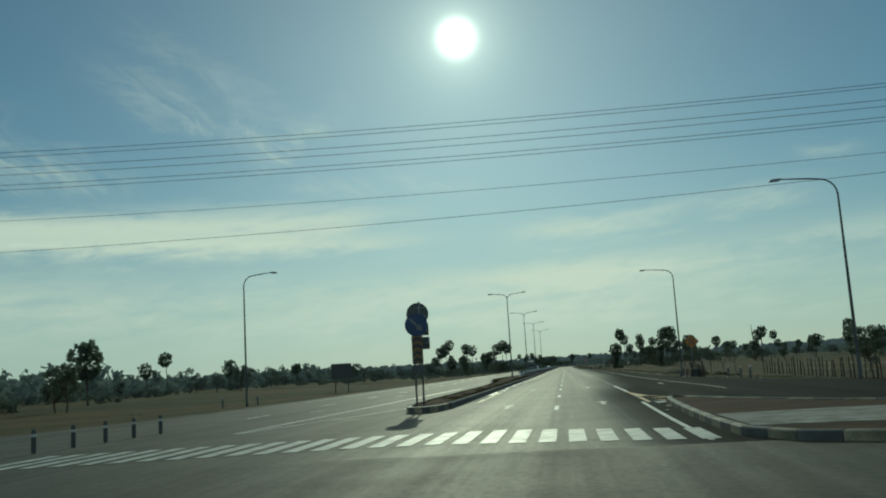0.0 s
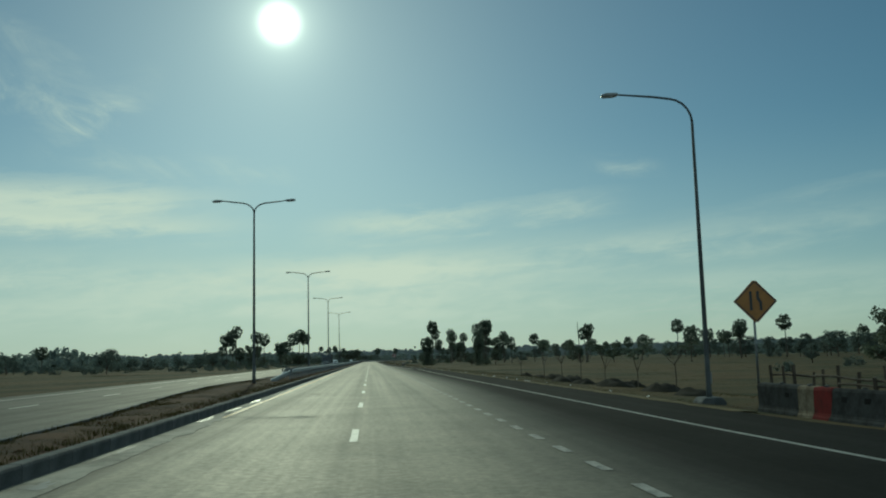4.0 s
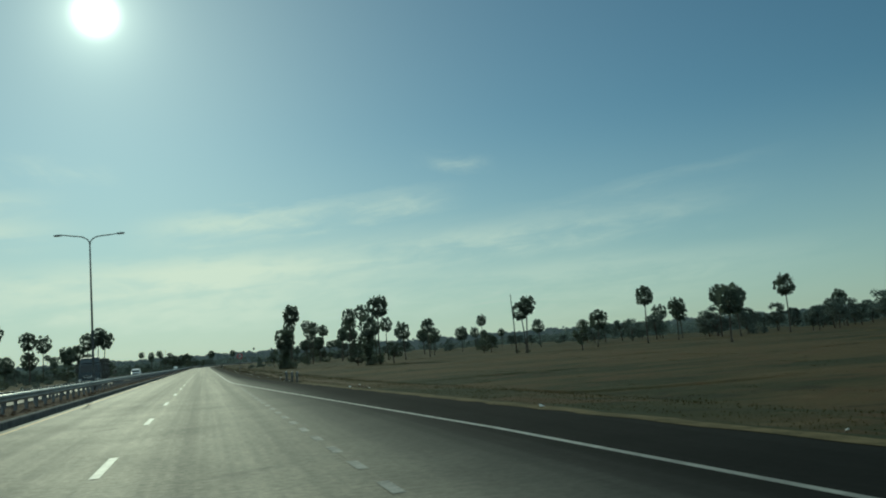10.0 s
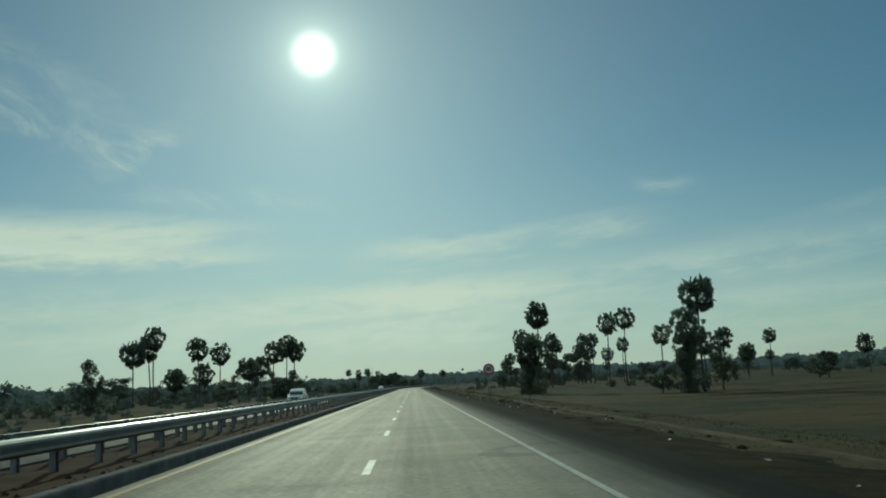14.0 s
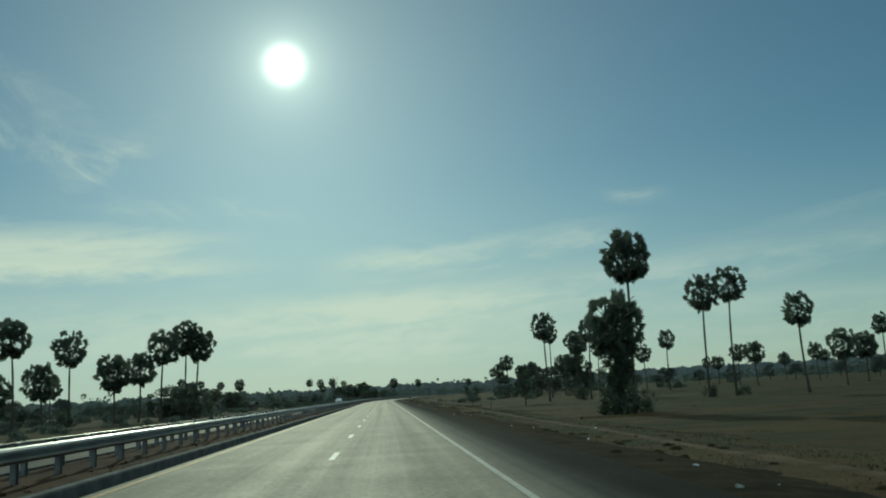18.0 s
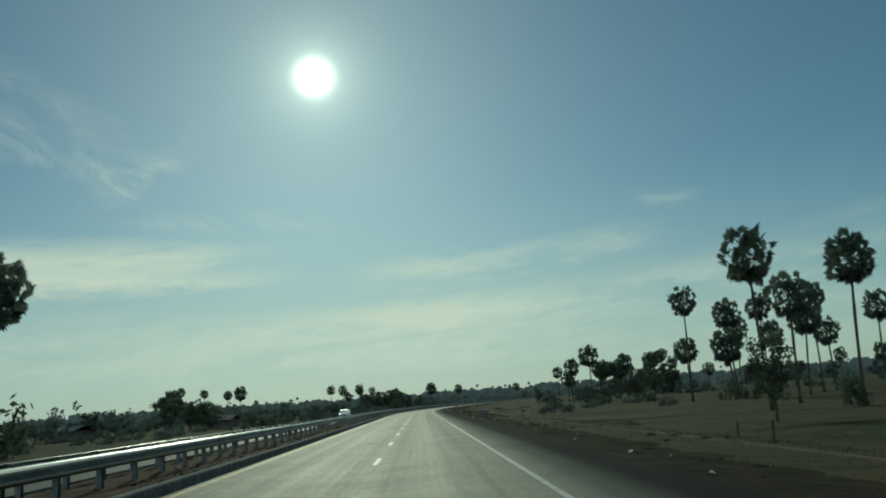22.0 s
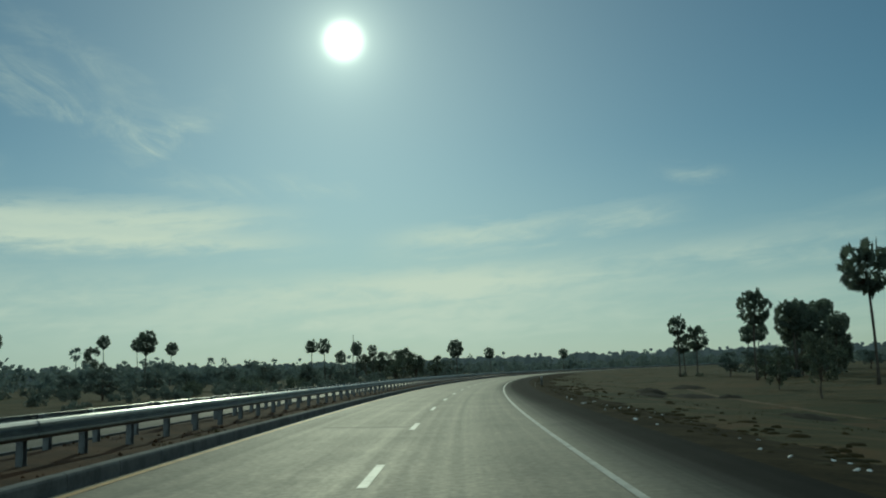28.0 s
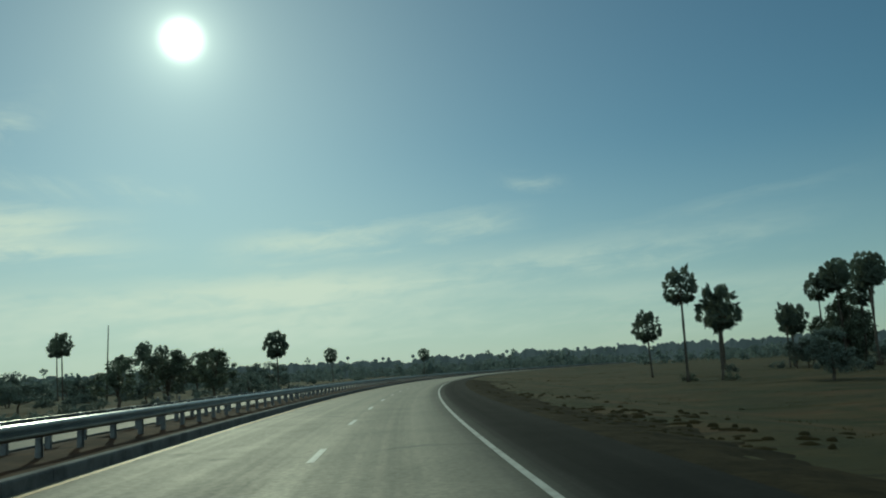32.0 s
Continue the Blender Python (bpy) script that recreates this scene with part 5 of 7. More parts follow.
def stake_fence():
    """A low broken run of stakes and rails close behind the barriers."""
    rng = random.Random(83)
    f = thing("stake_fence", pose(0, 0, 0), "broken low fence of dark stakes and rails behind the barriers", "fence")
    tops = []
    for k in range(15):
        v = 88.2 - 0.82 * k + rng.uniform(-0.16, 0.16)
        h = rng.uniform(1.15, 1.5)
        p = on(v, 12.55 - 0.05 * k + rng.uniform(-0.1, 0.1), -0.4)
        r = rng.uniform(0.035, 0.085)
        top = p + Vector((rng.uniform(-0.08, 0.08), rng.uniform(-0.1, 0.1), h))
        bm = bmesh.new()
        tube(bm, [p, p.lerp(top, 0.5) + Vector((rng.uniform(-0.03, 0.03), 0, 0)), top], [r, r * 0.95, r * 0.85], 7)
        part("stake", bm, WOOD_POST, f)
        tops.append(p)
    for z, i, j in ((1.15, 0, 8), (0.98, 5, 14)):
        bm = bmesh.new()
        tube(bm, [q + Vector((0, 0, z + rng.uniform(-0.05, 0.05))) for q in tops[i:j + 1]], 0.03, 6)
        part("rail", bm, WOOD_POST, f)


stake_fence()
for v, u in ((92.3, 12.05), (47.0, 14.95)):
    bm = bmesh.new()
    prism(bm, [(-0.48, -0.25), (0.48, -0.25), (0.44, 0.12), (0.30, 0.27), (-0.30, 0.27), (-0.44, 0.12)], -0.42, 0.42)
    bmesh.ops.bevel(bm, geom=bm.edges[:], offset=0.03, segments=1, affect="EDGES")
    foot = part("lamp_footing", bm, CONCRETE)
    foot.matrix_basis = standing(v, u, -0.33)
    tagged(foot, "weathered concrete footing under a street lamp pole", "footing", "lamp footings")


# ---- overhead lines across the junction ----
def overhead_lines():
    half = 46.0
    for x in (-half, half):
        p = thing("utility_pole", pose(x, 36.0, -0.4), "tall concrete utility pole with cross arms carrying cables", "utility pole", "utility poles")
        bm = bmesh.new()
        tube(bm, [(0, 0, -0.2), (0, 0, 14.6)], [0.20, 0.12], 10)
        part("shaft", bm, CONCRETE, p)
        for z in (14.2, 13.4, 12.5):
            bm = bmesh.new()
            box(bm, -0.06, -1.0, z - 0.06, 0.06, 1.0, z + 0.06, 0.01)
            part("cross_arm", bm, WOOD_POST, p)
    # height over the road, slope, thickness
    for z, slope, r in ((11.83, -0.012, 0.011), (11.66, -0.010, 0.011), (11.15, -0.011, 0.011), (10.86, -0.009, 0.011), (10.41, -0.008, 0.011), (10.23, -0.006, 0.011), (8.92, -0.002, 0.009), (7.91, 0.015, 0.010)):
        bm = bmesh.new()
        tube(bm, [(x, 36.0, z + slope * x + 0.0007 * x * x) for x in [-half + 2.875 * i for i in range(33)]], r, 5)
        c = part("overhead_cable", bm, CABLE)
        tagged(c, "dark overhead cable strung across the junction", "cable", "overhead cables")


overhead_lines()


# ---- plants ----
def fan_leaf(rng, verts, faces, root, way, reach, size, droop, n=13, notch=0.70):
    """One pleated fan leaf on its stalk: a hub at the stalk's end and pointed folded fingers."""
    way = way.normalized()
    side = way.cross(Vector((0, 0, 1)))
    side = side.normalized() if side.length > 0.05 else Vector((1, 0, 0))
    side = Matrix.Rotation(rng.uniform(-1.6, 1.6), 3, way) @ side
    up = side.cross(way).normalized()
    tilt = Matrix.Rotation(rng.uniform(-0.5, 0.7), 3, side)
    face = tilt @ way
    up = tilt @ up
    hub = root + way * reach
    b = len(verts)
    w = 0.035
    verts += [root - side * w, root + side * w, hub + side * w * 0.6, hub - side * w * 0.6]
    faces.append((b, b + 1, b + 2, b + 3))
    spread = rng.uniform(1.75, 2.35)
    for k in range(n):
        a0 = -spread + 2 * spread * k / n
        a1 = -spread + 2 * spread * (k + 1) / n
        am = (a0 + a1) / 2
        r = size * rng.uniform(0.86, 1.14) * (1.0 - 0.10 * abs(am) / spread)
        dirs = [face * math.cos(q) + side * math.sin(q) for q in (a0, am, a1)]
        sag = up * (-droop * size * (0.3 + 0.7 * abs(math.sin(am))))
        fold = up * size * 0.06
        b = len(verts)
        verts += [hub.copy(), hub + dirs[0] * r * notch + sag * 0.5, hub + dirs[1] * r + sag - fold * 0.3, hub + dirs[2] * r * notch + sag * 0.5, hub + dirs[1] * r * 0.55 + sag * 0.5 + fold]
        faces += [(b, b + 1, b + 4), (b, b + 4, b + 3), (b + 1, b + 2, b + 4), (b + 4, b + 2, b + 3)]


def palm_crown(seed, leaves=30, radius=2.75, fingers=15, fine=1.0):
    """Stiff fans held out on long stalks all round, sky between them low down, a close heart and a few brown leaves hanging."""
    rng = random.Random(seed)
    verts, faces = [], []
    def leaf(a, elev, reach, size, drop=0.0):
        way = Vector((math.cos(a) * math.cos(elev), math.sin(a) * math.cos(elev), math.sin(elev)))
        fan_leaf(rng, verts, faces, way * 0.12 + Vector((0, 0, -drop)), way, radius * reach, radius * size * fine, rng.uniform(0.0, 0.25), fingers)

    for i in range(leaves):                                # the round of full-grown fans
        t = (i + 0.5) / leaves
        leaf(i * 2.39996 + rng.uniform(-0.25, 0.25), math.asin(-0.84 + 1.80 * t) + rng.uniform(-0.1, 0.1), rng.uniform(0.60, 0.80), rng.uniform(0.24, 0.32))
    for i in range(leaves * 4 // 5):                       # young fans close over the heart
        leaf(i * 2.39996 + 2.0, rng.uniform(-0.3, 1.4), rng.uniform(0.22, 0.58), rng.uniform(0.22, 0.29), 0.1)
    for i in range(leaves * 3 // 5):                       # older ones drooping in a cup round the trunk
        leaf(i * 2.39996 + 1.0, rng.uniform(-1.35, -0.45), rng.uniform(0.30, 0.66), rng.uniform(0.25, 0.32), 0.3)
    me = mesh_of("crown", verts, faces)
    me.materials.append(FROND)
    verts, faces = [], []
    for i in range(rng.randint(5, 10)):
        a, elev = rng.uniform(0, 6.28), rng.uniform(-1.5, -1.0)
        way = Vector((math.cos(a) * math.cos(elev), math.sin(a) * math.cos(elev), math.sin(elev)))
        fan_leaf(rng, verts, faces, Vector((0, 0, -0.4)), way, radius * rng.uniform(0.25, 0.45), radius * rng.uniform(0.16, 0.24), rng.uniform(0.3, 0.6))
    dead = mesh_of("dead_fronds", verts, faces)
    dead.materials.append(DEAD)
    return me, dead


CROWNS = [palm_crown(s, n, r, 13) for s, n, r in ((1, 42, 2.75), (2, 36, 2.6), (3, 48, 2.85), (4, 34, 2.7), (5, 40, 2.9), (6, 44, 2.65), (7, 36, 2.5), (8, 46, 2.75))]
NEAR_CROWN = palm_crown(9, 56, 2.45, 17)
veg = random.Random(11)


def palm_trunk(rng, h, lean):
    bm = bmesh.new()
    n = 9
    pts, rad = [], []
    sway = rng.uniform(-0.25, 0.25)
    for i in range(n):
        t = i / (n - 1)
        pts.append((lean[0] * t ** 1.4 + sway * math.sin(t * 3.1), lean[1] * t, -0.4 + (h + 0.4) * t))
        rad.append(0.205 - 0.075 * t + 0.12 * max(0, 0.15 - t) / 0.15 + (0.03 if 0.55 < t < 0.7 else 0) + rng.uniform(-0.008, 0.008))
    tube(bm, pts, rad, 8)
    return bm, pts[-1]


def palm(x, y, z, size=1.0, kind=None, lean=None, label="tall sugar palm with a round head of fan leaves", skirt=False):
    """z: the height of the crown's middle."""
    g = ground_at(x, y)
    k = veg.randrange(len(CROWNS)) if kind is None else kind
    p = thing("sugar_palm", pose(x, y, g), label, "palm tree", "sugar palms")
    lean = lean or (veg.uniform(-0.9, 0.9), veg.uniform(-0.5, 0.5))
    p.location = (x - lean[0], y - lean[1], g)
    h = max(z - g - 0.55 * size, 1.5)
    bm, top = palm_trunk(veg, h, lean)
    part("trunk", bm, TRUNK, p, smooth=True)
    turn = veg.uniform(0, 360)
    s = 1.24 * size * veg.uniform(0.92, 1.1)
    for nm, me in zip(("crown", "dead_fronds"), CROWNS[k]):
        c = whole(nm, me, None, p)
        c.matrix_basis = pose(top[0], top[1], top[2] + 0.25 * s, veg.uniform(-6, 6), veg.uniform(-6, 6), turn) @ Matrix.Diagonal((s, s, s * 1.14, 1))
    if skirt:
        for zz in (0.35, 0.55, 0.75):
            rng = random.Random(int(zz * 100))
            clumps = [(Vector((rng.gauss(0, 0.8), rng.gauss(0, 0.8), h * (zz - 0.34 + rng.uniform(0, 0.52)))), rng.uniform(0.3, 0.65)) for _ in range(48)]
            c = whole("creeper", mesh_of("creeper", *leaf_cloud(rng, clumps, 95, 0.15, 1.3)), LEAF, p)
            c.matrix_basis = pose(top[0] * zz, top[1] * zz, 0, 0, 0, veg.uniform(0, 360))
    return p


def leaf_cloud(rng, clumps, per, leaf, squash=0.8):
    """Leaves as folded quads gathered in clumps. clumps: (centre, radius)."""
    verts, faces = [], []
    for c, r in clumps:
        for _ in range(per):
            d = Vector((rng.gauss(0, 1), rng.gauss(0, 1), rng.gauss(0, 1)))
            d = d.normalized() * r * rng.uniform(0.35, 1.05)
            d.z *= squash
            p = c + d
            a = Vector((rng.gauss(0, 1), rng.gauss(0, 1), rng.gauss(0, 0.6))).normalized() * leaf * rng.uniform(0.6, 1.3)
            b = a.cross(Vector((rng.gauss(0, 1), rng.gauss(0, 1), rng.gauss(0, 1)))).normalized() * leaf * rng.uniform(0.3, 0.55)
            k = len(verts)
            verts += [p - a, p + b, p + a, p - b]
            faces.append((k, k + 1, k + 2, k + 3))
    return verts, faces


def broadleaf_variant(seed, h, w, clumps=22, per=46, leaf=0.26, bare=0.35, flat=0.75):
    """Meshes of one tree: trunk, limbs, crown."""
    rng = random.Random(seed)
    bm = bmesh.new()
    base = h * bare
    tube(bm, [(0, 0, -0.4), (0.03 * h * rng.uniform(-1, 1), 0.02 * h, base * 0.5), (0.04 * h * rng.uniform(-1, 1), 0, base), (0, 0, h * 0.72)], [0.034 * h, 0.026 * h, 0.021 * h, 0.007 * h], 8)
    trunk = bpy.data.meshes.new("trunk")
    bm.to_mesh(trunk)
    bm.free()
    trunk.materials.append(BARK)
    cl, limbs = [], []
    for i in range(clumps):
        a = i * 2.4 + rng.uniform(-0.4, 0.4)
        t = rng.uniform(0, 1)
        r = w * 0.5 * math.sqrt(rng.uniform(0.08, 1)) * (1 - 0.55 * abs(t - 0.35))
        c = Vector((math.cos(a) * r, math.sin(a) * r, base * 1.05 + (h - base) * 0.92 * t))
        cl.append((c, w * rng.uniform(0.11, 0.19)))
        if i % 4 == 0:
            bm = bmesh.new()
            s = Vector((0, 0, base * rng.uniform(0.75, 1.15)))
            tube(bm, [s, s.lerp(c, 0.55) + Vector((0, 0, -0.05 * h)), c], [0.014 * h, 0.009 * h, 0.003 * h], 6)
            me = bpy.data.meshes.new("limb")
            bm.to_mesh(me)
            bm.free()
            me.materials.append(BARK)
            limbs.append(me)
    crown = mesh_of("crown", *leaf_cloud(rng, cl, per, leaf, flat))
    crown.materials.append(LEAF)
    return trunk, limbs, crown


TREES = [broadleaf_variant(21, 8, 6.5, 30, 70, 0.278, 0.28), broadleaf_variant(22, 7, 6.0, 34, 67, 0.267, 0.25), broadleaf_variant(23, 9, 6.0, 36, 67, 0.29, 0.24), broadleaf_variant(24, 6, 5.2, 28, 70, 0.232, 0.16), broadleaf_variant(25, 8, 8.0, 40, 67, 0.29, 0.34, 0.55)]


SCRUB_CROWNS = {}


def broadleaf(x, y, height, kind, label="dusty green broadleaf tree in the field", wide=1.0, crown_mat=None, boughs=9):
    trunk, limbs, crown = TREES[kind]
    h0 = (8, 7, 9, 6, 8)[kind]
    s = height / h0
    t = thing("broadleaf_tree", pose(x, y, ground_at(x, y), 0, 0, veg.uniform(0, 360)) @ Matrix.Diagonal((s * wide, s * wide, s, 1)), label, "tree", "field trees")
    whole("trunk", trunk, None, t)
    for me in limbs[:boughs]:
        whole("limb", me, None, t)
    if crown_mat:
        if kind not in SCRUB_CROWNS:
            SCRUB_CROWNS[kind] = crown.copy()
            SCRUB_CROWNS[kind].materials[0] = crown_mat
        crown = SCRUB_CROWNS[kind]
    whole("crown", crown, None, t)
    return t


BUSHES = []
for s in (31, 32, 33):
    r = random.Random(s)
    cl = [(Vector((r.uniform(-1, 1), r.uniform(-1, 1), r.uniform(0.15, 1.0))), r.uniform(0.35, 0.6)) for _ in range(13)]
    me = mesh_of("foliage", *leaf_cloud(r, cl, 42, 0.15, 0.8))
    me.materials.append(LEAF)
    BUSHES.append(me)


def stem_mesh():
    bm = bmesh.new()
    tube(bm, [(0, 0, -0.1), (0.09, 0, 0.25), (0.2, 0, 0.6)], [0.015, 0.010, 0.005], 5)
    me = bpy.data.meshes.new("stem")
    bm.to_mesh(me)
    bm.free()
    me.materials.append(BARK)
    return me


STEM = stem_mesh()


def bush(x, y, height, wide, label="dense dark green bush in the dry grass", shapes=None):
    b = thing("bush", pose(x, y, ground_at(x, y) - 0.05, 0, 0, veg.uniform(0, 360)), label, "bush", "field bushes")
    f = whole("foliage", veg.choice(shapes or BUSHES), None, b)
    f.scale = (wide / 2.6, wide / 2.6, height / 1.4)
    for k in range(3):
        o = whole("stem", STEM, None, b)
        o.matrix_basis = pose(0, 0, 0, 0, 0, 120 * k + 25) @ Matrix.Diagonal((wide, wide, height, 1))
    return b


# palms: x, y and the height of the crown's middle
PALMS_RIGHT = [(30.1, 476.5, 16.0), (47.6, 417, 14.0), (57.5, 526, 16.4), (62.6, 526.6, 17.6), (70.3, 518, 12.1), (66.6, 473.5, 8.0), (49.8, 595, 12.0), (39.0, 579.6, 15.6), (49.3, 577, 14.2), (80.8, 683, 18.0),
               (85.5, 512, 10.3), (139, 610, 13.6), (89.5, 414.5, 11.6), (129, 419, 12.4), (160, 428, 11.7), (171, 410, 12.8), (147, 400, 9.4), (115.5, 424, 6.3), (146.8, 432, 8.8), (64.4, 658.7, 15.3), (55.2, 656.6, 18.3), (78.4, 651.7, 16.7)]
PALMS_BEND = [(60.5, 650, 8.4), (66.8, 695.9, 9.9), (88.7, 668, 10.9), (55.1, 759, 12.8), (65.8, 758, 10.0), (58, 806, 11.2), (64.2, 879, 11.6), (68, 876, 8.1), (105.5, 878.6, 10.2), (118.2, 968, 12.4), (108.2, 951, 11.0), (113.2, 960, 11.9), (112.3, 904, 15.2), (115.5, 907, 15.6), (115.2, 935, 9.4), (119.2, 939, 8.6), (71.5, 823, 10.4), (74.8, 828, 10.9)]
PALMS_FAR_BEND = [(77.8, 833, 10.2), (73.8, 830, 9.0), (80.2, 836, 10.6), (83.2, 841, 9.4), (124.8, 931, 16.8), (128.2, 935, 18.2), (123.2, 935, 14.8), (128.8, 955.5, 8.6), (76.8, 920, 7.8), (81.2, 1208, 10.6), (32.5, 1179, 12.0), (8.2, 980, 10.3), (206.8, 815, 8.7), (204.8, 770, 8.5), (124.9, 676, 9.6), (81.6, 700, 14.5), (85.7, 690, 12.5), (72, 640, 12.0), (92, 652, 14.5)]
PALMS_LEFT = [(-36.5, 563.7, 14.5), (-39.2, 563.8, 16.1), (-42.4, 557.8, 13.9), (-57.2, 547.5, 14.0), (-58.5, 524.3, 14.5), (-46.2, 554.5, 9.8), (-48.3, 544.2, 8.9), (-66.7, 511.5, 17.1), (-70, 517, 15.0), (-71, 508, 13.2), (-151, 482, 8.5), 
              (-52.9, 1029.8, 14.5), (-42.2, 988.9, 13.1), (-41.6, 1115, 16.0), (-49.2, 1110, 11.3), (-62, 546, 8.0), (-70, 545, 6.5), (-96.1, 826.3, 8.3), (-99.5, 848, 11.9), (-150, 1049, 20.4), (-136, 1052.6, 18.6), (-84.4, 910.6, 13.3), (-123.7, 1064.6, 16.9), (-39.5, 1096, 14.2), (-30.0, 1075, 13.2)]
for x, y, z in PALMS_RIGHT + PALMS_BEND + PALMS_FAR_BEND + PALMS_LEFT:
    tree = palm(x, y, z, 0.90 if (x, y) == (30.1, 476.5) else 0.76 if (x, y) == (89.5, 414.5) else 1.02 if x < 0 and y < 600 else 0.92)
    if (x, y) == (30.1, 476.5):
        tree_near = tree
squat = palm(27.3, 473.4, 7.9, 1.1, 2, (0.2, 0.1), "sugar palm with a ragged head and creepers over its trunk", True)
for tree in (tree_near, squat):
    for c in tree.children:
        if c.name.startswith("crown"):
            c.data = NEAR_CROWN[0]
palm(44.0, 413, 8.6, 1.0, 1, (0.3, 0), "sugar palm hidden among darker fronds", True)
for x, y, z in ((-86.0, 150.0, 7.6), (-166.6, 350.7, 13.8), (-150, 300, 8.5), (-130, 330, 8.0), (105, 340, 7.0), (190, 520, 9.5), (176, 480, 8.0), (240, 470, 9.0), (122, 590, 7.5), (100, 560, 7.0), (150, 560, 8.0), (115, 640, 8.5), (160, 690, 9.0), (150, 760, 8.0), (175, 840, 9.5), (140, 900, 8.5)):
    palm(x, y, z, 0.95, label="far sugar palm above the field trees")


def bare_trunk(x, y, z, lean, name="dead_palm"):
    g = ground_at(x, y)
    t = thing(name, pose(x, y, g), "bare headless palm trunk standing in the field", "dead palm", "dead palms")
    bm = bmesh.new()
    tube(bm, [(0, 0, -0.3), (lean * 0.4, 0, (z - g) * 0.5), (lean, 0, z - g)], [0.24, 0.16, 0.11], 8)
    part("trunk", bm, TRUNK, t, smooth=True)


bare_trunk(86.3, 416.5, 14.8, -0.6)
bare_trunk(-30.5, 981, 16.6, 0.4)
palm(87.6, 415.0, 9.9, 0.7, 3, (-1.0, 0))

FIELD_TREES = ((90.7, 382, 7.5, 2, 0.85), (25.5, 63, 4.6, 4, 1.1), (100, 489, 5.2, 3, 1.2), (104, 492, 6.5, 1, 1.0), (29.6, 554.3, 7.0, 0, 0.72), (73.2, 826, 7.5, 3, 1.2), (82.2, 840, 8.0, 0, 1.2), (88.8, 850, 7.0, 1, 1.2), (94.8, 856, 6.0, 0, 1.1), (59.8, 808, 4.6, 3, 1.1), (126.2, 932, 15.5, 2, 0.72), (129.8, 936, 9.0, 1, 0.8), (127.8, 941, 10.5, 1, 0.8), (108.8, 887, 7.0, 1, 1.0))
BEND_TREES = ((128.5, 934, 13.5, 2, 0.75), (132.5, 937, 12.5, 1, 0.8), (126.5, 936, 8.0, 3, 0.9), (34.2, 726.8, 5.6, 0, 0.6), (40.4, 752, 5.0, 3, 0.6), (134.8, 938, 11.5, 2, 0.8), (124.2, 936, 9.0, 3, 1.0), (70.8, 765, 9.0, 0, 1.2), (77.8, 770, 8.0, 1, 1.2), (-44, 566, 7.0, 3, 1.3), (-40, 562, 6.4, 3, 1.25), (-34.5, 545, 6.6, 3, 1.1), (-64.7, 720, 9.0, 1, 1.3), (-58.9, 735, 7.5, 3, 1.3), (-46.4, 410, 8.3, 2, 0.62), (-36, 455, 5.0, 3, 1.2), (-66, 108, 5.6, 2, 0.9), (-62, 104, 6.0, 1, 0.8), (52, 421, 6.0, 0, 1.0), (42, 422, 5.0, 3, 1.2))
for x, y, h, k, wd in FIELD_TREES + BEND_TREES:
    broadleaf(x, y, h, k, wide=wd)
PALM_BUSHES = ((128, 933, 5.0, 5.6), (131.5, 935, 5.4, 5.0), (45.5, 572.7, 3.6, 3.4), (64, 655, 2.2, 3.0), (26.4, 472.5, 3.6, 4.6), (29.5, 474, 2.6, 3.4), (58, 527, 2.4, 3.0), (63, 526, 2.0, 2.6), (46, 417, 3.6, 4.0), (60.6, 652, 3.4, 3.6), (66, 660, 2.6, 3.0), (-38.8, 566.8, 7.0, 7.4), (-42.5, 565, 5.0, 4.8), (-38.5, 566, 4.0, 4.2), (-58, 548, 3.6, 4.4), (-70, 520, 3.8, 5.0), (52, 445, 2.2, 3.5), (65.2, 881, 1.4, 2.2), (67.2, 873, 1.2, 2.0), (86.5, 417, 1.2, 1.6), (89, 415, 1.0, 1.6))
FIELD_BUSHES = ((57.6, 700, 3.0, 4.5), (48.4, 716, 2.6, 4.0), (53.2, 728, 2.4, 4.0), (-28, 655, 2.4, 4.0), (-34.1, 668, 2.8, 4.4), (-30.3, 690, 2.2, 3.6), (-34.2, 780, 2.6, 3.4), (-29.2, 800, 2.2, 3.0), (-27.2, 822, 2.8, 3.2), (-37.2, 835, 3.0, 4.0), (-31.2, 860, 2.2, 3.2), (-80, 118, 2.2, 4.5), (-90, 130, 2.4, 5))
for x, y, h, wd in PALM_BUSHES + FIELD_BUSHES:
    bush(x, y, h, wd)


# scrub and trees beyond the opposite carriageway and behind the fence
wild = random.Random(58)
SCRUB_BUSHES = [me.copy() for me in BUSHES]
for me in SCRUB_BUSHES:
    me.materials[0] = SCRUB_LEAF


FAR_SCRUB = []


def scatter(n, v0, v1, u0, u1, low, high, trees):
    for _ in range(n):
        v, u = wild.uniform(v0, v1), wild.uniform(u0, u1)
        p = on(v, u)
        if wild.random() < trees:
            h = wild.uniform(low, high)
            broadleaf(p.x, p.y, h, wild.randrange(5), "pale hazed green tree among the field scrub", wild.uniform(0.9, 1.4), SCRUB_LEAF, 3)
        else:
            h = wild.uniform(low, high) * 0.42
            w = h * wild.uniform(1.3, 2.0)
            if abs(u) > 52:
                FAR_SCRUB.append((veg.choice(SCRUB_BUSHES), pose(p.x, p.y, ground_at(p.x, p.y) - 0.05, 0, 0, veg.uniform(0, 360)) @ Matrix.Diagonal((w / 2.6, w / 2.6, h / 1.4, 1))))
            else:
                bush(p.x, p.y, h, w, "pale hazed green scrub bush in the dry field", SCRUB_BUSHES)


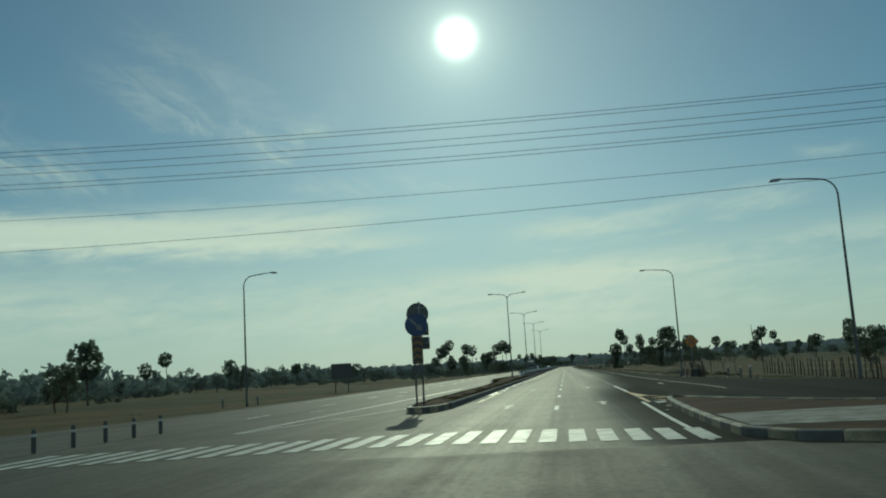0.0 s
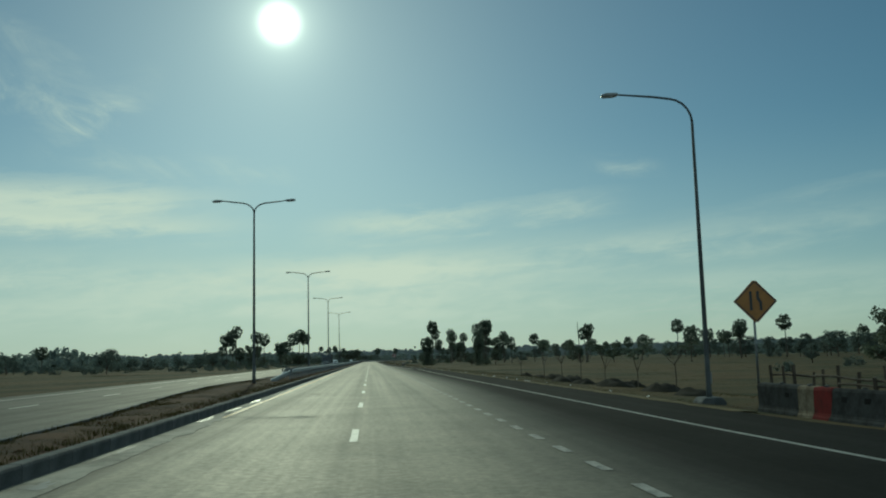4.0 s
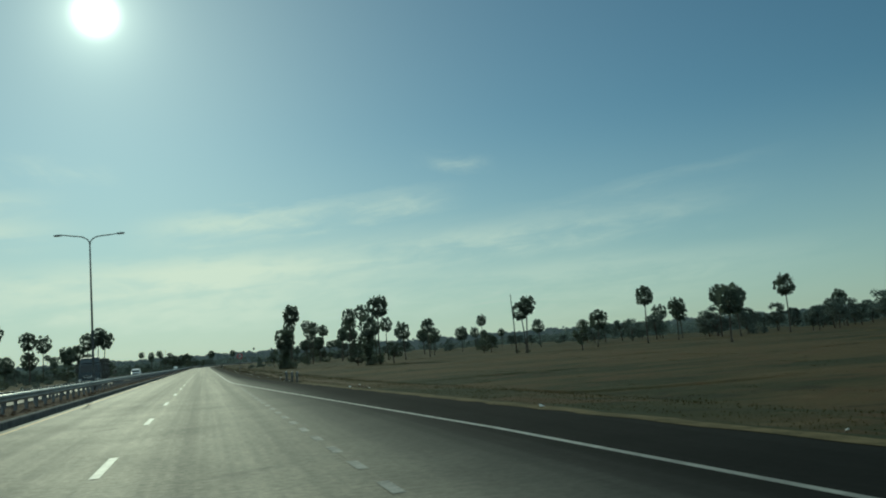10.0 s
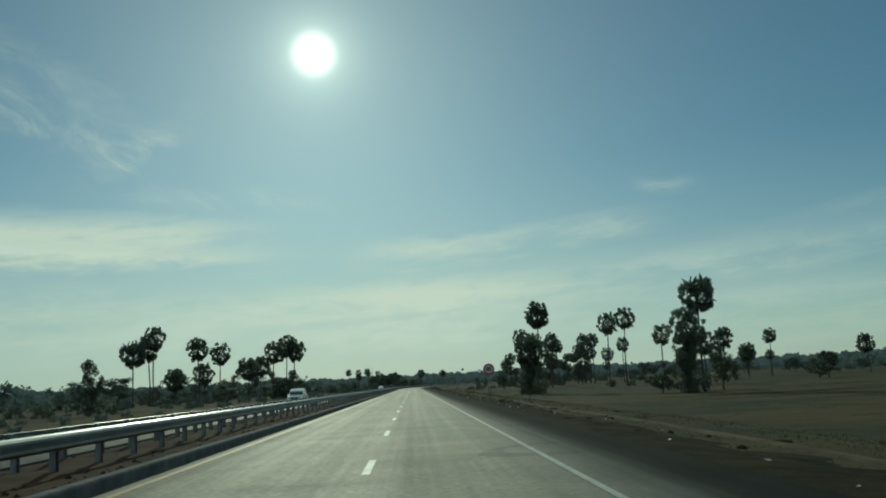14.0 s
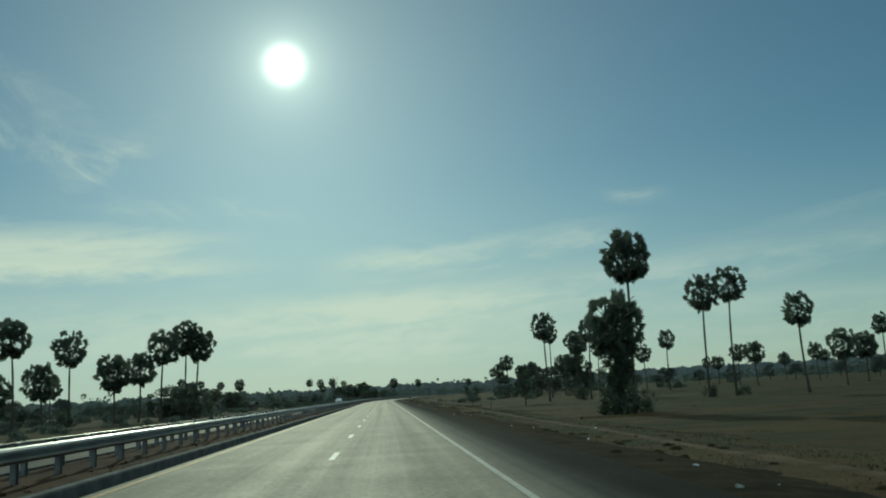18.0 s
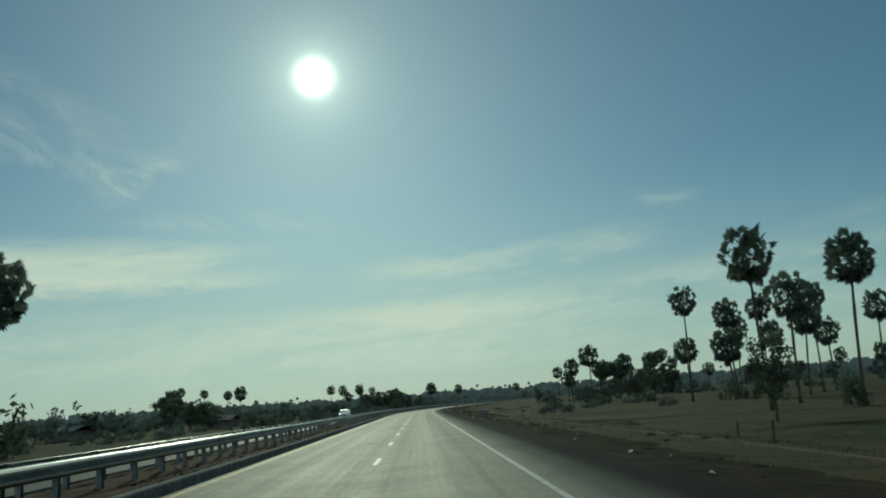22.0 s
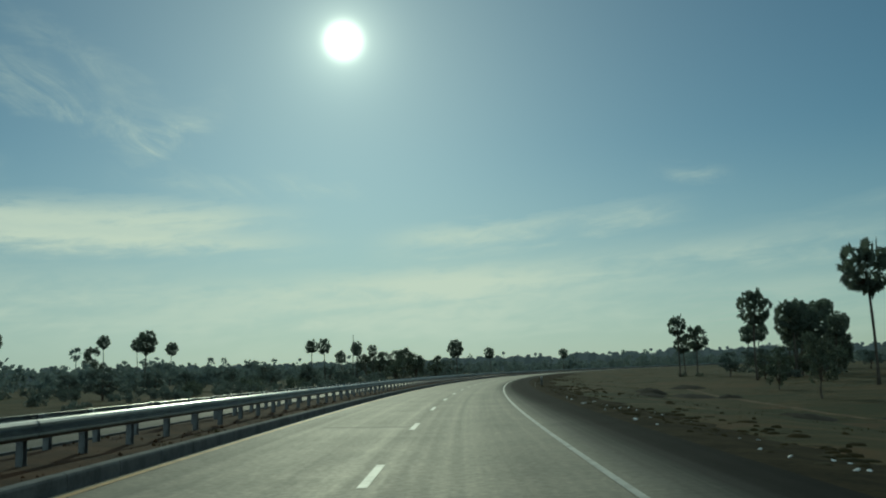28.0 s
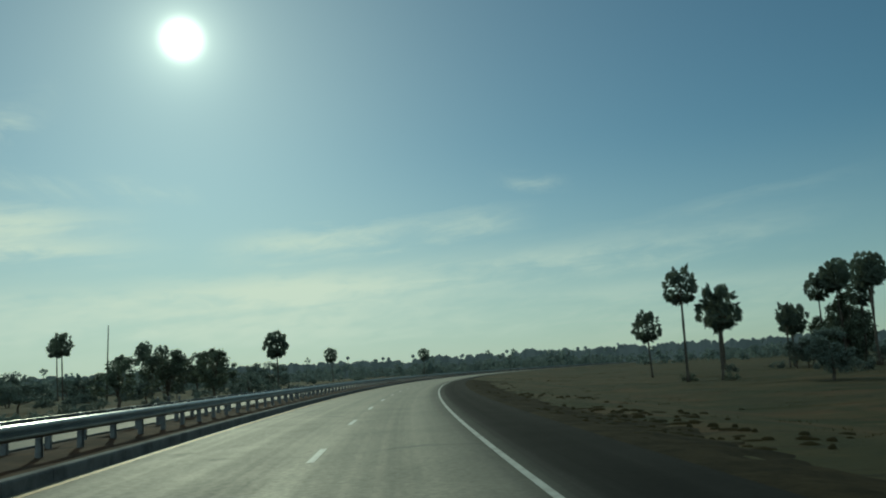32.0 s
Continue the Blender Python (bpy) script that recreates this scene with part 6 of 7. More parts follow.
scatter(30, 590, 780, -150, -65, 4.0, 6.5, 0.5)
scatter(40, 730, 960, -90, -27, 3.0, 5.0, 0.3)
scatter(26, 860, 1150, -150, -45, 4.0, 7.0, 0.6)
scatter(26, 330, 590, -190, -75, 5.0, 9.0, 0.6)
scatter(30, 120, 330, -200, -70, 4.5, 8.0, 0.6)
scatter(16, 44, 72, 22, 36, 2.8, 5.0, 0.35)
scatter(16, 110, 260, 55, 120, 4.0, 6.5, 0.6)
scatter(62, 360, 580, 165, 300, 7.0, 10.5, 0.92)
scatter(22, 600, 900, 90, 230, 5.0, 9.5, 0.65)
scatter(12, 640, 720, 24, 52, 3.5, 5.5, 0.35)
for x, y, h, k, wd in ((-75.3, 694, 6.5, 4, 1.1), (-53.4, 702, 7.0, 1, 1.0), (-50.5, 704, 6.0, 3, 1.1), (-56, 706, 6.5, 0, 1.0), (-9.2, 872, 5.6, 0, 1.2), (-4.2, 876, 6.2, 1, 1.1), (0.8, 880, 6.2, 2, 1.0), (-150.5, 1037.6, 18.5, 2, 0.7), (-99, 822, 5.4, 3, 1.3), (-34, 1082, 12.0, 1, 0.9), (-28, 1090, 13.5, 2, 0.8), (-24, 1080, 12.5, 0, 0.9), (-19.5, 1086, 13.6, 2, 0.8), (-15, 1080, 14.2, 1, 0.8), (-11, 1090, 12.0, 3, 1.0)):
    broadleaf(x, y, h, k, "dense dark tree standing among the scrub", wd)
bush(-48.0, 628, 1.9, 3.4)
scatter(34, 830, 960, 45, 105, 3.4, 6.0, 0.35)
scatter(44, 585, 770, -95, -25, 1.8, 4.4, 0.0)
scatter(24, 770, 1000, -60, -24, 1.8, 4.0, 0.0)
scatter(26, 250, 585, -110, -30, 1.6, 3.6, 0.0)
scatter(70, 330, 640, -60, -23, 1.4, 3.2, 0.0)
scatter(40, 640, 900, -52, -23, 1.4, 3.0, 0.0)
scatter(50, 380, 900, -120, -50, 3.4, 6.0, 0.12)
scatter(70, 330, 960, -140, -53, 3.0, 5.6, 0.0)


def far_scrub():
    """The bushes that stand well back from the road, as one growth."""
    verts, faces = [], []
    for me, m in FAR_SCRUB:
        k = len(verts)
        verts += [m @ v.co for v in me.vertices]
        faces += [tuple(k + i for i in f.vertices) for f in me.polygons]
    tagged(whole("far_scrub", mesh_of("far_scrub", verts, faces), SCRUB_LEAF), "pale hazed green scrub spread over the far fields", "scrub", kind="stuff")


far_scrub()


# ---- young roadside trees, each by a mound of earth ----
def sapling(u, v, h, leafy, label):
    """A thin trunk forking wide; bare crooked branches, or flat sparse layers of fine leaf at their ends."""
    p = on(v, u)
    g = ground_at(p.x, p.y)
    rng = random.Random(int(v * 7))
    t = thing("young_tree", pose(p.x, p.y, g, 0, 0, rng.uniform(0, 360)), label, "young tree", "roadside young trees")
    bm = bmesh.new()
    fork = h * rng.uniform(0.38, 0.52)
    bow = rng.uniform(-0.12, 0.12)
    tube(bm, [(0, 0, -0.3), (bow, 0.04, fork * 0.5), (0, 0, fork)], [0.065, 0.05, 0.04], 7)
    part("trunk", bm, BARK, t)
    tips = []
    for k in range(rng.randint(4, 6)):
        a = k * 2.4 + rng.uniform(-0.5, 0.5)
        reach = h * (rng.uniform(0.22, 0.46) if leafy else rng.uniform(0.14, 0.34))
        top = h * rng.uniform(0.72, 1.0)
        bend = Vector((math.cos(a) * reach * 0.45, math.sin(a) * reach * 0.45, fork + (top - fork) * rng.uniform(0.5, 0.75)))
        tip = Vector((math.cos(a) * reach, math.sin(a) * reach, top))
        bm = bmesh.new()
        tube(bm, [(0, 0, fork * rng.uniform(0.85, 1.0)), bend, bend.lerp(tip, 0.5) + Vector((rng.uniform(-0.06, 0.06), rng.uniform(-0.06, 0.06), rng.uniform(-0.05, 0.09))), tip], [0.030, 0.020, 0.013, 0.006], 5)
        for j in range(6):
            s = bend.lerp(tip, rng.uniform(0, 1))
            e = s + Vector((math.cos(a) * 0.8 + rng.uniform(-1, 1), math.sin(a) * 0.8 + rng.uniform(-1, 1), rng.uniform(0.0, 0.9))) * h * 0.09
            tube(bm, [s, s.lerp(e, 0.5) + Vector((0, 0, 0.02)), e], [0.010, 0.007, 0.003], 4)
            tips.append(e)
        part("branch", bm, BARK, t)
        tips += [tip, bend.lerp(tip, 0.6)]
    if leafy:
        cl = [(e, h * rng.uniform(0.05, 0.10)) for e in tips]
        part_me = mesh_of("foliage", *leaf_cloud(rng, cl, (0, 12, 24, 44)[leafy], 0.11, 0.24))
        whole("foliage", part_me, LEAF, t)
    return t


for u, v, h, leafy in ((24.0, 199.3, 4.5, 0), (23.7, 179.5, 4.8, 0), (24.0, 169.9, 5.0, 1), (24.0, 159.8, 4.8, 2), (24.0, 149.7, 4.4, 3), (24.2, 139.6, 4.4, 2), (24.1, 129.5, 4.6, 1)):
    sapling(u, v, h, leafy, "young roadside tree with sparse leaves and thin branches" if leafy else "bare young roadside tree with thin grey branches")


def mound(u, v, w, h, label="low dark heap of dug earth beside a young tree"):
    p = on(v, u)
    bm = bmesh.new()
    n, rings = 16, 5
    rows = []
    for i in range(rings + 1):
        t = i / rings
        row = []
        for k in range(n):
            a = 2 * math.pi * k / n
            r = w * 0.5 * t * (1 + 0.22 * noise.noise((math.cos(a) * 1.3 + v, math.sin(a) * 1.3, u)))
            z = h * (1 - t ** 2.4) * (1 + 0.7 * noise.noise((r * math.cos(a) * 1.9, r * math.sin(a) * 1.9, v))) - 0.06 * t
            row.append(bm.verts.new((r * math.cos(a) * 0.8, r * math.sin(a) * 1.25, z)))
            if i == 0:
                break
        rows.append(row)
    for k in range(n):
        bm.faces.new((rows[0][0], rows[1][k], rows[1][(k + 1) % n]))
        for i in range(1, rings):
            bm.faces.new((rows[i][k], rows[i + 1][k], rows[i + 1][(k + 1) % n], rows[i][(k + 1) % n]))
    ob = part("earth_mound", bm, MOUND, None, smooth=True)
    ob.matrix_basis = pose(p.x, p.y, ground_at(p.x, p.y) - 0.03, 0, 0, veg.uniform(-15, 15))
    tagged(ob, label, "earth mound", "earth mounds")


for u, v, w, h in ((24.7, 200.0, 2.7, 0.85), (25.2, 190.6, 3.2, 0.75), (25.5, 181.0, 3.5, 0.95), (25.6, 171.8, 3.7, 1.05), (25.0, 162.5, 2.6, 0.5), (25.6, 153.2, 3.4, 0.9), (24.6, 143.5, 3.2, 0.9), (24.8, 134.0, 3.0, 0.8), (20, 566, 3.2, 0.4), (27.3, 777, 4.6, 0.6), (21.3, 741, 5.5, 0.5), (19, 700, 3.0, 0.35), (24.5, 700, 2.2, 0.5)):
    mound(u, v, w * 1.3, h * 0.72)


# ---- cart track along the verge ----
def cart_track(middle, v0, v1, label):
    vs = steps(v0, v1, 1.5)
    verts, faces = [], []
    for v in vs:
        c = middle(v) + 0.22 * noise.noise((v * 0.09, 4.0, 0))
        for k in range(5):
            u = c + (k - 2) * (0.17 + 0.10 * noise.noise((v * 0.13, 7.0, 0))) + 0.14 * noise.noise((v * 0.5, k * 0.8, 0))
            p = on(v, u)
            verts.append((p.x, p.y, ground_at(p.x, p.y) + (0.035 if 0 < k < 4 else -0.05)))
    for i in range(len(vs) - 1):
        for j in range(4):
            a = i * 5 + j
            faces.append((a, a + 1, a + 6, a + 5))
    tagged(whole("cart_track", mesh_of("cart_track", verts, faces), PATH_EARTH, smooth=True), label, "track", kind="structure")


cart_track(curve_of((229, 9.3), (233, 10.2), (248, 10.1), (268, 9.25), (282, 9.2), (300, 9.9), (380, 10.0), (400, 10.25), (480, 11.2), (500, 11.5), (600, 12.6), (640, 13.4)), 229, 640, "bare pale earth cart track in the verge grass")
cart_track(curve_of((640, 21.6), (672, 22.8), (700, 23.6), (712, 23.9), (737, 24.5), (775, 27.0), (800, 31.0)), 640, 800, "narrow pale footpath across the grazed field")


# ---- stakes in the verge, litter ----
for u, v, h in ((14.0, 377, 1.0), (15.5, 520, 0.9), (17, 508, 1.1), (18, 531, 0.9), (16, 590, 0.9), (15, 603, 1.0), (21, 640, 0.8)):
    p = on(v, u)
    bm = bmesh.new()
    tube(bm, [(0, 0, -0.2), (0.02, 0.01, h * 0.6), (0.05, 0.0, h)], [0.06, 0.055, 0.045], 7)
    o = part("wooden_stake", bm, WOOD_POST)
    o.matrix_basis = pose(p.x, p.y, ground_at(p.x, p.y))
    tagged(o, "short weathered wooden stake in the dry grass", "stake", "verge stakes")


def litter_piece(seed):
    r = random.Random(seed)
    bm = bmesh.new()
    bmesh.ops.create_icosphere(bm, subdivisions=1, radius=0.12)
    for v in bm.verts:
        v.co *= r.uniform(0.5, 1.4)
        v.co.z *= 0.5
    me = bpy.data.meshes.new("litter")
    bm.to_mesh(me)
    bm.free()
    me.materials.append(LITTER)
    return me


LITTERS = [litter_piece(s) for s in (1, 2, 3, 4)]
lr = random.Random(77)
for k in range(200):
    v = lr.uniform(60, 760) if k < 140 else lr.uniform(636, 700)
    u = right_edge(v) + abs(lr.gauss(0.4, 1.6)) + 0.25
    if 630 < v < 720 and lr.random() < 0.7:
        u = right_edge(v) + lr.uniform(0.4, 3.0)
    p = on(v, u)
    o = whole("litter", lr.choice(LITTERS), None)
    s = lr.uniform(0.25, 0.62)
    o.matrix_basis = pose(p.x, p.y, ground_at(p.x, p.y) + 0.05, lr.uniform(-30, 30), lr.uniform(-30, 30), lr.uniform(0, 360)) @ Matrix.Diagonal((s, s, s, 1))
    tagged(o, "scrap of pale crumpled plastic litter on the verge", "litter", "verge litter")


# ---- grass tufts on the verges and in the median ----
def tufts(name, places, label, tall, mat=None, blades=7, spread=0.10, thick=1.0):
    rng = random.Random(9)
    verts, faces = [], []
    for x, y, z in places:
        for b in range(blades):
            a = rng.uniform(0, 6.28)
            h = tall * rng.uniform(0.5, 1.3)
            w = (0.018 + 0.02 * rng.random()) * thick
            bx, by = x + rng.gauss(0, spread), y + rng.gauss(0, spread)
            lx, ly = math.cos(a) * h * rng.uniform(0.2, 0.8), math.sin(a) * h * rng.uniform(0.2, 0.8)
            px, py = -math.sin(a) * w, math.cos(a) * w
            k = len(verts)
            verts += [(bx - px, by - py, z - 0.02), (bx + px, by + py, z - 0.02), (bx + lx, by + ly, z + h)]
            faces.append((k, k + 1, k + 2))
    return tagged(whole(name, mesh_of(name, verts, faces), mat or GRASS), label, "grass", kind="stuff")


gr = random.Random(3)
spots_g = []
while len(spots_g) < 11000:
    v = gr.uniform(25, 585)
    u = right_edge(v) + 1.6 + abs(gr.gauss(0, 6.0))
    if noise.noise((u * 0.35, v * 0.12, 2.0)) < gr.uniform(-0.9, 0.1):
        continue
    p = on(v, u)
    spots_g.append((p.x, p.y, ground_at(p.x, p.y)))
tufts("verge_grass", spots_g, "short dry tufted grass along the near verge", 0.026, None, 9, 0.40, 0.6)
spots_m = []
while len(spots_m) < 600:
    v = gr.uniform(40, 760)
    u = gr.choice((gr.uniform(MEDIAN_RIGHT - 0.6, MEDIAN_RIGHT - 0.15), gr.uniform(median_left(v) + 0.2, MEDIAN_RIGHT - 0.2)))
    if noise.noise((v * 0.25, u, 5.0)) < 0.1:
        continue
    p = on(v, u)
    spots_m.append((p.x, p.y, 0.25))
while len(spots_m) < 3600:
    v = gr.uniform(40, 128)
    p = on(v, gr.uniform(median_left(v) + 0.15, MEDIAN_RIGHT - 0.12))
    spots_m.append((p.x, p.y, 0.25))
tufts("median_grass", spots_m, "sparse weeds sprouting from the median soil", 0.07, TUSSOCK, 9, 0.10, 0.45)


def hummocks():
    """Low uneven clods and grassy humps beside the bend, closer together near the asphalt."""
    rng = random.Random(29)
    verts, faces = [], []
    made = 0
    while made < 1700:
        v = rng.uniform(250, 900) if made < 700 else rng.uniform(585, 830)
        u = right_edge(v) + 0.7 + abs(rng.gauss(0, 2.6))
        if noise.noise((u * 0.16, v * 0.07, 6.0)) < rng.uniform(-0.35, 0.35):
            continue
        made += 1
        p = on(v, u)
        g = ground_at(p.x, p.y)
        r, h, turn = 0.08 + 0.26 * rng.random() ** 2, rng.uniform(0.03, 0.10), rng.uniform(0, 6.28)
        k, m = len(verts), 8
        for ring, (f, z) in enumerate(((1.0, -0.06), (0.78, 0.5), (0.4, 0.92))):
            for i in range(m):
                a = turn + 2 * math.pi * i / m
                q = r * f * (1 + 0.5 * noise.noise((math.cos(a) + v, math.sin(a) + u, ring * 0.7)))
                verts.append((p.x + 1.2 * q * math.cos(a), p.y + q * math.sin(a), g + (z * h if z > 0 else z) * rng.uniform(0.8, 1.2)))
        verts.append((p.x, p.y, g + h))
        for ring in range(2):
            for i in range(m):
                a, b = k + ring * m + i, k + ring * m + (i + 1) % m
                faces.append((a, b, b + m, a + m))
        faces += [(k + 2 * m + i, k + 2 * m + (i + 1) % m, k + 3 * m) for i in range(m)]
    tagged(whole("verge_hummocks", mesh_of("verge_hummocks", verts, faces), HUMMOCK, smooth=True), "low dark clods and grassy humps beside the road", "hummocks", kind="stuff")


hummocks()

# dark tussocks and low field banks in the grazed land
spots_t = []
while len(spots_t) < 2200:
    v = gr.uniform(60, 1050)
    side = gr.random() < 0.78
    u = right_edge(v) + 3.5 + abs(gr.gauss(0, 55)) if side else left_edge(v) - 2 - abs(gr.gauss(0, 45))
    p = on(v, u)
    if noise.noise((p.x * 0.06, p.y * 0.06, 8.0)) < gr.uniform(-0.5, 0.25):
        continue
    spots_t.append((p.x, p.y, ground_at(p.x, p.y)))
tufts("field_tussocks", spots_t, "dark grass tussocks scattered over the grazed field", 0.055, TUSSOCK, 22, 0.42, 1.1)


def field_banks():
    """Low earth banks between the old paddy plots."""
    verts, faces = [], []
    runs = [((x, 210 + 14 * (x % 5)), (x + 14, 1010)) for x in (34, 62, 97, 140)]
    y = 232
    while y < 1040:
        cx = float(np.interp(y, LINE_Y, LINE_X))
        runs.append(((cx + 17 + (y % 7), y), (cx + 190, y + 9)))
        if y % 2:
            runs.append(((cx - 28 - (y % 7), y), (cx - 150, y + 5)))
        y += 27 + (y * 7) % 13
    for (x0, y0), (x1, y1) in runs:
        n = max(4, int(math.hypot(x1 - x0, y1 - y0) / 5))
        d = Vector((y1 - y0, x0 - x1)).normalized()
        base = len(verts)
        for i in range(n + 1):
            t = i / n
            wob = 4.0 * noise.noise((x0 + 60 * t, y0, 1.0))
            x, yy = x0 + (x1 - x0) * t + d.x * wob, y0 + (y1 - y0) * t + d.y * wob
            if x0 == x1 - 14:
                x += float(np.interp(yy, LINE_Y, LINE_X))
            g = ground_at(x, yy)
            h = max(-0.07, 0.04 + 0.22 * noise.noise((x * 0.06, yy * 0.06, 4.0)) + 0.10 * noise.noise((x * 0.35, yy * 0.35, 2.0)))
            for o, z in ((-0.75, -0.08), (-0.25, h), (0.25, h * 0.9), (0.8, -0.08)):
                verts.append((x + d.x * o, yy + d.y * o, g + z))
        for i in range(n):
            for j in range(3):
                a = base + i * 4 + j
                faces.append((a, a + 1, a + 5, a + 4))
    tagged(whole("field_banks", mesh_of("field_banks", verts, faces), FIELD, smooth=True), "low grassy earth banks between old paddy plots", "earth bank", kind="stuff")


field_banks()


# ---- far woods ----
def far_woods():
    rng = random.Random(41)
    verts, faces = [], []

    def clump_tree(x, y, h, w, g):
        for c in range(rng.randint(5, 8)):
            a, t = rng.uniform(0, 6.28), rng.uniform(0.06, 0.92)
            r = w * 0.42 * (1 - 0.6 * abs(t - 0.5)) * rng.uniform(0.2, 1)
            cx, cy, cz = x + math.cos(a) * r, y + math.sin(a) * r, g + h * t
            cr = w * rng.uniform(0.16, 0.28)
            for _ in range(9):
                d = Vector((rng.gauss(0, 1), rng.gauss(0, 1), rng.gauss(0, 0.8))).normalized() * cr * rng.uniform(0.4, 1.1)
                s = w * 0.10 * rng.uniform(0.7, 1.4)
                p = Vector((rng.gauss(0, 1), rng.gauss(0, 1), rng.gauss(0, 0.7))).normalized() * s
                q = p.cross(Vector((rng.gauss(0, 1), rng.gauss(0, 1), rng.gauss(0, 1)))).normalized() * s * 0.7
                o = Vector((cx, cy, cz)) + d
                k = len(verts)
                verts.extend((o - p, o + q, o + p, o - q))
                faces.append((k, k + 1, k + 2, k + 3))
        k = len(verts)
        verts.extend(((x - 0.15, y, g - 0.3), (x + 0.15, y, g - 0.3), (x + 0.08, y, g + h * 0.6), (x - 0.08, y, g + h * 0.6)))
        faces.append((k, k + 1, k + 2, k + 3))

    def far_palm(x, y, h, g):
        k = len(verts)
        verts.extend(((x - 0.2, y, g - 0.3), (x + 0.2, y, g - 0.3), (x + 0.12, y, g + h), (x - 0.12, y, g + h)))
        faces.append((k, k + 1, k + 2, k + 3))
        for i in range(26):
            d = Vector((rng.gauss(0, 1), rng.gauss(0, 1), rng.gauss(0.15, 0.9))).normalized() * rng.uniform(1.0, 1.9)
            o = Vector((x, y, g + h + 0.3)) + d
            a = d.normalized() * 0.75
            b = a.cross(Vector((rng.gauss(0, 1), rng.gauss(0, 1), rng.gauss(0, 1)))).normalized() * 0.55
            k = len(verts)
            verts.extend((o - a, o + b, o + a, o - b))
            faces.append((k, k + 1, k + 2, k + 3))

    n = 0
    while n < 3400:
        y = rng.uniform(60, 1900)
        side = rng.choice((-1, 1))
        cx = float(np.interp(y, LINE_Y, LINE_X))
        if side < 0:
            dist = 165 + 70 * noise.noise((y * 0.006, 3.0, 0)) + abs(rng.gauss(0, 120))
        else:
            dist = 280 + 90 * noise.noise((y * 0.004, 9.0, 0)) + abs(rng.gauss(0, 150))
        if y > 1250:
            dist = rng.uniform(15, 520)
        x = cx + side * dist
        dens = noise.noise((x * 0.008, y * 0.008, 7.0))
        if dens < -0.25 and rng.random() < 0.7:
            continue
        h = rng.uniform(5.5, 10) + max(0, dens) * 6
        g = -1.85 if side > 0 else -0.5
        if rng.random() < 0.05:
            far_palm(x, y, rng.uniform(8, 13), g)
        else:
            clump_tree(x, y, h, h * rng.uniform(0.8, 1.3), g)
        n += 1
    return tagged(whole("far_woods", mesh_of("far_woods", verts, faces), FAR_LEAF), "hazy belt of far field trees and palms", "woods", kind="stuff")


far_woods()


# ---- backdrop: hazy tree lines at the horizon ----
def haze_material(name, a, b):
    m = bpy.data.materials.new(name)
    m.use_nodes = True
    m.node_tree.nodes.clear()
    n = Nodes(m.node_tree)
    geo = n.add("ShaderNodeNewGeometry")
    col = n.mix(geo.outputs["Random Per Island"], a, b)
    # distance haze is put into the crowns as their own glow
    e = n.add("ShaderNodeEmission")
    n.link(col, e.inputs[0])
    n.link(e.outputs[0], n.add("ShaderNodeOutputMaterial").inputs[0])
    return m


def backdrop(seed, rx, ry, tall, colours, step):
    """A far line of crowns standing on an oval round the whole place, too far off to shift."""
    rng = random.Random(seed)
    verts, faces = [], []
    around = math.pi * (rx + ry)
    count = int(around / step)
    for i in range(count):
        a = 2 * math.pi * (i + rng.uniform(-0.4, 0.4)) / count
        x, y = 60 + rx * math.sin(a), 480 + ry * math.cos(a)
        if y < -250:
            continue
        tx, ty = math.cos(a) * rx, -math.sin(a) * ry
        l = math.hypot(tx, ty)
        tx, ty = tx / l, ty / l
        h = tall * (0.82 + 0.20 * noise.noise((a * 45, seed, 0)) + rng.uniform(-0.13, 0.15))
        pts = []
        if rng.random() < 0.02:
            h *= 1.15
            w = tall * 0.10
            pts = [(-w * 0.08, -4), (w * 0.08, -4), (w * 0.07, h - w)] + [(w * math.sin(t) * rng.uniform(0.85, 1.1), h + w * -math.cos(t) * rng.uniform(0.85, 1.1)) for t in [0.25 + 5.8 * k / 13 for k in range(14)]] + [(-w * 0.07, h - w)]
        else:
            w = tall * rng.uniform(0.10, 0.27)
            pts = [(-w, -4), (w, -4)] + [(w * math.cos(t) * rng.uniform(0.86, 1.08), h - w * 0.9 + w * 0.9 * math.sin(t) * rng.uniform(0.75, 1.2)) for t in [math.pi * k / 11 for k in range(12)]]
        off = rng.uniform(-25, 25)
        k = len(verts)
        verts += [(x + tx * p + off * ty, y + ty * p - off * tx, z) for p, z in pts]
        faces.append(tuple(range(k, k + len(pts))))
    ob = whole("backdrop", mesh_of("backdrop", verts, faces), haze_material("far_haze_glow", *colours))
    tagged(ob, "hazy blue-grey tree line along the far horizon", "backdrop", kind="structure")


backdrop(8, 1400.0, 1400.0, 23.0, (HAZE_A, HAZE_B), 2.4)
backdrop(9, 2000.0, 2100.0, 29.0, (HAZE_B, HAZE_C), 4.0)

for u, v, w, h in ((15.4, 131.5, 2.6, 0.42), (14.9, 122.0, 2.4, 0.34), (14.4, 112.3, 2.8, 0.40), (14.6, 105.0, 2.6, 0.38), (13.9, 98.8, 2.2, 0.30), (14.2, 118.0, 1.8, 0.26)):
    mound(u, v, w, h, "low dark lump of earth along the road verge")
for u, v, w, h in ((18.8, 750.0, 5.0, 0.55), (24.8, 738.0, 3.0, 0.35), (14.8, 723.0, 3.6, 0.28)):
    mound(u, v, w, h, "low dark heap of earth in the dry field")
palm(132.5, 934.0, 13.4, 0.95, label="tall sugar palm beside a clump of trees")
palm(-95.0, 640.7, 9.6, 0.95, label="short sugar palm above the field scrub")
broadleaf(-96.5, 616.0, 6.6, 0, wide=1.2)
bush(-44.8, 409.0, 3.4, 4.2)
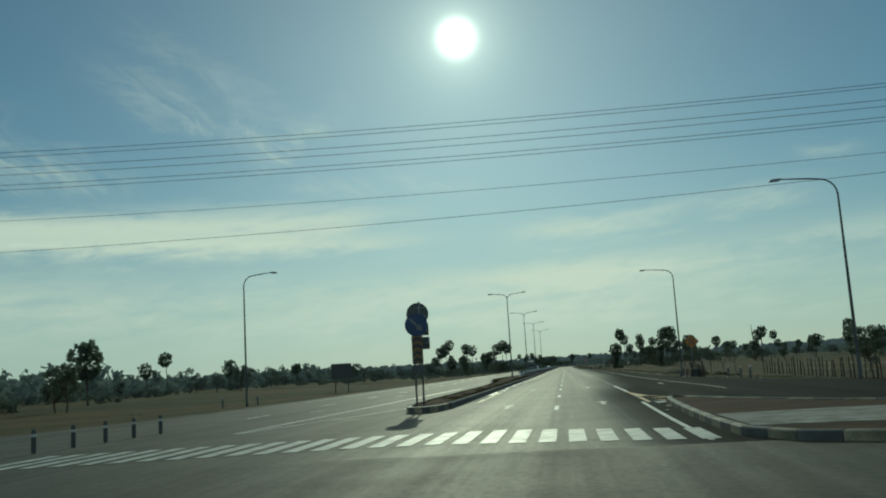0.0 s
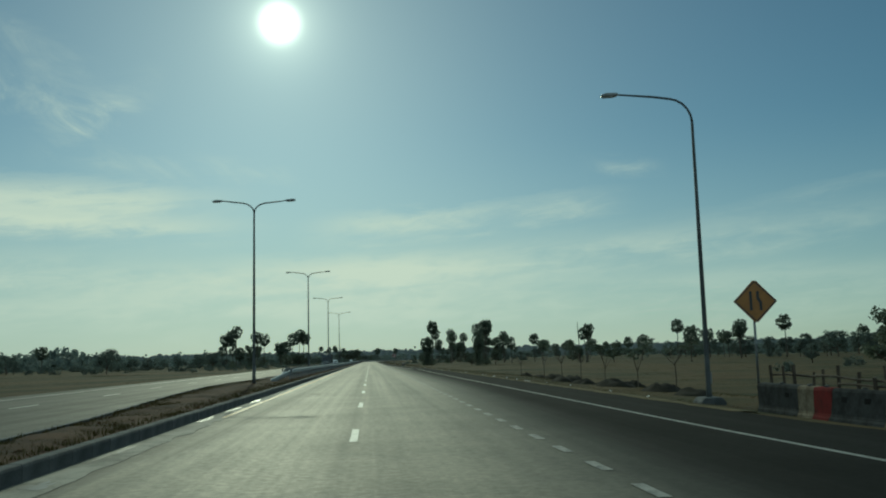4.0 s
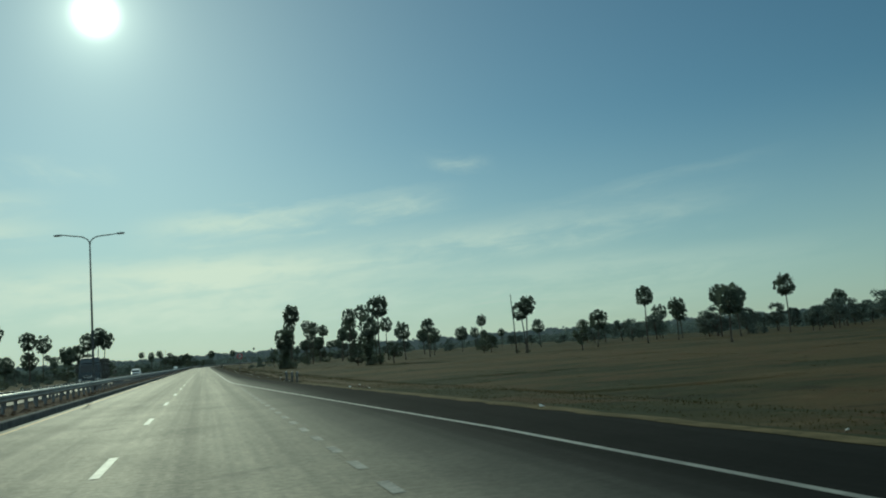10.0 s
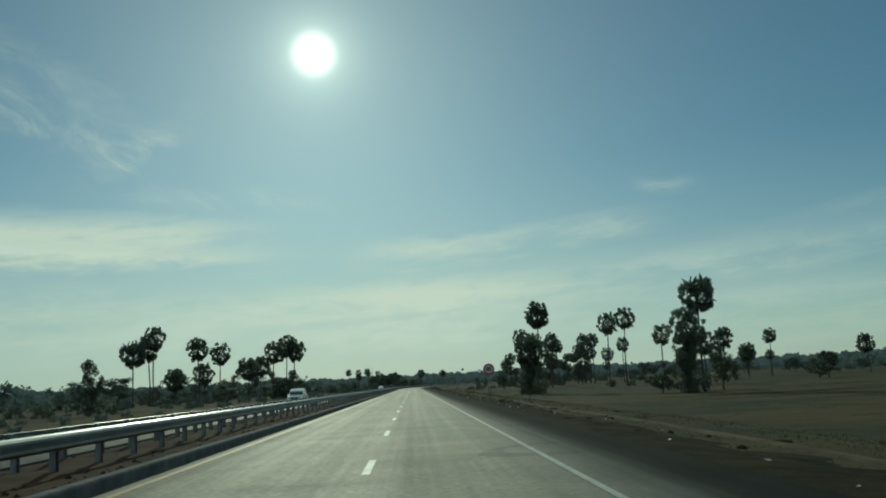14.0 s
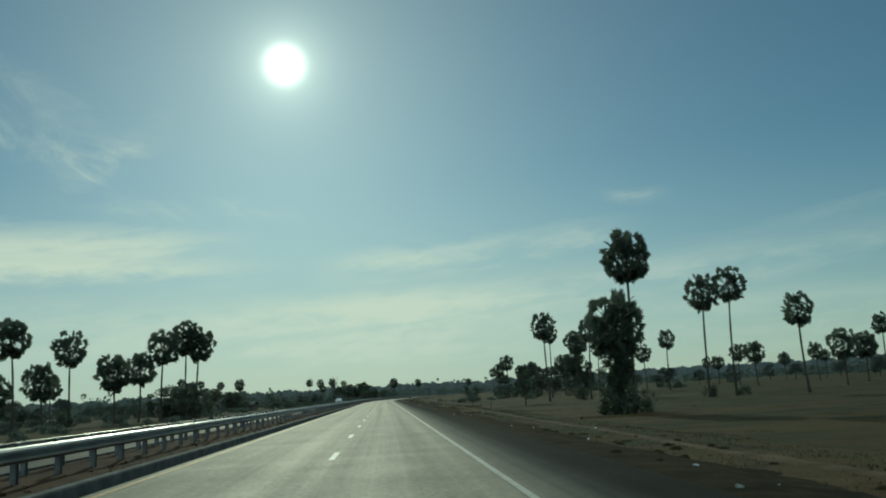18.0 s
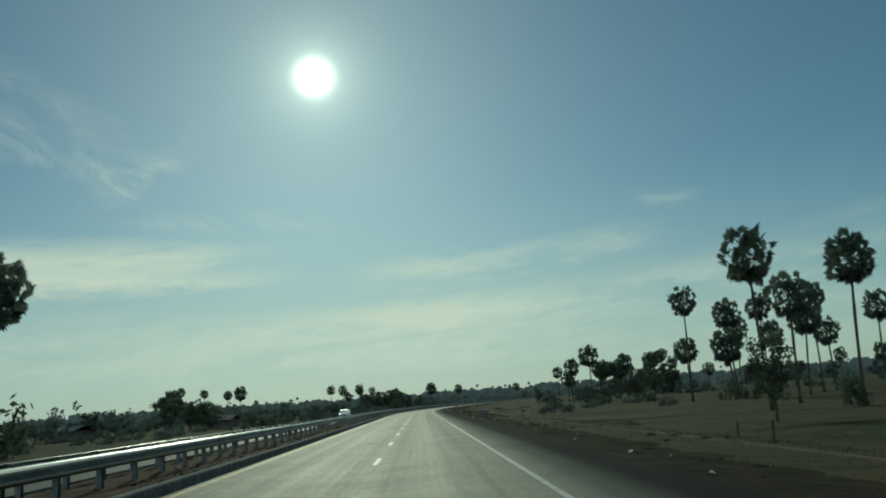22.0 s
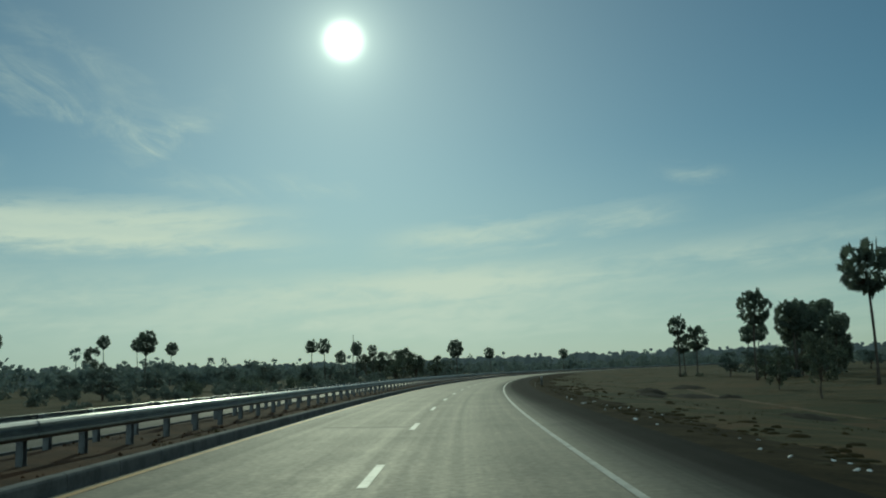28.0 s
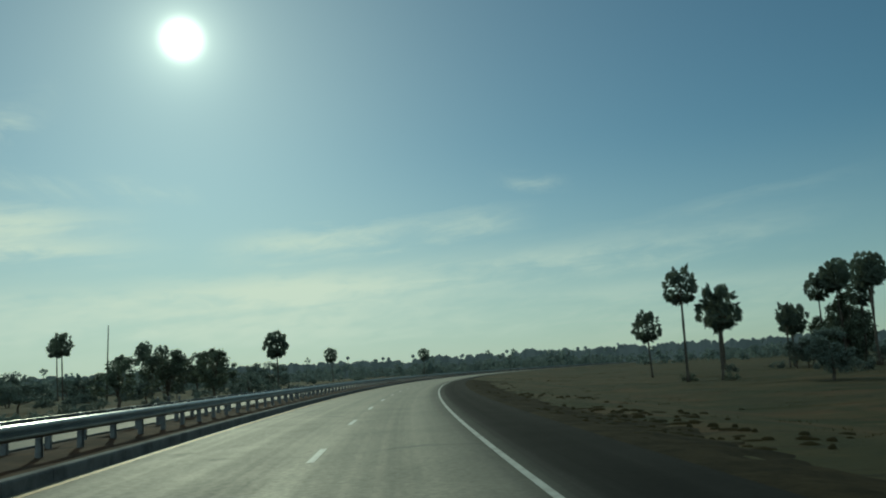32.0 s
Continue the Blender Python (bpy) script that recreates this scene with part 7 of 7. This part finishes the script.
bush(-52.5, 408.0, 2.2, 3.4)
broadleaf(41.6, 127.5, 6.4, 4, "flat-topped spreading tree with sparse leaves in the field", 0.8)


# ---- vehicles on the opposite carriageway ----
def wheel(parent, x, y, r, w, name="wheel"):
    bm = bmesh.new()
    prof = [(-w / 2, r * 0.62), (-w / 2, r * 0.93), (-w * 0.38, r), (w * 0.38, r), (w / 2, r * 0.93), (w / 2, r * 0.62)]
    n = 22
    rings = [[bm.verts.new((px, pr * math.cos(2 * math.pi * i / n), pr * math.sin(2 * math.pi * i / n))) for i in range(n)] for px, pr in prof]
    for a, b in zip(rings, rings[1:] + rings[:1]):
        for i in range(n):
            bm.faces.new((a[i], a[(i + 1) % n], b[(i + 1) % n], b[i]))
    bmesh.ops.recalc_face_normals(bm, faces=bm.faces[:])
    wh = part(name, bm, RUBBER, parent)
    wh.location = (x, y, r)
    bm = bmesh.new()
    tube(bm, [(-w * 0.42, 0, 0), (w * 0.42, 0, 0)], r * 0.63, 18)
    for k in range(6):
        a = k * math.pi / 3
        for s in (-1, 1):
            tube(bm, [(s * w * 0.42, math.cos(a) * r * 0.35, math.sin(a) * r * 0.35), (s * w * 0.46, math.cos(a) * r * 0.35, math.sin(a) * r * 0.35)], r * 0.07, 6)
    part("rim", bm, POST_STEEL, wh)


def side_shape(name, outline, half, mat, parent, bevel=0.05, taper=None):
    """A body drawn across from a side outline in (y, z)."""
    bm = bmesh.new()
    a = [bm.verts.new((-half, y, z)) for y, z in outline]
    b = [bm.verts.new((half, y, z)) for y, z in outline]
    n = len(outline)
    bm.faces.new(a)
    bm.faces.new(b[::-1])
    for i in range(n):
        bm.faces.new((a[i], b[i], b[(i + 1) % n], a[(i + 1) % n]))
    if taper:
        z0, z1, f = taper
        for v in bm.verts:
            if v.co.z > z0:
                v.co.x *= 1 - (1 - f) * min((v.co.z - z0) / (z1 - z0), 1)
    bmesh.ops.recalc_face_normals(bm, faces=bm.faces[:])
    if bevel:
        bmesh.ops.bevel(bm, geom=bm.edges[:], offset=bevel, segments=2, affect="EDGES")
    return part(name, bm, mat, parent, smooth=False)


def pane(name, corners, parent, thick=0.012):
    bm = bmesh.new()
    c = [Vector(p) for p in corners]
    nrm = (c[1] - c[0]).cross(c[2] - c[0]).normalized() * thick
    a = [bm.verts.new(p) for p in c]
    b = [bm.verts.new(p + nrm) for p in c]
    n = len(c)
    bm.faces.new(a[::-1])
    bm.faces.new(b)
    for i in range(n):
        bm.faces.new((a[i], a[(i + 1) % n], b[(i + 1) % n], b[i]))
    bmesh.ops.recalc_face_normals(bm, faces=bm.faces[:])
    return part(name, bm, DARK_GLASS, parent)


def block(name, mat, parent, x0, y0, z0, x1, y1, z1, bevel=0.01):
    bm = bmesh.new()
    box(bm, x0, y0, z0, x1, y1, z1, bevel)
    return part(name, bm, mat, parent)


def cargo_truck(m):
    """Front at y = 0, facing -y."""
    t = thing("cargo_truck", m, "dark blue-grey cargo truck with a high slatted box driving towards us", "truck")
    side_shape("cab", [(0.0, 0.55), (0.0, 1.45), (0.12, 1.55), (0.42, 2.55), (0.62, 2.66), (1.85, 2.70), (1.95, 0.55)], 1.12, CAB_PAINT, t, 0.06)
    side_shape("wind_deflector", [(0.55, 2.70), (1.05, 3.25), (1.7, 3.38), (1.85, 3.36), (1.85, 2.72)], 1.0, CAB_PAINT, t, 0.05)
    pane("windscreen", [(-0.98, 0.09, 1.62), (0.98, 0.09, 1.62), (0.94, 0.385, 2.50), (-0.94, 0.385, 2.50)][::-1], t)
    for s in (-1, 1):
        pane("side_window", [(s * 1.115, 0.42, 1.6), (s * 1.115, 1.35, 1.6), (s * 1.115, 1.35, 2.35), (s * 1.115, 0.62, 2.35)][::(1 if s > 0 else -1)], t)
        block("headlight", CHROME, t, s * 0.95 - 0.16, -0.03, 0.72, s * 0.95 + 0.16, 0.04, 0.92, 0.02)
        block("mirror", BLACK_PAINT, t, s * 1.32 - 0.08, 0.12, 1.7, s * 1.32 + 0.08, 0.22, 2.3, 0.02)
        bm = bmesh.new()
        tube(bm, [(s * 1.1, 0.3, 2.35), (s * 1.32, 0.17, 2.28)], 0.018, 6)
        tube(bm, [(s * 1.1, 0.3, 1.75), (s * 1.32, 0.17, 1.75)], 0.018, 6)
        part("mirror_arm", bm, BLACK_PAINT, t)
        block("step", BLACK_PAINT, t, s * 0.95 - 0.2, 0.5, 0.4, s * 0.95 + 0.2, 1.1, 0.5, 0.02)
    block("bumper", CAB_PAINT, t, -1.15, -0.08, 0.40, 1.15, 0.10, 0.68, 0.03)
    block("grille", BLACK_PAINT, t, -0.7, -0.035, 0.98, 0.7, 0.02, 1.32, 0.02)
    for k in range(4):
        block("grille_bar", CHROME, t, -0.66, -0.05, 1.02 + 0.075 * k, 0.66, -0.036, 1.045 + 0.075 * k, 0.004)
    block("chassis", BLACK_PAINT, t, -0.45, 1.0, 0.62, 0.45, 9.6, 0.86, 0.02)
    block("cargo_floor", CARGO_PAINT, t, -1.2, 2.2, 0.98, 1.2, 9.8, 1.12, 0.01)
    for s in (-1, 1):
        block("cargo_wall", CARGO_PAINT, t, s * 1.17 - 0.03, 2.22, 1.12, s * 1.17 + 0.03, 9.78, 3.15, 0.005)
        for k in range(9):
            y = 2.3 + 0.925 * k
            block("cargo_rib", CARGO_PAINT, t, s * 1.23 - 0.04, y - 0.05, 1.0, s * 1.23 + 0.04, y + 0.05, 3.2, 0.008)
        for z in (1.55, 2.05, 2.6, 3.12):
            block("cargo_rail", POST_STEEL, t, s * 1.215 - 0.02, 2.22, z - 0.04, s * 1.215 + 0.02, 9.78, z + 0.04, 0.005)
        block("side_door", BLACK_PAINT, t, s * 1.225 - 0.015, 6.08, 1.25, s * 1.225 + 0.015, 6.9, 2.3, 0.005)
        block("fuel_tank" if s > 0 else "tool_box", BLACK_PAINT, t, s * 0.85 - 0.25, 3.2, 0.45, s * 0.85 + 0.25, 4.3, 0.9, 0.04)
    block("cargo_front", CARGO_PAINT, t, -1.2, 2.2, 1.12, 1.2, 2.26, 3.15, 0.005)
    block("cargo_tail", CARGO_PAINT, t, -1.2, 9.74, 1.12, 1.2, 9.8, 3.15, 0.005)
    for y in (1.0, 7.4, 8.65):
        for s in (-1, 1):
            wheel(t, s * 0.98, y, 0.50, 0.30)


def car_body(m, label, name, pickup):
    """Front at y = 0, facing -y."""
    c = thing(name, m, label, "pickup" if pickup else "car", "oncoming cars")
    L = 5.1 if pickup else 4.6
    low = [(0.0, 0.42), (0.02, 0.80), (0.20, 0.95), (1.25, 1.06), (L - 0.05, 1.06 if pickup else 1.08), (L, 0.95), (L, 0.42), (L - 0.5, 0.34), (0.35, 0.34)]
    side_shape("body", low, 0.90, CAR_WHITE, c, 0.07)
    if pickup:
        cab = [(1.15, 1.03), (1.95, 1.68), (2.2, 1.76), (3.25, 1.74), (3.5, 1.62), (3.62, 1.03)]
    else:
        cab = [(1.1, 1.03), (1.85, 1.58), (2.2, 1.68), (3.7, 1.66), (4.25, 1.5), (4.5, 1.03)]
    side_shape("cabin", cab, 0.84, CAR_WHITE, c, 0.05, (1.03, 1.75, 0.84))
    pane("windscreen", [(-0.74, 1.20, 1.09), (0.74, 1.20, 1.09), (0.64, 1.86, 1.60 if pickup else 1.545), (-0.64, 1.86, 1.60 if pickup else 1.545)][::-1], c, 0.03)
    yb = 3.5 if pickup else 4.2
    for s in (-1, 1):
        for y0, y1, y2, y3 in ((1.55, 2.25, 2.25, 2.0), (2.35, yb - 0.05, yb - 0.22, 2.35)):
            pane("side_window", [(s * 0.835, y0, 1.10), (s * 0.835, y1, 1.10), (s * 0.745, y2, 1.58), (s * 0.745, y3, 1.58)][::(1 if s > 0 else -1)], c, 0.03)
        block("headlight", CHROME, c, s * 0.70 - 0.16, -0.02, 0.72, s * 0.70 + 0.16, 0.10, 0.88, 0.02)
        block("mirror", CAR_WHITE, c, s * 0.98 - 0.08, 1.5, 1.05, s * 0.98 + 0.08, 1.62, 1.20, 0.02)
        block("tail_light", SIGN_RED, c, s * 0.82 - 0.07, L - 0.03, 0.75, s * 0.82 + 0.07, L + 0.015, 1.02, 0.01)
        wheel(c, s * 0.80, 0.85, 0.36, 0.22)
        wheel(c, s * 0.80, L - 1.05, 0.36, 0.22)
    block("grille", BLACK_PAINT, c, -0.48, -0.02, 0.62, 0.48, 0.03, 0.86, 0.02)
    block("number_plate", SIGN_WHITE, c, -0.24, -0.035, 0.46, 0.24, -0.015, 0.57, 0.004)
    block("bumper", BLACK_PAINT, c, -0.84, -0.05, 0.36, 0.84, 0.12, 0.46, 0.02)
    if pickup:
        block("cargo_bed", BLACK_PAINT, c, -0.74, 3.7, 1.05, 0.74, L - 0.1, 1.075, 0.005)
        bm = bmesh.new()
        for s in (-1, 1):
            tube(bm, [(s * 0.74, 3.8, 1.05), (s * 0.70, 3.85, 1.55), (s * 0.4, 3.9, 1.66)], 0.03, 8)
        tube(bm, [(-0.4, 3.9, 1.66), (0.4, 3.9, 1.66)], 0.03, 8)
        part("sports_bar", bm, CHROME, c)


cargo_truck(standing(291.5, -11.0))
car_body(standing(376.0, -12.1), "white pickup truck on the opposite carriageway", "pickup_truck", True)
car_body(standing(639.5, -12.2), "white car with bright headlights on the opposite carriageway", "car", False)


# ---- a low farm shed beyond the opposite carriageway ----
def farm_shed(x, y, w, d, turn):
    h = thing("farm_shed", pose(x, y, ground_at(x, y), 0, 0, turn), "low timber farm shed with a dull tin roof", "shed", "farm sheds")
    block("wall", HUT_WALL, h, -w / 2, -d / 2, -0.2, w / 2, d / 2, 2.2, 0.02)
    bm = bmesh.new()
    prism(bm, [(-w / 2 - 0.5, 2.1), (0, 3.3), (w / 2 + 0.5, 2.1), (w / 2 + 0.5, 2.18), (0, 3.4), (-w / 2 - 0.5, 2.18)], -d / 2 - 0.5, d / 2 + 0.5)
    part("roof", bm, ROOF_TIN, h)
    block("door", BLACK_PAINT, h, -0.5, -d / 2 - 0.03, 0, 0.5, -d / 2 + 0.02, 1.9, 0.01)


farm_shed(-50.5, 722, 6, 5, 80)
farm_shed(-78, 690, 9, 5, 75)
